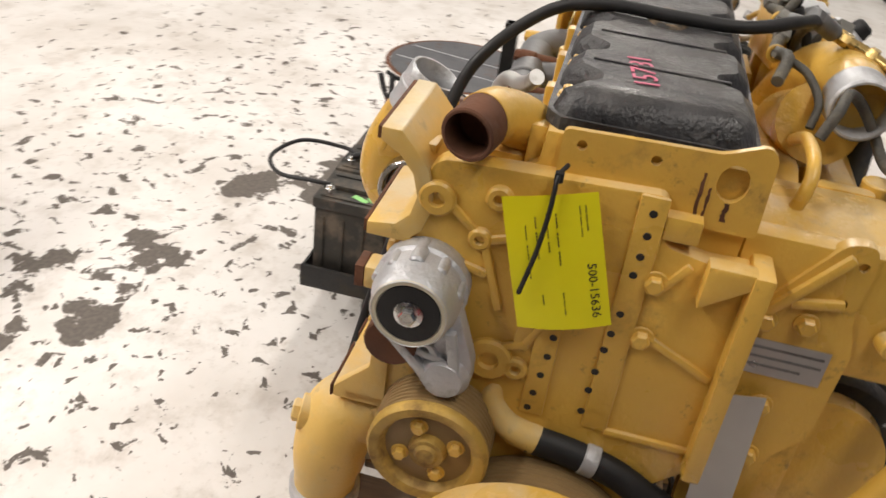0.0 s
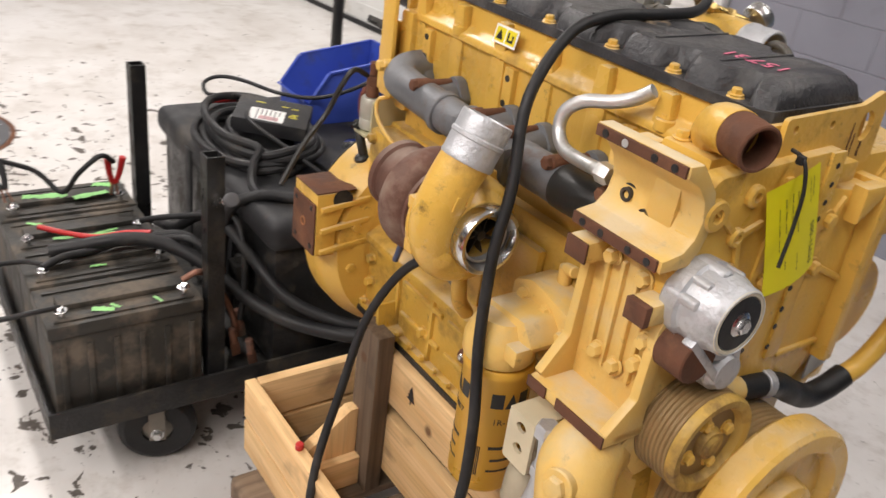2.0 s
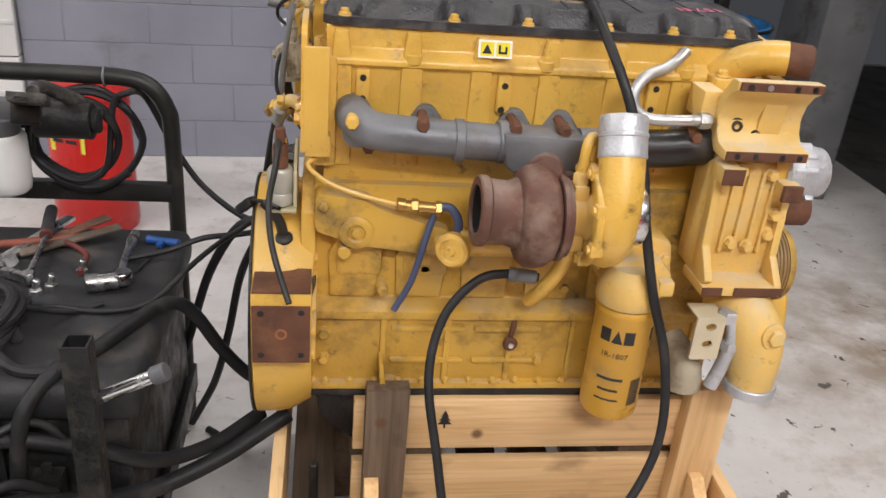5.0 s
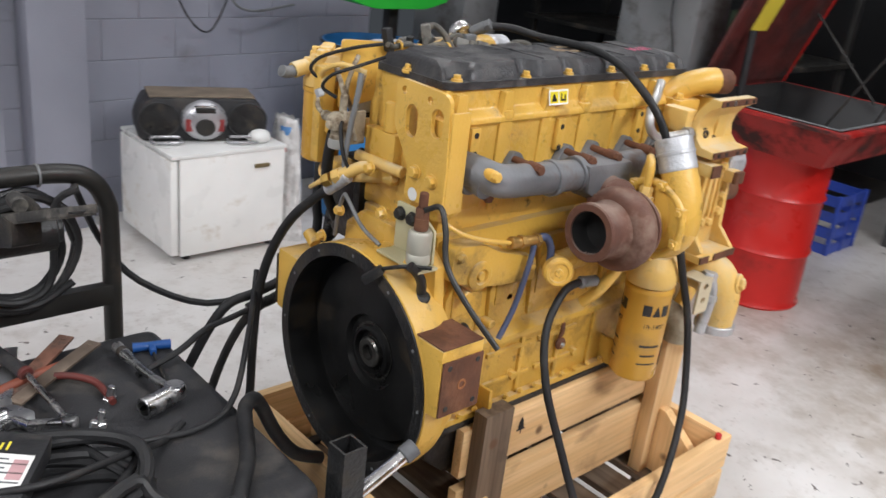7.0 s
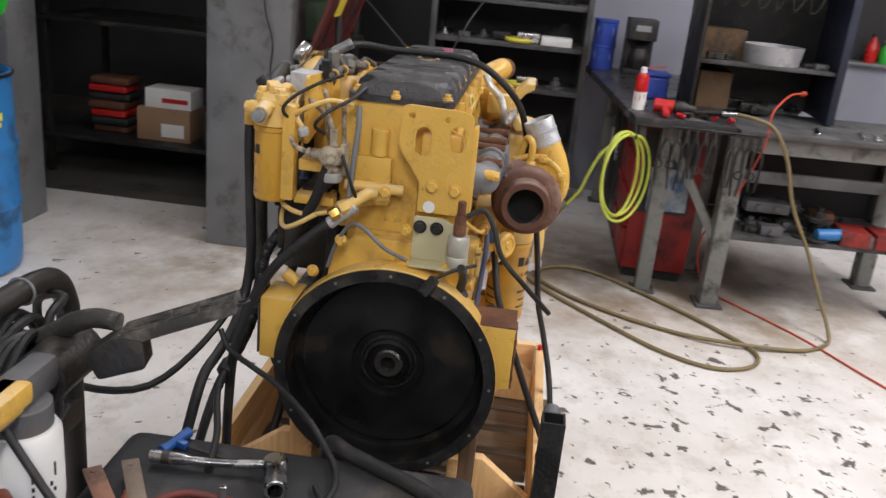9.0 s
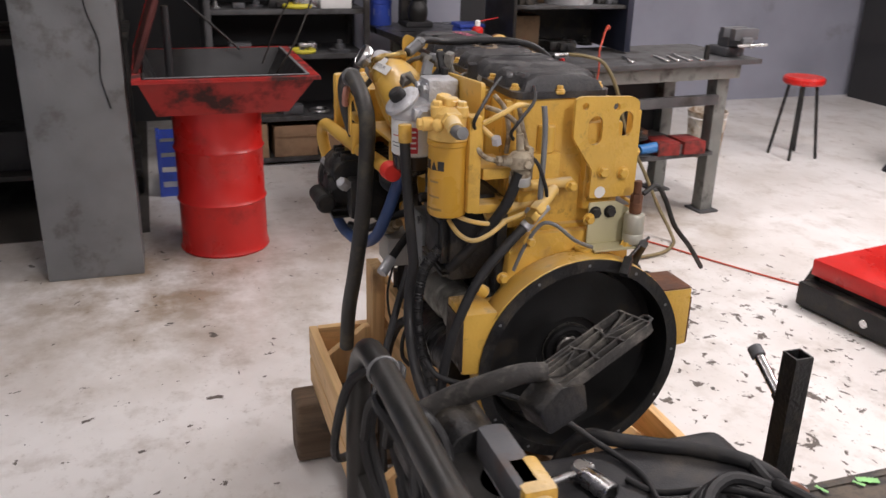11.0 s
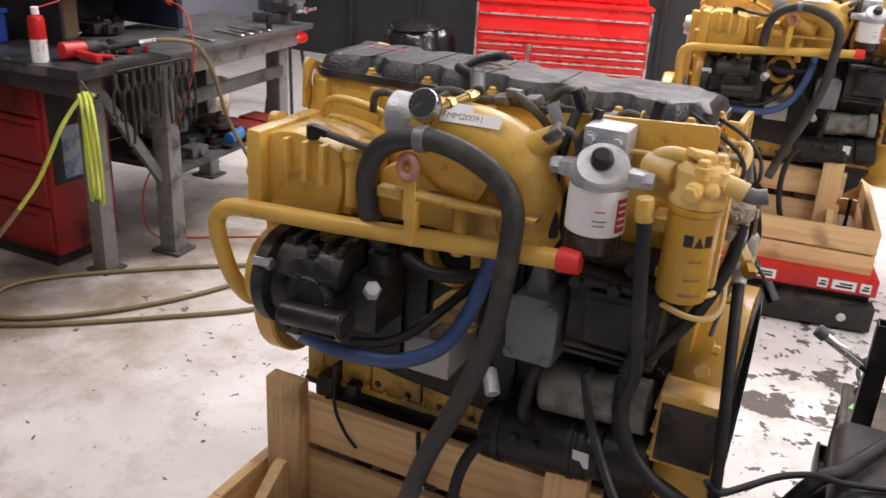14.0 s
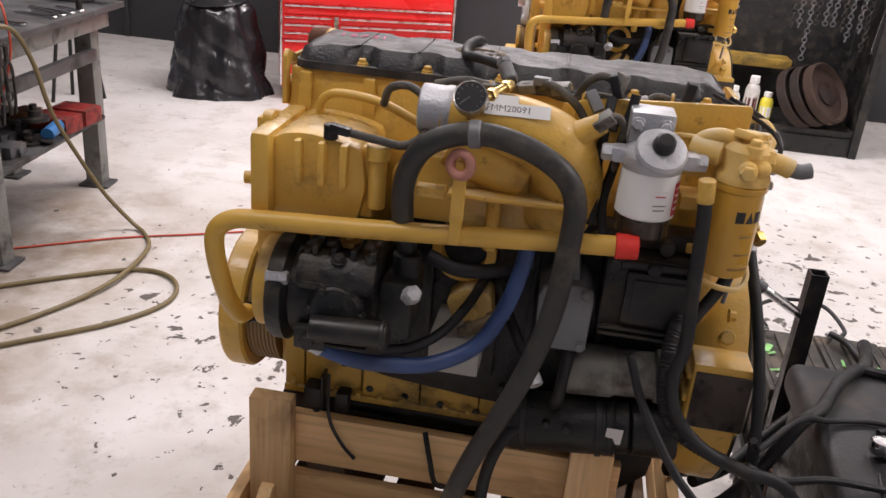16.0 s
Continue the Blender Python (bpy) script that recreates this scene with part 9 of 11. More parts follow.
solo("rag", rag, PAPER, "crumpled white shop rag on freezer", "rag")
dr = thing("steel_drum", (1.96, 2.44, 0), "blue plastic barrel with dark drips, open top", "drum")
DK = 1.062
prof = [(0, 0.0), (0.26, 0.0), (0.285, 0.02), (0.29, 0.05)]
for k in range(1, 40):
    z = 0.05 + 0.83 * k / 40
    r = 0.292 + 0.005 * math.sin(math.pi * k / 40)
    if abs(z - 0.32) < 0.018 or abs(z - 0.6) < 0.018:
        r += 0.009
    prof.append((r, z))
prof += [(0.292, 0.88), (0.298, 0.9), (0.298, 0.925), (0.284, 0.928), (0.278, 0.9), (0.276, 0.55), (0, 0.55)]
prof = [(r * DK, z * 1.04) for r, z in prof]
DRUMBLUE = mat("scuffed_blue_drum", (0.035, 0.20, 0.50), 0.42, 0, 0.12, 3, 0.08, 40, dirt=(0.02, 0.075, 0.16), dirt_amt=0.42, dirt_scale=4.5)
part("shell", M().lathe(prof, (1.96, 2.44, 0), (0, 0, 1), 56), DRUMBLUE, dr)
part("rim", M().torus((1.96, 2.44, 0.955), (0, 0, 1), 0.314, 0.009, 56, 8), BLACKPART, dr)
part("sticker", wrapped(flatbars([(-0.03, 0.03, 0.0, 0.035), (-0.03, 0.02, -0.03, -0.01)]), (1.96, 2.44, 0.76), 0.3185, 262), YELPAPER, dr, "small yellow warning sticker")
part("rubbish", M().ball((1.9, 2.4, 0.58), 0.12, 0.1, 0.06).ball((2.02, 2.5, 0.59), 0.1, 0.12, 0.07).ball((1.97, 2.34, 0.6), 0.07, 0.08, 0.05), PLASTIC, dr)

GREENPL = mat("green_plastic", (0.03, 0.42, 0.035), 0.4, 0, 0.1, 6, 0.05, 60)
gl = thing("green_hopper", (2.05, 2.4, 0.93), "bright green plastic hopper tray over drum", "hopper")
part("tray", M().prism(rounded([(1.55, 1.28), (2.35, 1.28), (2.3, 1.2), (2.15, 1.16), (1.8, 1.16), (1.65, 1.2)], 0.03, 3), "y", 2.3, 2.6, 0.02), GREENPL, gl)
part("stand", M().box(2.0, 2.06, 2.42, 2.48, 0.57, 1.17, 0.004), DARKSTEEL, gl)
hose("wall_cable", [(1.0, 2.93, 2.4), (1.02, 2.92, 1.7), (0.98, 2.9, 1.3), (1.05, 2.88, 1.05), (1.2, 2.9, 0.95), (1.35, 2.92, 1.2)], 0.005, RUBBER, None, "black power cable hanging down wall", "cable")
hose("wall_cable", [(1.3, 2.98, 2.4), (1.28, 2.95, 1.5), (1.32, 2.93, 1.15), (1.45, 2.93, 1.05), (1.75, 2.97, 1.08)], 0.007, GREYMETAL, None, "grey electrical conduit looping on wall", "cable")
wo = thing("wall_outlet", (0.85, 2.94, 1.2), "grey steel electrical outlet box on wall", "outlet")
part("plate", M().box(0.8, 0.88, 2.915, 2.95, 1.15, 1.27, 0.006), GREYMETAL, wo)
part("socket_face", M().box(0.825, 0.855, 2.911, 2.916, 1.18, 1.205, 0.002).box(0.825, 0.855, 2.911, 2.916, 1.215, 1.24, 0.002), DARKSTEEL, wo)

# red oily waste can
rc = thing("waste_can", (-0.85, 1.98, 0), "red steel oily waste can with yellow label", "can")
part("body", M().lathe([(0, 0), (0.168, 0), (0.173, 0.02), (0.168, 0.25), (0.173, 0.26), (0.168, 0.27), (0.168, 0.6), (0, 0.6)], (-0.85, 1.98, 0)), REDP, rc)
part("lid", M().lathe([(0.176, 0), (0.178, 0.03), (0.145, 0.055), (0, 0.07)], (-0.85, 1.98, 0.595)), REDP, rc)
part("label", wrapped(flatbars([(-0.08, 0.08, -0.07, 0.07)]), (-0.85, 1.98, 0.45), 0.1745, 250), YELPAPER, rc, "yellow and black warning label")
part("label_text", wrapped(flatbars([(-0.06, 0.06, 0.03, 0.05), (-0.06, 0.02, 0.0, 0.015), (-0.06, 0.05, -0.03, -0.015)]), (-0.85, 1.98, 0.45), 0.1755, 250), BLACKPART, rc)

# ---- alcove between the pillars ----
structure("pillar", M().box(2.62, 2.9, 2.5, 2.95, 0, 4.2, 0.01), GREYMETAL, "grey painted steel pillar against wall")
for k, (z, d) in enumerate(((0.28, 0.9), (1.05, 0.9))):
    sh = solo("shelf_board", M().box(3.7, 4.6, 1.0, 3.0, z - 0.03, z, 0.003), DARKSTEEL, "dark steel shelf board in alcove", "shelf")
for x, y in ((3.75, 1.05), (3.75, 2.95), (4.55, 1.05), (4.55, 2.95)):
    solo("shelf_post", M().box(x - 0.02, x + 0.02, y - 0.02, y + 0.02, 0, 1.9, 0.002), DARKSTEEL, "dark steel shelf upright", "post", "shelf uprights")
cbx = thing("cardboard_box", (3.95, 2.18, 0.28), "brown cardboard box with white label", "box")
part("carton", M().box(3.82, 4.1, 2.0, 2.37, 0.28, 0.5, 0.004), CARD, cbx)
part("label", M().box(3.8175, 3.8195, 2.04, 2.2, 0.31, 0.4, 0), PAPER, cbx)
wbx = thing("white_carton", (3.95, 2.16, 0.5), "white carton with red print on cardboard box", "box")
part("carton", M().box(3.84, 4.06, 2.0, 2.32, 0.5, 0.63, 0.004), PAPER, wbx)
part("print_band", M().box(3.837, 3.8395, 2.02, 2.2, 0.54, 0.57, 0), REDPL, wbx)
for i in range(7):
    zz = 0.28 + i * 0.055
    solo("folded_rag", M().box(3.85 + rng.uniform(0, .05), 4.1, 2.45 + rng.uniform(0, .03), 2.75 + rng.uniform(-.03, 0), zz, zz + 0.052, 0.02, seg=3), (RUST, PLASTIC, REDP)[i % 3], "folded dirty shop cloth in a pile", "cloth", "pile of cloths")
solo("tote_bin", M().box(3.8, 4.15, 1.6, 1.9, 0.28, 0.52, 0.02), PLASTIC, "dark plastic tote on alcove shelf", "bin")
solo("tote_bin", M().box(3.85, 4.2, 1.15, 1.5, 1.05, 1.3, 0.02), mat("olive_plastic", (0.06, 0.09, 0.05), 0.5), "dark green plastic tote on alcove shelf", "bin")
jb = thing("junction_box", (2.72, 1.2, 1.5), "dark electrical box mounted on grey pillar", "electrical box")
part("box_body", M().box(2.65, 2.722, 1.1, 1.25, 1.42, 1.66, 0.008), DARKSTEEL, jb)
hose("drop_cable", [(2.7, 1.15, 1.42), (2.7, 1.14, 1.3), (2.705, 1.1, 1.15), (2.71, 1.11, 1.0), (2.712, 1.08, 0.85)], 0.004, RUBBER, None, "thin dark cable hanging on pillar", "cable")

# ---- east side: parts washer, shelves, benches ----
LEGGREY = mat("scuffed_grey_green_steel", (0.20, 0.205, 0.19), 0.5, 0.2, 0.2, 7, 0.2, 70, dirt=(0.06, 0.055, 0.05), dirt_amt=0.4, dirt_scale=7)
DUSTGREY = mat("grimy_grey_steel", (0.09, 0.09, 0.092), 0.55, 0.3, 0.25, 6, 0.2, 70, dirt=(0.045, 0.04, 0.036), dirt_amt=0.45, dirt_scale=4)
pw = thing("parts_washer", (3.0, 0.55, 0), "red parts washer tub standing on red drum", "parts washer")
part("drum", M().lathe([(0, 0), (0.235, 0), (0.24, 0.01), (0.235, 0.02), (0.23, 0.04), (0.228, 0.27), (0.238, 0.285), (0.228, 0.3), (0.228, 0.55), (0.238, 0.565), (0.228, 0.58), (0.23, 0.82), (0.24, 0.84), (0, 0.84)], (3.06, 0.58, 0), (0, 0, 1), 44), REDP, pw)
tub = bmesh.new()
rings = []
for (x0, x1, y0, y1, z) in ((2.72, 3.45, 0.25, 0.88, 0.80), (2.57, 3.58, 0.14, 0.95, 0.985), (2.545, 3.6, 0.115, 0.975, 0.985), (2.545, 3.6, 0.115, 0.975, 1.0), (2.585, 3.565, 0.155, 0.935, 1.0), (2.74, 3.43, 0.27, 0.86, 0.82)):
    rings.append([tub.verts.new(c) for c in ((x0, y0, z), (x1, y0, z), (x1, y1, z), (x0, y1, z))])
for a, b in zip(rings, rings[1:]):
    for i in range(4):
        tub.faces.new((a[i], a[(i + 1) % 4], b[(i + 1) % 4], b[i]))
tub.faces.new(rings[0][::-1])
tub.faces.new(rings[-1])
bmesh.ops.recalc_face_normals(tub, faces=tub.faces)
REDGRIME = mat("grimy_red_enamel", (0.36, 0.014, 0.011), 0.5, 0, 0.2, 5, 0.1, 60, dirt=(0.04, 0.012, 0.01), dirt_amt=0.55, dirt_scale=5)
part("tub", tub, REDGRIME, pw)
liner = bmesh.new()
inner = [[liner.verts.new(c) for c in ((x0, y0, z), (x1, y0, z), (x1, y1, z), (x0, y1, z))] for x0, x1, y0, y1, z in ((2.592, 3.558, 0.162, 0.928, 1.0015), (2.600, 3.550, 0.170, 0.920, 1.0015), (2.752, 3.418, 0.282, 0.848, 0.826))]
for a, b in zip(inner, inner[1:]):
    for i in range(4):
        liner.faces.new((a[i], a[(i + 1) % 4], b[(i + 1) % 4], b[i]))
liner.faces.new(inner[-1])
part("basin_liner", liner, mat("oily_basin_steel", (0.014, 0.014, 0.015), 0.5, 0.2, 0.3, 6, 0.1, 50, dirt=(0.035, 0.033, 0.03), dirt_amt=0.4, dirt_scale=5), pw, "oily dark wash basin liner")
part("rim_edge", M().bar((2.60, 0.168, 1.004), (3.55, 0.168, 1.004), 0.016, 0.005).bar((2.598, 0.17, 1.004), (2.598, 0.92, 1.004), 0.016, 0.005), GREYMETAL, pw, "worn bare metal rim")
# dark lid red: the raised lid's shade is part of the colour
LIDSHADE = mat("shaded_lid_red", (0.09, 0.018, 0.015), 0.55, 0, 0.25, 6, 0.1, 50, dirt=(0.03, 0.012, 0.011), dirt_amt=0.5, dirt_scale=5)
LID = Matrix.Translation((3.08, 0.96, 1.0)) @ pose(0, 0, 0, 20, 0, 0)
part("lid", M().box(-0.32, 0.52, -0.012, 0.012, 0.0, 0.66, 0.008, LID), LIDSHADE, pw, "raised red lid with yellow sticker, shade in its colour")
part("lid_edge", M().box(0.5205, 0.535, -0.016, 0.016, 0.0, 0.66, 0.004, LID), REDP, pw, "bright red lid edge")
part("lid_liner", M().box(-0.31, 0.5, -0.017, -0.0125, 0.03, 0.64, 0, LID), LIDSHADE, pw, "dark red underside of lid, shade in its colour")
part("sticker", M().box(-0.17, -0.02, -0.0215, -0.0175, 0.32, 0.62, 0, LID), YELPAPER, pw)
part("lid_stay", M().cyl((3.5, 0.4, 1.0), (3.5, 0.80, 1.38), 0.007, seg=8), DARKSTEEL, pw)
part("spout_hose", M().tube([(3.3, 0.3, 0.95), (3.25, 0.2, 1.2), (3.15, 0.1, 1.38), (2.95, 0.05, 1.45), (2.78, 0.1, 1.36), (2.72, 0.2, 1.15), (2.76, 0.3, 0.98)], 0.0045, 8, 5), DARKSTEEL, pw, "thin dark flexible wash hose")
part("brush_post", M().cyl((2.9, 0.8, 0.83), (2.88, 0.8, 1.3), 0.018), PLASTIC, pw)
BLUECR = thing("bottle_crate", (4.2, 0.75, 0), "blue plastic crate on floor", "crate")
for z in (0.03, 0.13, 0.23, 0.33):
    mm = M()
    plate(mm, rounded([(4.02, 0.62), (4.38, 0.62), (4.38, 0.9), (4.02, 0.9)], 0.02), [rounded([(4.03, 0.63), (4.37, 0.63), (4.37, 0.89), (4.03, 0.89)], 0.015)], "z", z - 0.03, z + 0.03)
    part("side_band", mm, BINBLUE, BLUECR)
for x in (4.025, 4.2, 4.375):
    for y in (0.625, 0.895):
        part("corner_post", M().box(x - 0.012, x + 0.012, y - 0.012, y + 0.012, 0, 0.37, 0.002), BINBLUE, BLUECR)

su = thing("shelf_unit", (4.85, -0.05, 0), "dark steel shelving unit full of spare parts", "shelving")
SX0, SX1, SY0, SY1 = 4.6, 5.15, -0.6, 0.5
LEVELS = (0.06, 0.36, 0.8, 1.11, 1.4, 1.8)
for z in LEVELS:
    part("shelf", M().box(SX0, SX1, SY0, SY1, z - 0.035, z, 0.003), DUSTGREY, su)
for x in (SX0 - 0.004, SX1 + 0.004):
    for y in (SY0, SY1):
        part("upright", M().box(x - 0.02, x + 0.02, y - 0.02, y + 0.02, 0, 2.0, 0.002), DUSTGREY, su)
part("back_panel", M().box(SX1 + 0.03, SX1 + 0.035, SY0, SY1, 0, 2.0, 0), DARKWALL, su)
part("side_panel", M().box(SX0, SX1, SY1 + 0.022, SY1 + 0.026, 0, 2.0, 0), DUSTGREY, su)
for i in range(3):
    y = SY1 - 0.2 - i * 0.36
    b_ = thing("parts_carton", (4.75, y, 0.06), "open brown cardboard parts box on low shelf", "box", "parts cartons")
    part("carton", M().box(4.61, 4.95, y - 0.165, y + 0.15, 0.06, 0.29 - 0.02 * i, 0.003), CARD, b_)
    part("flap", M().box(4.6, 4.607, y - 0.16, y + 0.145, 0.23 - 0.02 * i, 0.31 - 0.02 * i, 0.001, None), CARD, b_)


def spare(x, y, z, kind, s, material):
    if kind == 0:
        mm = M().lathe([(0, 0), (s, 0), (s, s * 0.25), (s * 0.5, s * 0.3), (s * 0.5, s * 0.7), (s * 0.25, s * 0.75), (s * 0.25, s * 1.1), (0, s * 1.1)], (x, y, z), (0, 0, 1), 18)
        return solo("gear_part", mm, material, "dark machined hub part on shelf", "machine part", "spare parts")
    if kind == 1:
        mm = M().box(x - s * 0.8, x + s * 0.8, y - s, y + s, z, z + s * 0.9, s * 0.12)
        mm.cyl((x - s * 0.8, y, z + s * 0.45), (x - s * 1.1, y, z + s * 0.45), s * 0.3, seg=14)
        return solo("pump_part", mm, material, "greasy pump casting on shelf", "machine part", "spare parts")
    mm = M().torus((x, y, z + s * 0.2), (0, 0, 1), s, s * 0.2, 24, 8)
    return solo("seal_ring", mm, material, "flat ring lying on shelf", "ring", "spare parts")


rs = random.Random(11)
for z in LEVELS[1:5]:
    y = SY0 + 0.1
    while y < SY1 - 0.09:
        s = rs.uniform(0.035, 0.085)
        spare(SX0 + 0.1 + rs.uniform(0, 0.12), y + s, z, rs.choice((0, 0, 1, 1, 2)), s, rs.choice((DARKSTEEL, IRON, BLACKPART, STEEL, RUST)))
        y += 2 * s + rs.uniform(0.02, 0.09)
solo("seal_ring", M().torus((4.68, -0.12, 1.128), (0, 0, 1), 0.09, 0.017, 26, 8), YELPAPER, "yellow rubber ring on shelf", "ring", "spare parts")
solo("seal_ring", M().torus((4.68, -0.15, 0.816), (0, 0, 1), 0.08, 0.015, 26, 8), YELPAPER, "yellow rubber ring on shelf", "ring", "spare parts")
solo("white_carton", M().box(4.63, 4.8, -0.5, -0.28, 1.11, 1.17, 0.003), PAPER, "flat white carton on shelf", "box")

# black topped bench
BENCHTOP = mat("worn_black_bench_top", (0.035, 0.035, 0.037), 0.35, 0.1, 0.3, 5, 0.1, 50, dirt=(0.12, 0.115, 0.11), dirt_amt=0.35, dirt_scale=6)
BZ = 0.985
wb = thing("workbench", (3.7, -1.0, 0), "long steel workbench with worn black top", "workbench")
part("bench_top", M().prism([(2.7, -0.79), (4.85, -0.63), (4.85, -1.45), (2.7, -1.3)], "z", BZ - 0.045, BZ, 0.006), BENCHTOP, wb)
part("apron", M().box(2.74, 4.8, -0.86, -0.83, BZ - 0.13, BZ - 0.045, 0.002), DUSTGREY, wb)
for x, y in ((2.88, -1.0), (4.7, -0.85), (4.7, -1.35)):
    part("leg", M().box(x - 0.04, x + 0.04, y - 0.04, y + 0.04, 0.012, BZ - 0.04, 0.004), LEGGREY, wb)
    part("foot_plate", M().box(x - 0.065, x + 0.065, y - 0.065, y + 0.065, 0, 0.012, 0.002), DUSTGREY, wb)
part("brace", M().bar((2.86, -1.03, 0.84), (2.8, -1.31, 0.38), 0.045, 0.045), LEGGREY, wb)
# cabinet red made darker to hold the shade under the bench
SHADERED = mat("shaded_red_enamel", (0.24, 0.014, 0.012), 0.45, 0, 0.15, 5, 0.08, 60, dirt=(0.07, 0.012, 0.01), dirt_amt=0.4, dirt_scale=4)
dc = thing("drawer_cabinet", (3.4, -1.0, 0), "red drawer cabinet with the bench's shade in its colour", "cabinet")
part("carcass", M().box(3.05, 3.75, -1.25, -0.89, 0.06, 0.93, 0.006), SHADERED, dc)
part("plinth", M().box(3.08, 3.72, -1.23, -0.9, 0, 0.06, 0), DARKSTEEL, dc)
part("end_panel", M().box(3.046, 3.05, -1.2, -0.91, 0.40, 0.87, 0), DARKSTEEL, dc, "black end panel behind hose")
part("poster", M().box(3.0445, 3.046, -1.19, -0.97, 0.42, 0.66, 0), mat("faded_poster", (0.42, 0.46, 0.50), 0.5, 0, 0.3, 9, 0.05, 60, dirt=(0.10, 0.20, 0.36), dirt_amt=0.55, dirt_scale=14), dc, "faded white and blue poster")
for i in range(1):
    for j in range(4):
        x0 = 3.07 + i * 0.64
        z0 = 0.09 + j * 0.21
        d_ = part("drawer", M().box(x0, x0 + 0.62, -0.89, -0.872, z0, z0 + 0.195, 0.004), SHADERED, dc)
        part("pull_lip", M().box(x0 + 0.01, x0 + 0.61, -0.872, -0.862, z0 + 0.172, z0 + 0.19, 0.003), SHADERED, d_)

# steel table with vise
st = thing("steel_table", (3.0, -1.9, 0), "heavy steel work table with lower shelf", "table")
part("tabletop", M().box(2.7, 3.4, -2.62, -1.315, 0.945, 0.975, 0.004), DUSTGREY, st)
part("apron", M().box(2.74, 2.755, -2.5, -1.28, 0.86, 0.945, 0.002), LEGGREY, st)
for x, y in ((2.78, -1.34), (2.83, -2.42), (3.33, -1.36), (3.33, -2.42)):
    part("leg", M().box(x - 0.045, x + 0.045, y - 0.045, y + 0.045, 0.014, 0.945, 0.004), LEGGREY, st)
    part("foot_plate", M().box(x - 0.08, x + 0.08, y - 0.07, y + 0.07, 0, 0.014, 0.002), DUSTGREY, st)
part("lower_shelf", M().box(2.75, 3.36, -2.38, -1.39, 0.385, 0.41, 0.002), DUSTGREY, st)
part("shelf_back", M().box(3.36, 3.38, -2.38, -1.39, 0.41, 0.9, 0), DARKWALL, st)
part("upper_rail", M().box(2.76, 2.8, -2.38, -1.39, 0.7, 0.76, 0.002), DUSTGREY, st)
OLDREDT = mat("dull_red_tray_enamel", (0.26, 0.018, 0.014), 0.55, 0, 0.2, 8, 0.08, 60, dirt=(0.06, 0.02, 0.015), dirt_amt=0.5, dirt_scale=8)
for y in (-2.04, -2.22):
    solo("parts_tray", M().box(2.8, 3.0, y - 0.075, y + 0.075, 0.41, 0.49, 0.006), OLDREDT, "small red metal parts tray on shelf", "tray", "red trays")
rs2 = random.Random(5)
for i in range(16):
    y = -1.47 - 0.028 * i * 1.0 - rs2.uniform(0, 0.02)
    s = rs2.uniform(0.03, 0.06)
    spare(2.86 + rs2.uniform(0, 0.3), y, 0.41, rs2.choice((0, 1, 1, 2)), s, rs2.choice((DARKSTEEL, IRON, BLACKPART, STEEL)))
for i in range(26):
    s_ = rs2.uniform(0.03, 0.07)
    zz = 0.41 if i < 16 else 0.41 + rs2.uniform(0.06, 0.1)
    spare(2.82 + rs2.uniform(0, 0.42), -1.46 - rs2.uniform(0, 0.86) if i < 16 else -1.5 - rs2.uniform(0, 0.4), zz, rs2.choice((0, 1, 1, 2)), s_, rs2.choice((DARKSTEEL, IRON, BLACKPART, GREYMETAL, RUST)))
ab = thing("angle_grinder", (2.85, -1.93, 0.41), "blue corded angle grinder on shelf", "grinder")
part("grinder_body", M().cyl((2.82, -1.84, 0.45), (2.84, -1.97, 0.46), 0.032), BLUEP, ab)
part("disc", M().cyl((2.8, -1.84, 0.425), (2.8, -1.84, 0.432), 0.055), DARKSTEEL, ab)
vs = thing("bench_vise", (2.85, -2.5, 0.975), "grey cast iron bench vise", "vise")
part("vise_body", M().box(2.82, 3.0, -2.58, -2.44, 0.975, 1.03, 0.012).box(2.84, 2.94, -2.56, -2.46, 1.03, 1.12, 0.015).box(2.84, 2.88, -2.6, -2.42, 1.09, 1.15, 0.01), IRON, vs)
part("moving_jaw", M().box(2.74, 2.79, -2.6, -2.42, 1.08, 1.15, 0.01).box(2.72, 2.84, -2.55, -2.47, 1.04, 1.1, 0.012), IRON, vs)
part("screw_bar", M().cyl((2.68, -2.51, 1.06), (2.74, -2.51, 1.06), 0.018).cyl((2.685, -2.62, 1.06), (2.685, -2.4, 1.06), 0.008), STEEL, vs)
for i, (y, l) in enumerate(((-1.95, 0.22), (-2.02, 0.18), (-2.1, 0.25), (-2.18, 0.16), (-1.72, 0.2))):
    solo("spanner", M().bar((2.8, y, 0.981), (2.8 + l, y - 0.05, 0.981), 0.02, 0.008, (0, 0, 1), 0.002).cyl((2.8, y, 0.976), (2.8, y, 0.988), 0.02, seg=14), CHROME, "chrome combination spanner on table", "spanner", "spanners on table")
solo("deep_socket", M().cyl((2.85, -2.25, 0.975), (2.85, -2.25, 1.06), 0.016), DARKSTEEL, "dark impact socket standing on table", "socket")

# dark open cabinet standing on the bench
OLDCARD = mat("grimy_cardboard", (0.17, 0.105, 0.055), 0.85, 0, 0.3, 5, 0.1, 40, dirt=(0.06, 0.04, 0.025), dirt_amt=0.5, dirt_scale=5)
NAVY = mat("dark_navy_enamel", (0.018, 0.022, 0.04), 0.5, 0, 0.2, 6, 0.05, 60)
ca = thing("tool_cabinet", (3.4, -1.5, 0.985), "dark steel open tool cabinet on bench", "cabinet")
part("cabinet_side", M().box(3.14, 3.6, -1.14, -1.12, BZ, 1.9, 0.002), DARKSTEEL, ca)
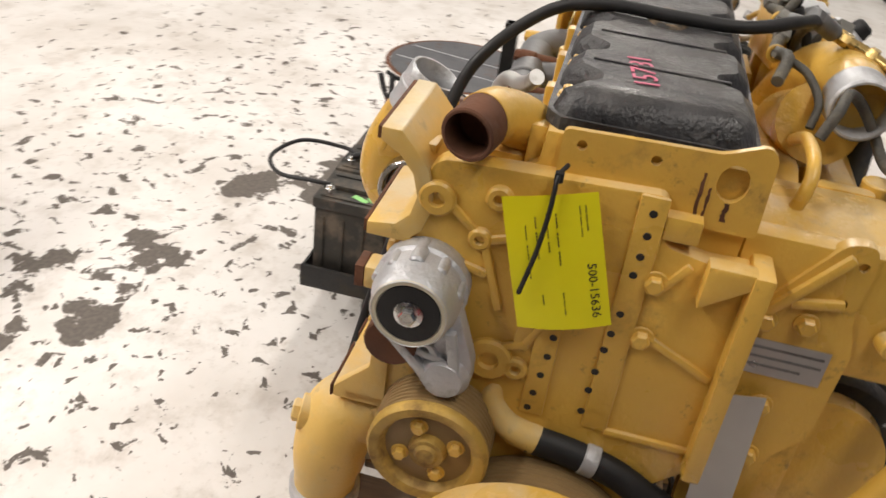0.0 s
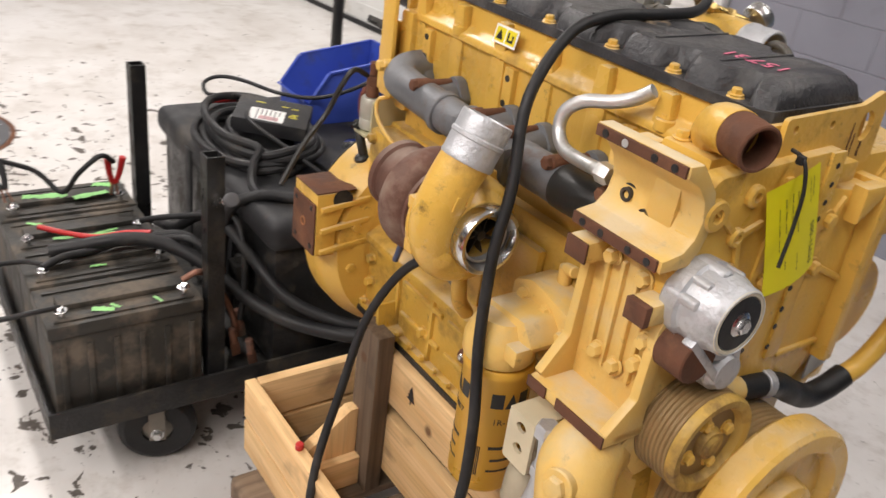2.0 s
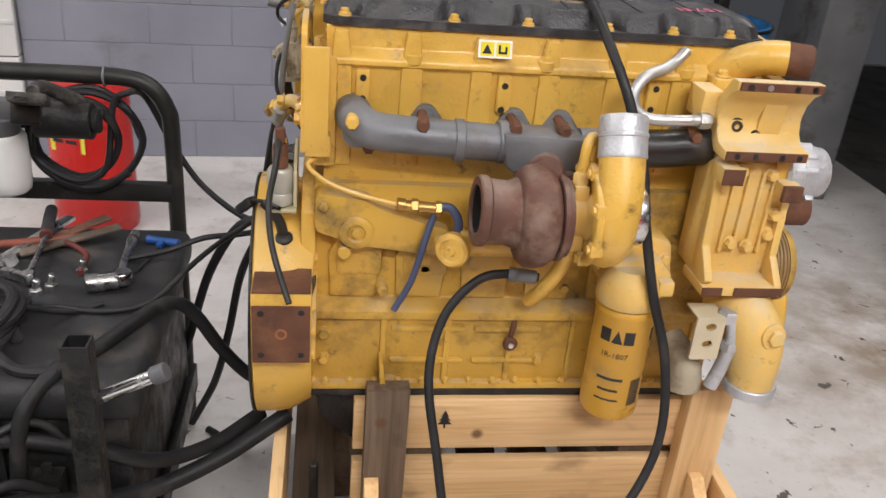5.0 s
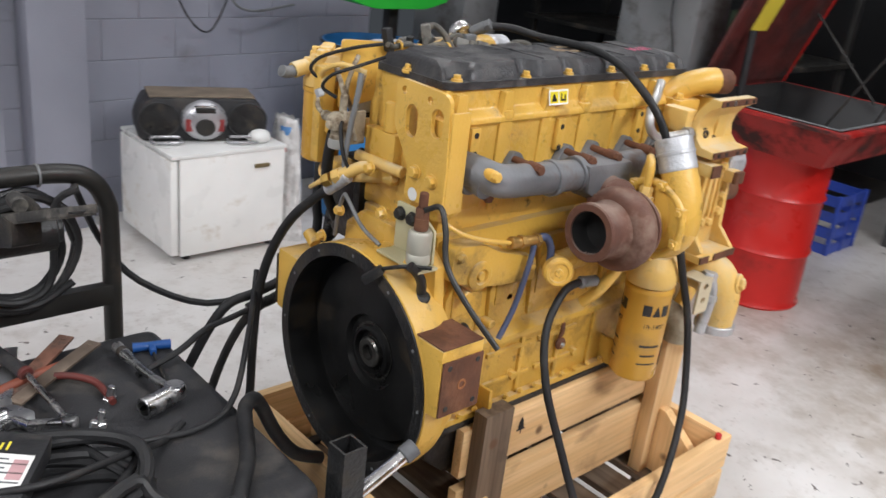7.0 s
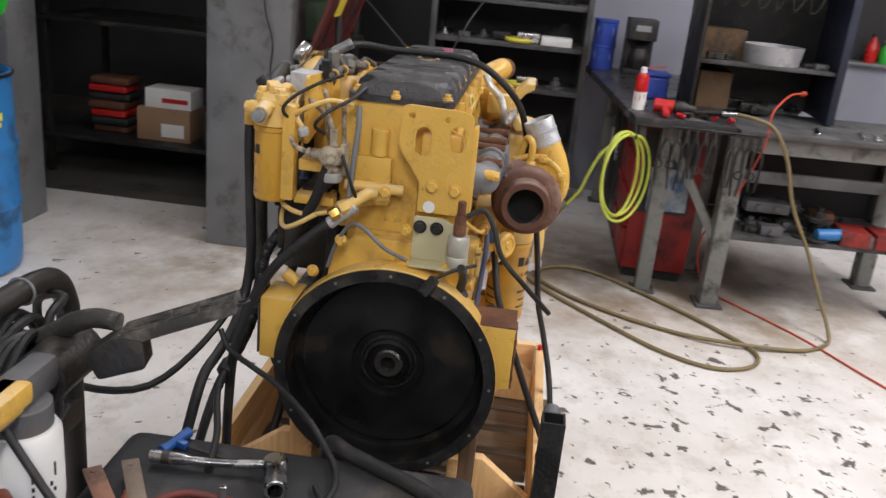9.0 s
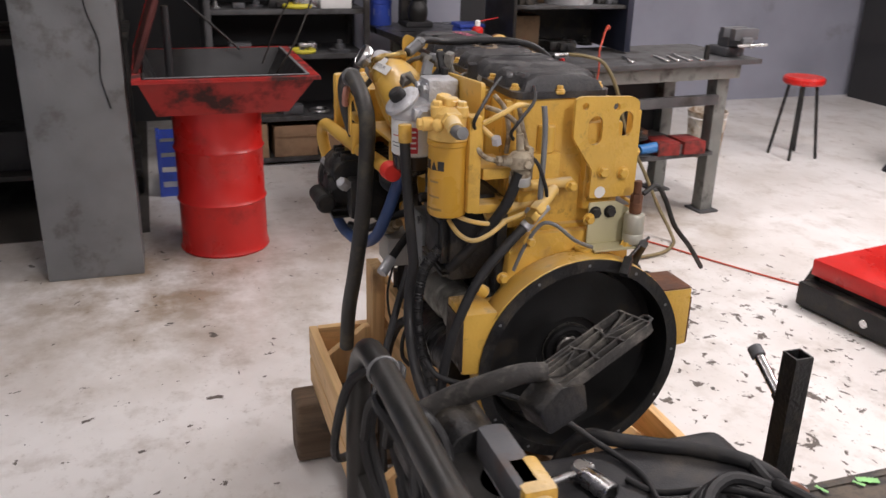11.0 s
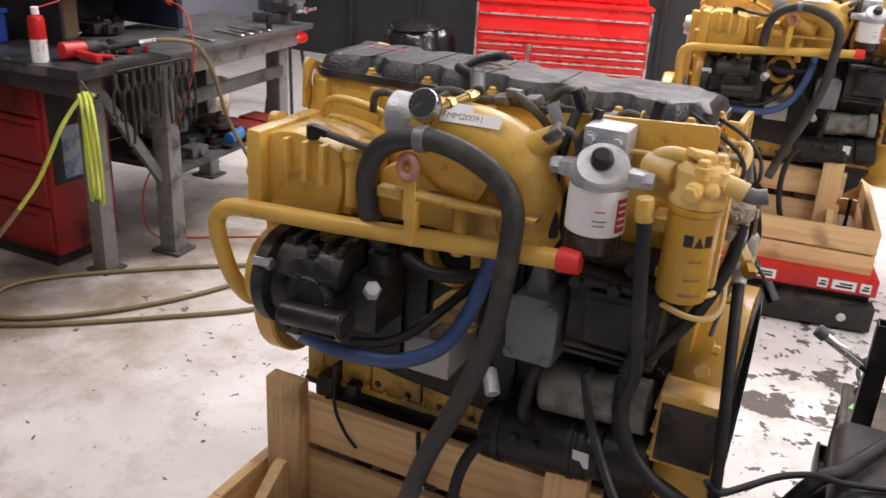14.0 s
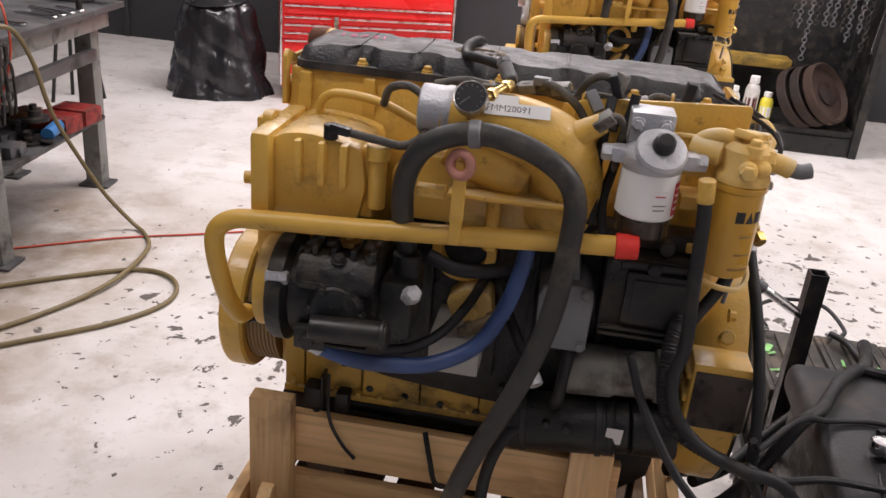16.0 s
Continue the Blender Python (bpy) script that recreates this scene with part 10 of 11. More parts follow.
part("cabinet_side", M().box(3.14, 3.6, -1.9, -1.86, BZ, 1.9, 0.002), NAVY, ca)
part("cabinet_back", M().box(3.58, 3.6, -1.86, -1.14, BZ, 1.9, 0), BLACKPART, ca)
part("cabinet_shelf", M().box(3.16, 3.58, -1.86, -1.14, 1.24, 1.26, 0.002), DUSTGREY, ca)
part("cabinet_top", M().box(3.12, 3.6, -1.92, -1.1, 1.9, 1.92, 0.002), DARKSTEEL, ca)
solo("steel_pan", M().lathe([(0, 0), (0.15, 0), (0.165, 0.1), (0.16, 0.1), (0.145, 0.006), (0, 0.006)], (3.33, -1.55, 1.26), (0, 0, 1), 28), ALU, "round aluminium pan on cabinet shelf", "pan")
solo("carton", M().box(3.3, 3.5, -1.36, -1.18, BZ, 1.19, 0.004), OLDCARD, "grimy brown carton in tool cabinet", "box")
solo("carton", M().box(3.34, 3.54, -1.40, -1.17, 1.26, 1.42, 0.004), OLDCARD, "grimy brown carton in tool cabinet", "box")
rk5 = random.Random(31)
for i in range(22):
    lvl = BZ if i % 2 else 1.26
    s_ = rk5.uniform(0.025, 0.06)
    y_ = rk5.uniform(-1.83, -1.42) if i % 2 else rk5.choice((rk5.uniform(-1.83, -1.74), rk5.uniform(-1.38, -1.2)))
    spare(3.22 + rk5.uniform(0, 0.28), y_, lvl, rk5.choice((0, 1, 1, 2)), s_, rk5.choice((BLACKPART, DARKSTEEL, IRON, BLACKPART)))
for i in range(6):
    y_ = -1.25 - 0.09 * i
    hose("hanging_lead", [(3.2, y_, 1.88), (3.19, y_ - 0.02, 1.7 - 0.04 * (i % 3)), (3.2, y_ + 0.03, 1.55), (3.19, y_ + 0.05, 1.72), (3.2, y_ + 0.06, 1.88)], 0.006, BLACKPART, None, "black lead hanging in cabinet", "cable")

# things on and by the bench
sc = thing("spray_can", (2.94, -0.825, BZ), "red and white aerosol can with red straw", "spray can")
part("can_base", M().cyl((2.94, -0.825, BZ), (2.94, -0.825, BZ + 0.095), 0.033, seg=22), PAPER, sc)
part("can_body", M().lathe([(0.0331, 0), (0.0331, 0.075), (0.027, 0.09), (0.015, 0.096), (0, 0.096)], (2.94, -0.825, BZ + 0.095), (0, 0, 1), 22), REDP, sc)
for h_, w_, z_ in ((170, 0.022, 0.082), (196, 0.014, 0.07), (150, 0.012, 0.055), (182, 0.03, 0.02)):
    part("print_mark", wrapped(flatbars([(-w_, w_, -0.008, 0.012)]), (2.94, -0.825, BZ + z_), 0.0333, h_), REDP, sc)
part("cap", M().cyl((2.94, -0.825, BZ + 0.19), (2.94, -0.825, BZ + 0.222), 0.015, seg=14), PAPER, sc, "white nozzle cap")
part("straw", M().cyl((2.94, -0.825, BZ + 0.215), (2.92, -0.935, BZ + 0.238), 0.003, seg=6), REDPL, sc)
bj = thing("fluid_jug", (3.45, -0.94, BZ), "squat blue plastic tub on bench", "tub")
part("tub_body", M().box(3.37, 3.53, -1.03, -0.88, BZ, BZ + 0.13, 0.018, seg=3), BINBLUE, bj)
part("tub_lid", M().box(3.365, 3.535, -1.035, -0.875, BZ + 0.131, BZ + 0.152, 0.006), BINBLUE, bj)
for z in (BZ, BZ + 0.175):
    cc = thing("coffee_can", (4.72, -0.73, z), "blue plastic coffee can with white band", "can", "stacked coffee cans")
    part("can_body", M().lathe([(0, 0), (0.08, 0), (0.083, 0.01), (0.083, 0.15), (0.087, 0.155), (0.087, 0.174), (0, 0.174)], (4.72, -0.73, z), (0, 0, 1), 26), BINBLUE, cc)
    part("band", wrapped(flatbars([(-0.06, 0.06, -0.02, 0.03)]), (4.72, -0.73, z + 0.09), 0.0835, 175), PAPER, cc)
cm = thing("coffee_maker", (4.62, -0.97, BZ), "black plastic drip coffee maker", "coffee maker")
part("base", M().box(4.5, 4.74, -1.07, -0.87, BZ, BZ + 0.04, 0.01), PLASTIC, cm)
part("tower", M().box(4.65, 4.74, -1.07, -0.87, BZ + 0.04, BZ + 0.38, 0.01), PLASTIC, cm)
part("brew_head", M().box(4.5, 4.65, -1.07, -0.87, BZ + 0.24, BZ + 0.38, 0.01), PLASTIC, cm)
part("carafe", M().lathe([(0, 0), (0.06, 0), (0.075, 0.05), (0.07, 0.1), (0.045, 0.14), (0.05, 0.16)], (4.565, -0.97, BZ + 0.04)), DARKSTEEL, cm)
part("display", M().box(4.497, 4.501, -1.02, -0.92, BZ + 0.3, BZ + 0.34, 0), SILVER, cm)
dl = thing("heat_gun", (2.86, -0.96, BZ), "red power drill lying on bench", "drill")
part("barrel", M().cyl((2.90, -0.90, BZ + 0.04), (2.88, -1.0, BZ + 0.04), 0.036, 0.033), REDPL, dl)
part("grip", M().bar((2.885, -0.95, BZ + 0.03), (2.735, -0.945, BZ + 0.022), 0.036, 0.034, (0, 0, 1), 0.012), REDPL, dl)
part("gear_head", M().lathe([(0.03, 0), (0.036, 0.02), (0.036, 0.05), (0.022, 0.075), (0.018, 0.11), (0, 0.11)], (2.88, -1.0, BZ + 0.04), (-0.1, -1, 0), 20), BLACKPART, dl, "black gear head and chuck")
PLIERS = (BLACKPART, BLACKPART, DARKSTEEL, BLACKPART)
for i in range(10):
    y = -0.97 - i * 0.045 - (0.05 if i > 5 else 0) + rs2.uniform(-0.008, 0.008)
    x = 2.684 - rs2.uniform(0, 0.012)
    tl = thing("pliers", (x, y, 0.8), "dark steel pliers hanging from bench edge", "pliers", "hanging pliers")
    ln_, wd = rs2.uniform(0.13, 0.23), rs2.uniform(0.012, 0.024)
    top_ = 0.955 - rs2.uniform(0.0, 0.02)
    mt = PLIERS[i % 4]
    part("jaw", M().bar((x, y, top_), (x, y, top_ - 0.055), 0.018, 0.012, (1, 0, 0), 0.003).cyl((x - 0.009, y, top_ - 0.055), (x + 0.009, y, top_ - 0.055), 0.013, seg=12), DARKSTEEL, tl)
    for s_ in (-1, 1):
        pts = [(x, y, top_ - 0.05), (x - 0.003, y + s_ * wd, top_ - 0.09), (x - 0.004, y + s_ * wd * 1.15, top_ - 0.09 - ln_ * 0.5), (x - 0.004, y + s_ * wd * 0.7, top_ - 0.09 - ln_)]
        if i % 4 == 0:
            c_ = Vector(pts[2])
            part("finger_ring", M().torus(c_ + Vector((0, s_ * 0.006, -0.02)), (1, 0, 0), 0.02, 0.0045, 18, 6), mt, tl)
            pts = pts[:3]
        part("handle", M().tube(pts, 0.0065, 7, 4), mt, tl)
part("hook_rail", M().cyl((2.69, -0.98, 0.955), (2.69, -1.42, 0.955), 0.005), BLACKPART, wb)

# the table stands at a slight angle to the bench
TURN = Matrix.Translation((2.78, -1.34, 0)) @ pose(0, 0, 0, 0, 0, 5) @ Matrix.Translation((-2.78, 1.34, 0))
for ob in (st, vs):
    ob.matrix_basis = TURN @ ob.matrix_basis

LIME = mat("lime_air_hose", (0.46, 0.53, 0.07), 0.45, 0, 0.08, 10, 0.05, 60)
# shaded copy of the lime hose colour, for its run across the floor
SHADEHOSE = mat("shaded_air_hose", (0.175, 0.135, 0.062), 0.55, 0, 0.15, 10, 0.08, 60)
pts = []
for i in range(3 * 12 + 1):
    a = 2 * math.pi * i / 12
    k = i / 12
    w = (0.225 - 0.03 * k) * math.sin(a) - 0.02 * math.cos(a)
    off = 0.018 * (k - 1.5)
    pts.append((2.635 + 0.78 * w + 0.62 * off, -0.765 - 0.62 * w + 0.78 * off, 0.685 - 0.01 * math.sin(2.2 * k) + (0.222 + 0.008 * math.sin(2.9 * k)) * math.cos(a)))
lh = thing("lime_air_hose", (2.64, -0.78, 0.45), "lime green air hose coiled loosely on bench hook", "hose")
part("coil", M().tube(pts, 0.0078, 10, 4), LIME, lh)
part("tail", M().tube([(2.65, -0.79, 0.905), (2.655, -0.75, 0.885), (2.66, -0.70, 0.84), (2.665, -0.643, 0.775), (2.70, -0.60, 0.66), (2.75, -0.575, 0.56), (2.80, -0.52, 0.46)], 0.0088, 10, 5), LIME, lh)
part("hook", M().tube([(2.7, -0.80, 0.945), (2.67, -0.80, 0.92), (2.62, -0.80, 0.885), (2.60, -0.80, 0.91)], 0.005, 8, 4), DARKSTEEL, lh)
ah = hose("air_hose", [(2.80, -0.52, 0.46), (2.85, -0.462, 0.366), (2.95, -0.36, 0.19), (3.03, -0.30, 0.05), (2.98, -0.29, 0.013), (2.83, -.345, 0.012), (2.6, -.5, 0.011), (2.3, -.76, 0.011), (2.05, -1.0, 0.011), (1.935, -1.23, 0.011), (2.01, -1.42, 0.011), (2.2, -1.46, 0.011), (2.5, -1.25, 0.011), (2.76, -1.02, 0.011), (2.98, -0.8, 0.011), (3.07, -0.62, 0.011), (3.0, -0.46, 0.011), (2.84, -0.41, 0.013), (2.64, -0.55, 0.013), (2.44, -0.8, 0.013), (2.29, -1.1, 0.013), (2.22, -1.36, 0.024), (2.26, -1.68, 0.012), (2.36, -1.84, 0.012), (2.45, -1.89, 0.04), (2.55, -1.84, 0.19), (2.62, -1.755, 0.40), (2.65, -1.635, 0.63), (2.66, -1.56, 0.856), (2.67, -1.47, 1.0), (2.70, -1.38, 1.035), (2.76, -1.30, 1.04)], 0.0102, SHADEHOSE, None, "lime air hose over floor to bench, coloured tan for shade", "hose")
part("coupling", M().cyl((2.76, -1.30, 1.04), (2.80, -1.235, 1.03), 0.012).hexbolt((2.79, -1.25, 1.032), (0.5, 0.8, -0.1), 0.014, 0.02), STEEL, ah, "steel hose coupling")
part("air_gun", M().tube([(2.80, -1.235, 1.03), (2.84, -1.17, 1.02), (2.88, -1.10, 1.01), (2.90, -1.04, 1.005)], 0.015, 10, 4), BLACKPART, ah, "black air tool handle")
REDCORD = mat("red_cord", (0.46, 0.06, 0.028), 0.5, 0, 0.1, 10, 0.05, 60)
ec = hose("extension_cord", [(3.0, -1.66, 1.15), (2.86, -1.57, 1.155), (2.74, -1.49, 1.12), (2.685, -1.445, 1.06), (2.68, -1.44, 0.9), (2.75, -1.36, 0.6), (2.86, -1.27, 0.36), (2.92, -1.3, 0.14), (2.93, -1.39, 0.02), (2.86, -1.46, 0.007), (2.46, -1.75, 0.007), (2.12, -1.93, 0.007), (1.85, -2.08, 0.007), (1.62, -2.22, 0.007)], 0.0048, REDCORD, None, "thin red extension cord over floor", "cord")
part("plug", M().cyl((3.0, -1.66, 1.15), (3.05, -1.69, 1.148), 0.014, 0.011, 12), REDCORD, ec)

pl_ = thing("plastic_pail", (4.15, -3.25, 0), "white plastic pail with drip stains", "pail")
part("pail_body", M().lathe([(0, 0), (0.13, 0), (0.15, 0.34), (0.156, 0.34), (0.156, 0.36), (0.146, 0.36), (0.128, 0.01), (0, 0.01)], (4.15, -3.25, 0), (0, 0, 1), 32), mat("stained_white_pail", (0.58, 0.53, 0.45), 0.55, 0, 0.25, 6, 0.1, 50, dirt=(0.22, 0.15, 0.09), dirt_amt=0.6, dirt_scale=9), pl_)
part("rim", M().torus((4.15, -3.25, 0.31), (0, 0, 1), 0.153, 0.006, 32, 6), WHITEP, pl_)
part("bail", M().tube([(4.15, -3.10, 0.32), (4.05, -3.13, 0.24), (4.0, -3.25, 0.2), (4.05, -3.37, 0.24), (4.15, -3.40, 0.32)], 0.003, 6, 5), STEEL, pl_)

# east wall: grey dado, ledge and white door panels
structure("wall_dado", M().box(6.1, 6.3, -8.8, -2.6, 0, 1.1, 0), WALLG, "grey painted lower wall")
structure("ledge", M().box(6.02, 6.3, -8.8, -2.6, 1.1, 1.125, 0.004), GREYMETAL, "grey steel wall ledge")
d2 = thing("door_2", (6.25, -4.2, 1.125), "white panelled door above grey wall", "door", "", "structure")
for i in range(3):
    z0 = 1.13 + i * 0.55
    part("panel", M().box(6.24, 6.3, -6.5, -3.3, z0, z0 + 0.54, 0.006), WHITEP, d2)
    for j in range(3):
        part("moulding", M().box(6.225, 6.24, -4.2 - j * 0.95, -3.4 - j * 0.95, z0 + 0.08, z0 + 0.1, 0.003).box(6.225, 6.24, -4.2 - j * 0.95, -3.4 - j * 0.95, z0 + 0.44, z0 + 0.46, 0.003), WHITEP, d2)
for i, (y, c, h) in enumerate(((-3.08, REDP, 0.24), (-3.2, GREENPL, 0.2), (-3.3, PAPER, 0.26), (-3.42, REDPL, 0.3))):
    bo = thing("bottle", (6.12, y, 1.125), "coloured shop chemical bottle on wall ledge", "bottle", "bottles on ledge")
    part("bottle_body", M().lathe([(0, 0), (0.045, 0), (0.05, 0.02), (0.05, h * 0.6), (0.02, h * 0.8), (0.02, h * 0.9), (0, h * 0.9)], (6.12, y, 1.125), (0, 0, 1), 18), c, bo)
    part("cap", M().cyl((6.12, y, 1.125 + h * 0.9), (6.12, y, 1.125 + h), 0.022), PAPER if i % 2 else BLACKPART, bo)

# cupboard takes the darkest steel to stand in for under-bench shade
dk = thing("dark_cabinet", (4.2, -1.0, 0), "steel cupboard under bench, coloured dark for the shade there", "cabinet")
part("carcass", M().box(3.78, 4.6, -1.3, -0.9, 0.0, 0.92, 0.006), DARKSTEEL, dk)
for x in (3.8, 4.21):
    d_ = part("cupboard_door", M().box(x, x + 0.38, -0.9, -0.885, 0.06, 0.88, 0.004), DARKSTEEL, dk)
    part("handle", M().box(x + 0.32, x + 0.34, -0.885, -0.87, 0.45, 0.6, 0.003), STEEL, d_)

# loose hand tools along the bench edge
rb = random.Random(21)
for i in range(14):
    x, y, a = 2.76 + rb.uniform(0, 0.32), -1.0 - 0.022 * i - rb.uniform(0, 0.02), rb.uniform(0, 6.28)
    l = rb.uniform(0.05, 0.11)
    p0, p1 = Vector((x, y, BZ + 0.014)), Vector((x + l * math.cos(a), y + l * 0.5 * math.sin(a), BZ + 0.014))
    sd = thing("screwdriver", (x, y, BZ), "hand screwdriver lying on bench top", "screwdriver", "tools on bench")
    part("handle", M().cyl(p0, p1, 0.0135, 0.011, 12), (REDPL, BLACKPART, DARKSTEEL)[i % 3], sd)
    part("blade", M().cyl(p1, p1 + (p1 - p0) * 0.9, 0.004, seg=8), CHROME, sd)

# ---- south side: lift table with second engine, tool chest ----
LT = Matrix.Translation((0.54, -2.175, 0)) @ pose(0, 0, 0, 0, 0, 8.2)
lt = thing("lift_table", (0.0, -2.7, 0), "red low lift table with black base frame", "lift table")
part("platform", M().box(-0.93, 0.96, -1.0, 0, 0.165, 0.245, 0.006, LT), REDP, lt)
part("base_frame", M().box(-0.93, 0.98, -0.05, 0.05, 0.015, 0.13, 0.006, LT).box(-0.93, 0.98, -0.95, -0.86, 0.015, 0.13, 0.006, LT), BLACKPART, lt)
part("skirt", M().box(-0.91, 0.93, -0.97, -0.03, 0.0, 0.165, 0, LT), BLACKPART, lt)
part("end_ramp", M().prism([(0.96, 0.24), (1.02, 0.1), (1.02, 0.0), (0.96, 0.0)], "y", -0.97, -0.03, 0.003, LT), BLACKPART, lt)
for x in (-0.88, -0.79, -0.7, -0.45, -0.3, 0.0):
    w = 0.022 if x not in (-0.45, -0.79) else 0.05
    part("warning_label", M().box(x - w, x + w, 0.001, 0.002, 0.18, 0.225, 0, LT), PAPER, lt, "small white warning label")
    part("label_print", M().box(x - w * 0.7, x + w * 0.7, 0.002, 0.0026, 0.19, 0.2, 0, LT).box(x - w * 0.7, x + w * 0.4, 0.002, 0.0026, 0.205, 0.213, 0, LT), BLACKPART, lt)
for x in (-0.8, -0.3, 0.6):
    part("slot_light", M().cyl(LT @ Vector((x, 0.051, 0.07)), LT @ Vector((x, 0.056, 0.07)), 0.02), STEEL, lt)
ped = thing("foot_control", (1.45, -2.75, 0.245), "beige control box with buttons on lift table", "foot pedal")
part("control_body", M().box(-0.1, 0.1, -0.05, 0.05, 0, 0.045, 0.01, LT @ Matrix.Translation((0.78, -0.7, 0.245))), mat("beige_control_box", (0.50, 0.40, 0.32), 0.5, 0, 0.1, 10, 0.05, 60), ped)
part("button", M().cyl(LT @ Vector((0.74, -0.7, 0.29)), LT @ Vector((0.74, -0.7, 0.305)), 0.018), REDPL, ped)
part("button", M().cyl(LT @ Vector((0.82, -0.7, 0.29)), LT @ Vector((0.82, -0.7, 0.305)), 0.018), PAPER, ped)

E2 = pose(-0.33, -2.81, 0.02, 0, 0, 5)
tagged(copy_thing(eng, E2 @ eng.matrix_basis), "yellow diesel engine on crate atop red lift table", "engine")
tagged(copy_thing(crate, E2 @ crate.matrix_basis), "pale pine crate standing on red lift table", "crate")

# tool chest: lower cabinet and top box
TC = Matrix.Translation((2.66, -4.65, 0)) @ pose(0, 0, 0, 0, 0, 21)
REDCHEST = mat("bright_red_enamel", (0.68, 0.014, 0.012), 0.3, 0, 0.06, 4, 0.03, 60)
tc = thing("tool_chest", (2.0, -4.9, 0), "tall red rolling tool chest with silver pulls", "tool chest")
W = 1.35
part("lower_body", M().box(-W, 0, -0.55, 0, 0.11, 0.965, 0.006, TC), REDCHEST, tc)
part("top_body", M().box(-W + 0.03, -0.05, -0.52, -0.1, 0.985, 1.42, 0.006, TC), REDCHEST, tc)
part("chest_top", M().box(-W - 0.01, 0.01, -0.56, 0.02, 0.962, 0.986, 0.004, TC), REDCHEST, tc)
part("corner_trim", M().box(-0.012, 0.004, 0.0, 0.014, 0.12, 0.95, 0.002, TC), STEEL, tc)
part("corner_trim", M().box(-W - 0.004, -W + 0.012, 0.0, 0.014, 0.12, 0.95, 0.002, TC), STEEL, tc)
part("lid", M().box(-W + 0.03, -0.05, -0.55, -0.52, 1.36, 1.8, 0.006, TC), REDCHEST, tc, "raised red chest lid")
part("divider", M().box(-0.44, -0.405, 0.0, 0.014, 0.12, 0.66, 0.002, TC), STEEL, tc)


def chest_drawer(x0, x1, z0, z1, y):
    d = part("drawer", M().box(x0, x1, y, y + 0.012, z0, z1, 0.004, TC), REDCHEST, tc)
    part("pull", M().box(x0 + 0.008, x1 - 0.008, y + 0.012, y + 0.028, z1 - 0.015, z1 - 0.002, 0.003, TC), STEEL, d, "silver drawer pull")


chest_drawer(-W + 0.02, -0.02, 0.75, 0.885, 0)
chest_drawer(-W + 0.02, -0.02, 0.672, 0.742, 0)
for z0, z1 in ((0.605, 0.655), (0.545, 0.597), (0.485, 0.537), (0.36, 0.477), (0.13, 0.352)):
    chest_drawer(-0.398, -0.02, z0, z1, 0)
for z0, z1 in ((0.605, 0.655), (0.545, 0.597), (0.485, 0.537), (0.42, 0.477), (0.28, 0.412), (0.13, 0.272)):
    chest_drawer(-W + 0.02, -0.447, z0, z1, 0)
for x0, x1 in ((-W + 0.05, -0.72), (-0.71, -0.07)):
    for z0, z1 in ((1.0, 1.14), (1.15, 1.21), (1.22, 1.28), (1.29, 1.35)):
        chest_drawer(x0, x1, z0, z1, -0.1)
for x in (-W + 0.08, -0.08):
    for y in (-0.47, -0.08):
        a, b = TC @ Vector((x - 0.02, y, 0.05)), TC @ Vector((x + 0.02, y, 0.05))
        c_ = part("caster", M().cyl(a, b, 0.05, seg=22, bevel=0.01), RUBBER, tc)
        part("bracket", M().box(x - 0.035, x + 0.035, y - 0.04, y + 0.04, 0.085, 0.112, 0.004, TC), IRON, c_)
for k, (x, r, h, m_) in enumerate(((-0.9, 0.03, 0.14, PAPER), (-1.05, 0.035, 0.12, SILVER), (-0.75, 0.04, 0.09, REDPL))):
    p = TC @ Vector((x, -0.3, 1.42))
    solo("chest_can", M().cyl(p, p + Vector((0, 0, h)), r), m_, "small can standing on tool chest", "can", "cans on chest")
# curtain rod handle, plastic film
BAGM = mat("black_bin_film", (0.02, 0.02, 0.022), 0.2, 0, 0.2, 8, 1.0, 14)


def draped(c, rx, ry, h, name, material, label, category, seed, flare=1.0, n=64, rows=40):
    """A bulging bag: folded film that narrows to the top."""
    r_ = random.Random(seed)
    ph = [r_.uniform(0, 6.28) for _ in range(8)]
    bm = bmesh.new()
    rings = []
    for j in range(rows + 1):
        f = j / rows
        w = (1.0 - 0.28 * f ** 2) * (1 + flare * 0.12 * (1 - f) ** 6) if f < 0.9 else (1 - 0.28 * f ** 2) * (1 - (f - 0.9) * 1.6)
        ring_ = []
        for i in range(n):
            a = 2 * math.pi * i / n
            k = 1 + 0.05 * math.sin(5 * a + ph[0] + 2 * f) + 0.035 * math.sin(9 * a + ph[1] - 5 * f) + 0.02 * math.sin(17 * a + ph[2] + 6 * f + 2 * math.sin(3 * a)) + 0.035 * math.sin(14 * f + ph[3] + 3 * a) + 0.010 * math.sin(27 * a + 9 * f + ph[5] + 3 * math.sin(5 * f + a)) + 0.010 * math.sin(31 * f + 7 * a + ph[6])
            ring_.append(bm.verts.new((c[0] + rx * w * k * math.cos(a), c[1] + ry * w * k * math.sin(a), c[2] + h * f + 0.012 * math.sin(7 * a + ph[4]) * f)))
        rings.append(ring_)
    for a, b in zip(rings, rings[1:]):
        for i in range(n):
            bm.faces.new((a[i], a[(i + 1) % n], b[(i + 1) % n], b[i]))
    bm.faces.new(rings[0][::-1])
    bm.faces.new(rings[-1])
    return solo(name, bm, material, label, category, angle=85)


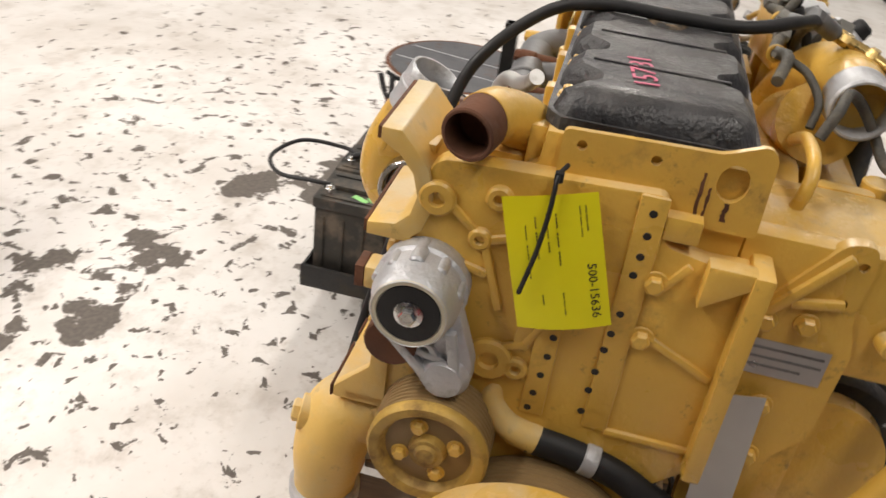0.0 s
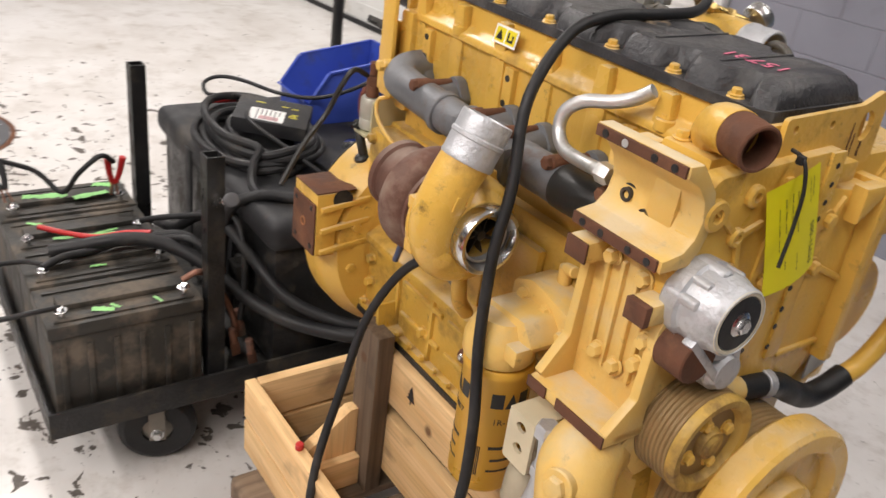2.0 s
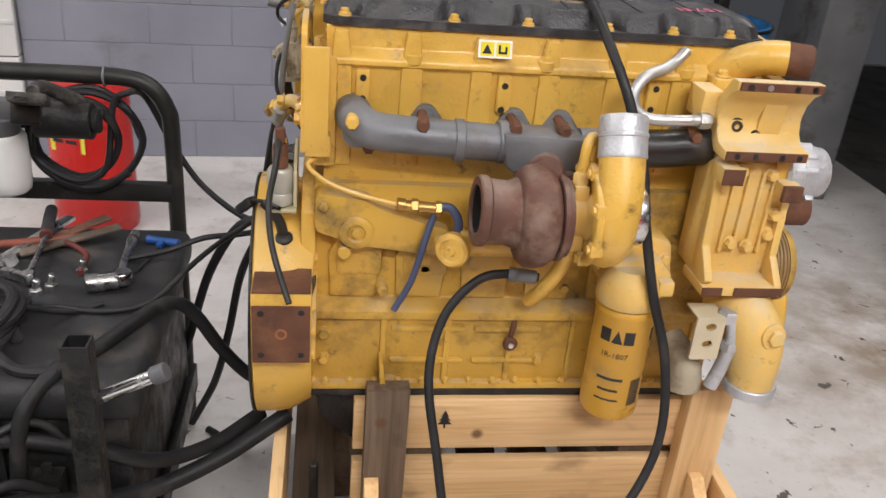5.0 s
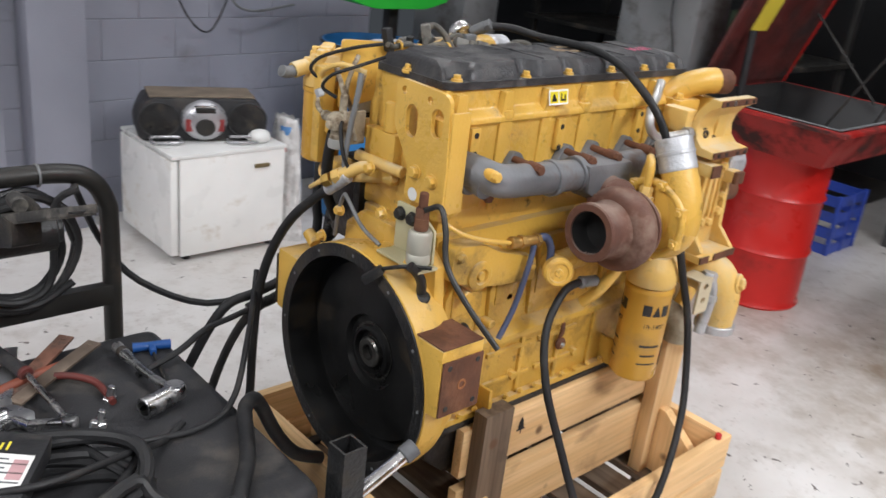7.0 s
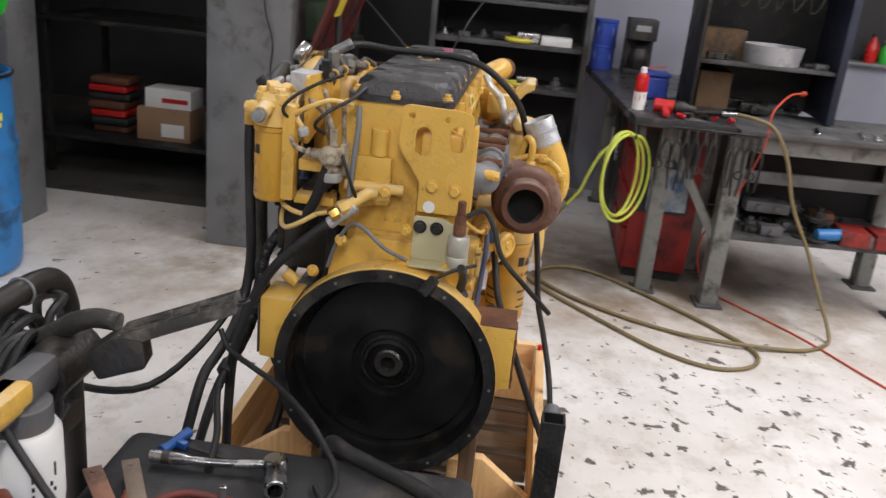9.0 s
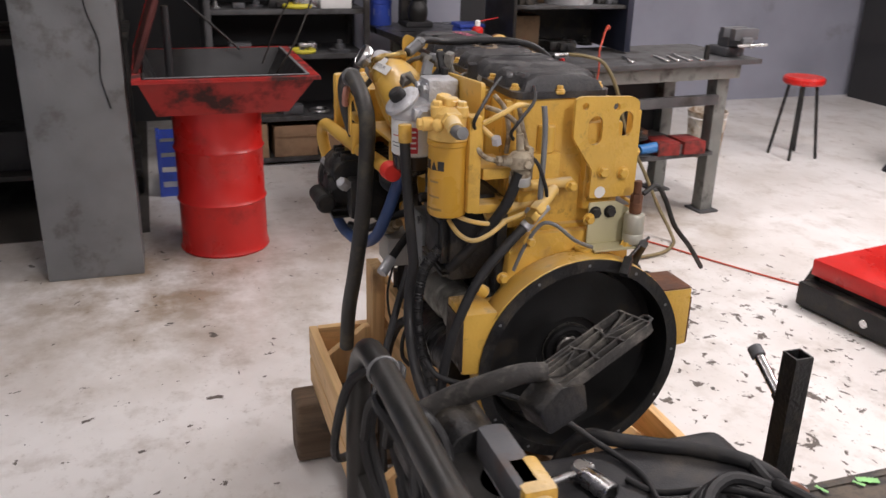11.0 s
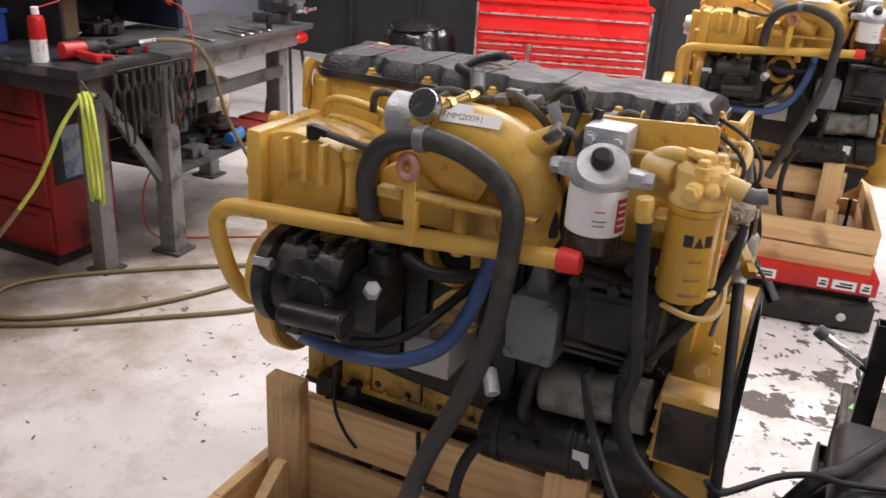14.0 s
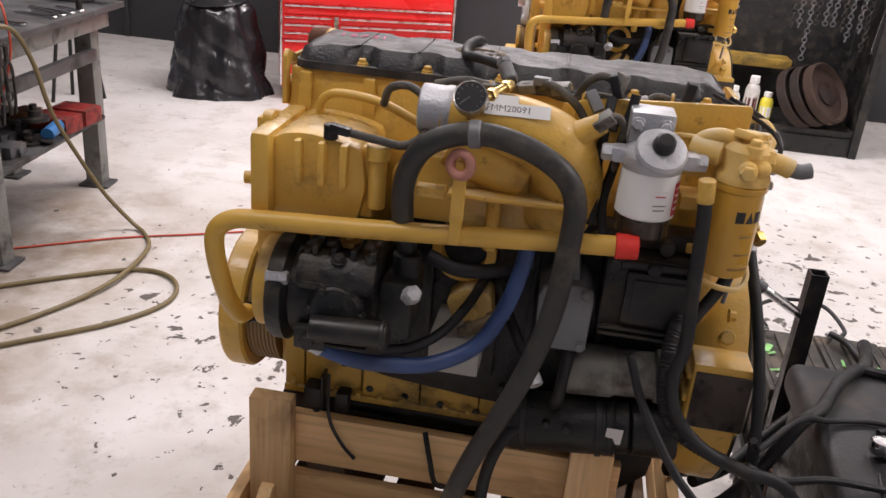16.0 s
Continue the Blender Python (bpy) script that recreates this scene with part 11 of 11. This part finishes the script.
bag = draped((1.325, 2.33, 0.0), 0.062, 0.13, 0.62, "bottle_pack", mat("cloudy_plastic_film", (0.62, 0.61, 0.60), 0.25, 0, 0.2, 14, 0.6, 30, dirt=(0.34, 0.30, 0.28), dirt_amt=0.4, dirt_scale=16), "tall cloudy plastic bag standing beside freezer", "bag", 8, 0.4, 48, 30)
part("blue_wrap", M().lathe([(0.046, 0), (0.049, 0.004), (0.049, 0.085), (0.046, 0.09)], (1.325, 2.30, 0.50), (0, 0, 1), 24), mat("blue_print_film", (0.10, 0.24, 0.50), 0.4, 0, 0.3, 30), bag, "blue printed band")
part("red_wrap", M().lathe([(0.052, 0), (0.055, 0.004), (0.055, 0.04), (0.052, 0.044)], (1.325, 2.30, 0.46), (0, 0, 1), 24), REDPL, bag, "red printed band")
bb_ = draped((3.2, -4.72, 0.0), 0.36, 0.31, 0.72, "bin_bag", BAGM, "black plastic bag lining a round bin", "bin bag", 3, 1.6)
part("gathered_top", M().lathe([(0.25, 0), (0.2, 0.03), (0.12, 0.05), (0.04, 0.055), (0, 0.05)], (3.2, -4.72, 0.705), (0.05, 0.1, 1), 30), BAGM, bb_)
solo("push_broom", M().cyl((2.84, -5.3, 0.0), (2.78, -5.42, 1.5), 0.013), OLDWOOD, "wooden broom handle leaning beside chest", "broom")

# dark rack with chains and brake discs
DISCRUST = mat("dull_disc_rust", (0.04, 0.024, 0.018), 0.7, 0.4, 0.3, 20, 0.2, 90, dirt=(0.03, 0.028, 0.027), dirt_amt=0.5, dirt_scale=7)
rk = thing("storage_rack", (-1.2, -5.3, 0), "black steel rack holding brake drums and chains", "rack")
RX0, RX1, RY0, RY1, RZ = -1.75, -0.45, -5.62, -4.98, 1.36
part("end_panel", M().box(RX0 - 0.012, RX0 + 0.012, RY0, RY1, 0.0, RZ, 0.004), BLACKPART, rk, "black steel end panel")
part("front_edge", M().box(RX0 - 0.03, RX0 + 0.03, RY1, RY1 + 0.04, 0.0, RZ, 0.004), BLACKPART, rk)
part("upright", M().box(RX1 - 0.03, RX1 + 0.03, RY1, RY1 + 0.04, 0.0, RZ, 0.004), BLACKPART, rk)
part("upright", M().box(RX1 - 0.03, RX1 + 0.03, RY0, RY0 + 0.04, 0.0, RZ, 0.004), BLACKPART, rk)
part("back_panel", M().box(RX0 + 0.013, RX1 - 0.031, RY0 - 0.012, RY0, 0.0, RZ, 0), BLACKPART, rk)
part("bottom_deck", M().box(RX0 + 0.013, RX1 - 0.031, RY0, RY1, 0.14, 0.19, 0.003), BLACKPART, rk)
part("toe_board", M().box(RX0 + 0.031, RX1 - 0.031, RY1 - 0.02, RY1 + 0.02, 0.0, 0.14, 0.003), BLACKPART, rk)
part("hanging_rail", M().cyl((RX0 + 0.013, RY1 - 0.1, RZ - 0.05), (RX1 - 0.03, RY1 - 0.1, RZ - 0.05), 0.016), DARKSTEEL, rk)
part("crate_edge", M().box(-1.25, -0.65, RY0 + 0.06, RY0 + 0.3, 0.55, 0.62, 0.004), mat("dull_yellow_steel", (0.30, 0.19, 0.03), 0.6, 0.1, 0.3, 9, dirt=(0.08, 0.055, 0.02), dirt_amt=0.5, dirt_scale=8), rk, "dirty yellow steel shelf edge")
for i in range(3):
    c_ = Vector((-1.45 + i * 0.085, -5.06 - 0.02 * i, 0.43 - i * 0.03))
    way = Vector((-0.62, 0.55, 0.56))
    bd = thing("brake_drum", c_ - Vector((0, 0, 0.28)), "rusty round brake drum leaning in rack", "brake drum", "brake drums")
    part("rotor", M().lathe([(0.07, 0), (0.228, 0), (0.24, 0.008), (0.24, 0.07), (0.225, 0.075), (0.207, 0.035), (0.07, 0.03), (0.07, 0)], c_, way, 40), DISCRUST if i else mat("bright_brown_rust", (0.05, 0.028, 0.02), 0.8, 0.2, 0.3, 18, 0.3, 90, dirt=(0.05, 0.03, 0.022), dirt_amt=0.5, dirt_scale=8), bd)
    part("hub_plate", M().lathe([(0, 0.03), (0.09, 0.03), (0.09, 0.05), (0.03, 0.055), (0, 0.05)], c_, way, 28), DISCRUST, bd)
OLDWHITE = mat("scuffed_white_plastic", (0.55, 0.53, 0.50), 0.5, 0, 0.2, 12, 0.05, 60, dirt=(0.30, 0.26, 0.23), dirt_amt=0.4, dirt_scale=12)
for x_, r_, h_, m_, lab_ in ((-0.70, 0.075, 0.33, OLDREDT, "red plastic chemical bottle standing in rack"), (-0.82, 0.052, 0.24, OLDWHITE, "scuffed white chemical bottle standing in rack"), (-0.955, 0.055, 0.33, OLDWHITE, "tall white bottle with wide white cap in rack"), (-1.075, 0.05, 0.22, YELPAPER, "yellow chemical bottle standing in rack")):
    bo = thing("bottle", (x_, -5.07, 0.19), lab_, "bottle", "bottles in rack")
    part("bottle_body", M().lathe([(0, 0), (r_ * 0.94, 0), (r_, 0.01), (r_, h_ * 0.68), (r_ * 0.8, h_ * 0.78), (r_ * 0.5, h_ * 0.84), (0, h_ * 0.84)], (x_, -5.07, 0.19), (0, 0, 1), 22), m_, bo)
    part("cap", M().lathe([(0, 0), (r_ * 0.62, 0), (r_ * 0.66, 0.006), (r_ * 0.62, h_ * 0.16), (0, h_ * 0.165)], (x_, -5.07, 0.19 + h_ * 0.838), (0, 0, 1), 18), OLDREDT if m_ is OLDREDT else PAPER, bo)
    part("bottle_label", wrapped(flatbars([(-r_ * 0.8, -r_ * 0.2, -h_ * 0.2, h_ * 0.16), (-r_ * 0.2, r_ * 0.4, -h_ * 0.2, h_ * 0.16), (r_ * 0.4, r_ * 0.9, -h_ * 0.2, h_ * 0.16)]), (x_, -5.07, 0.19 + h_ * 0.36), r_ + 0.001, 80), DARKRED if m_ is OLDWHITE else PAPER, bo)
rc_ = random.Random(9)
for i in range(10):
    x = -1.64 + i * 0.058 + rc_.uniform(-0.012, 0.012)
    n_ = rc_.randint(11, 19)
    links = M()
    for k in range(n_):
        c_ = (x + 0.004 * math.sin(k), RY1 - 0.075 + rc_.uniform(-0.004, 0.004), RZ - 0.075 - k * 0.033)
        links.torus(c_, (1, 0, 0.1) if k % 2 else (0.1, 1, 0), 0.0175, 0.0048, 10, 6)
    tagged(solo("chain", links, IRON if i % 3 else DARKSTEEL, "steel lifting chain hung on rack rail", "chain", "hanging chains"), kind="stuff")
sp_ = thing("spanner", (RX0 + 0.02, -5.1, 0.98), "long chrome spanner hung on rack end panel", "spanner")
part("shank", M().bar((RX0 + 0.017, -5.03, 1.13), (RX0 + 0.017, -5.12, 0.80), 0.022, 0.008, (1, 0, 0), 0.002), CHROME, sp_)
part("ring_end", M().lathe([(0.014, 0), (0.025, 0), (0.025, 0.01), (0.014, 0.01), (0.014, 0)], (RX0 + 0.0125, -5.026, 1.145), (1, 0, 0), 22), CHROME, sp_)
part("open_end", M().lathe([(0.012, 0), (0.028, 0), (0.028, 0.01), (0.012, 0.01), (0.012, 0)], (RX0 + 0.0125, -5.126, 0.782), (1, 0, 0), 6), CHROME, sp_)
solo("wood_block", M().box(-1.80, -1.68, -5.1, -4.98, RZ, RZ + 0.085, 0.006), PINE["x"], "pale wooden block lying on the rack", "wood block")
structure("curtain", M().box(-4.5, 6.0, -6.4, -6.36, 0, 3.2, 0), DARKWALL, "dark partition behind tool chest")
for i in range(12):
    x = -4.2 + i * 0.82
    structure("partition_rib", M().box(x, x + 0.05, -6.36, -6.33, 0, 3.2, 0.004), DARKWALL, "dark steel partition rib")
lk = thing("stool", (3.6, -3.9, 0), "red round shop stool with black legs", "stool")
part("seat", M().cyl((3.95, -3.95, 0.58), (3.95, -3.95, 0.64), 0.16, bevel=0.015), REDP, lk)
for a in (45, 135, 225, 315):
    dx, dy = math.cos(radians(a)), math.sin(radians(a))
    part("leg", M().cyl((3.95 + dx * 0.1, -3.95 + dy * 0.1, 0.58), (3.95 + dx * 0.18, -3.95 + dy * 0.18, 0), 0.013), BLACKPART, lk)
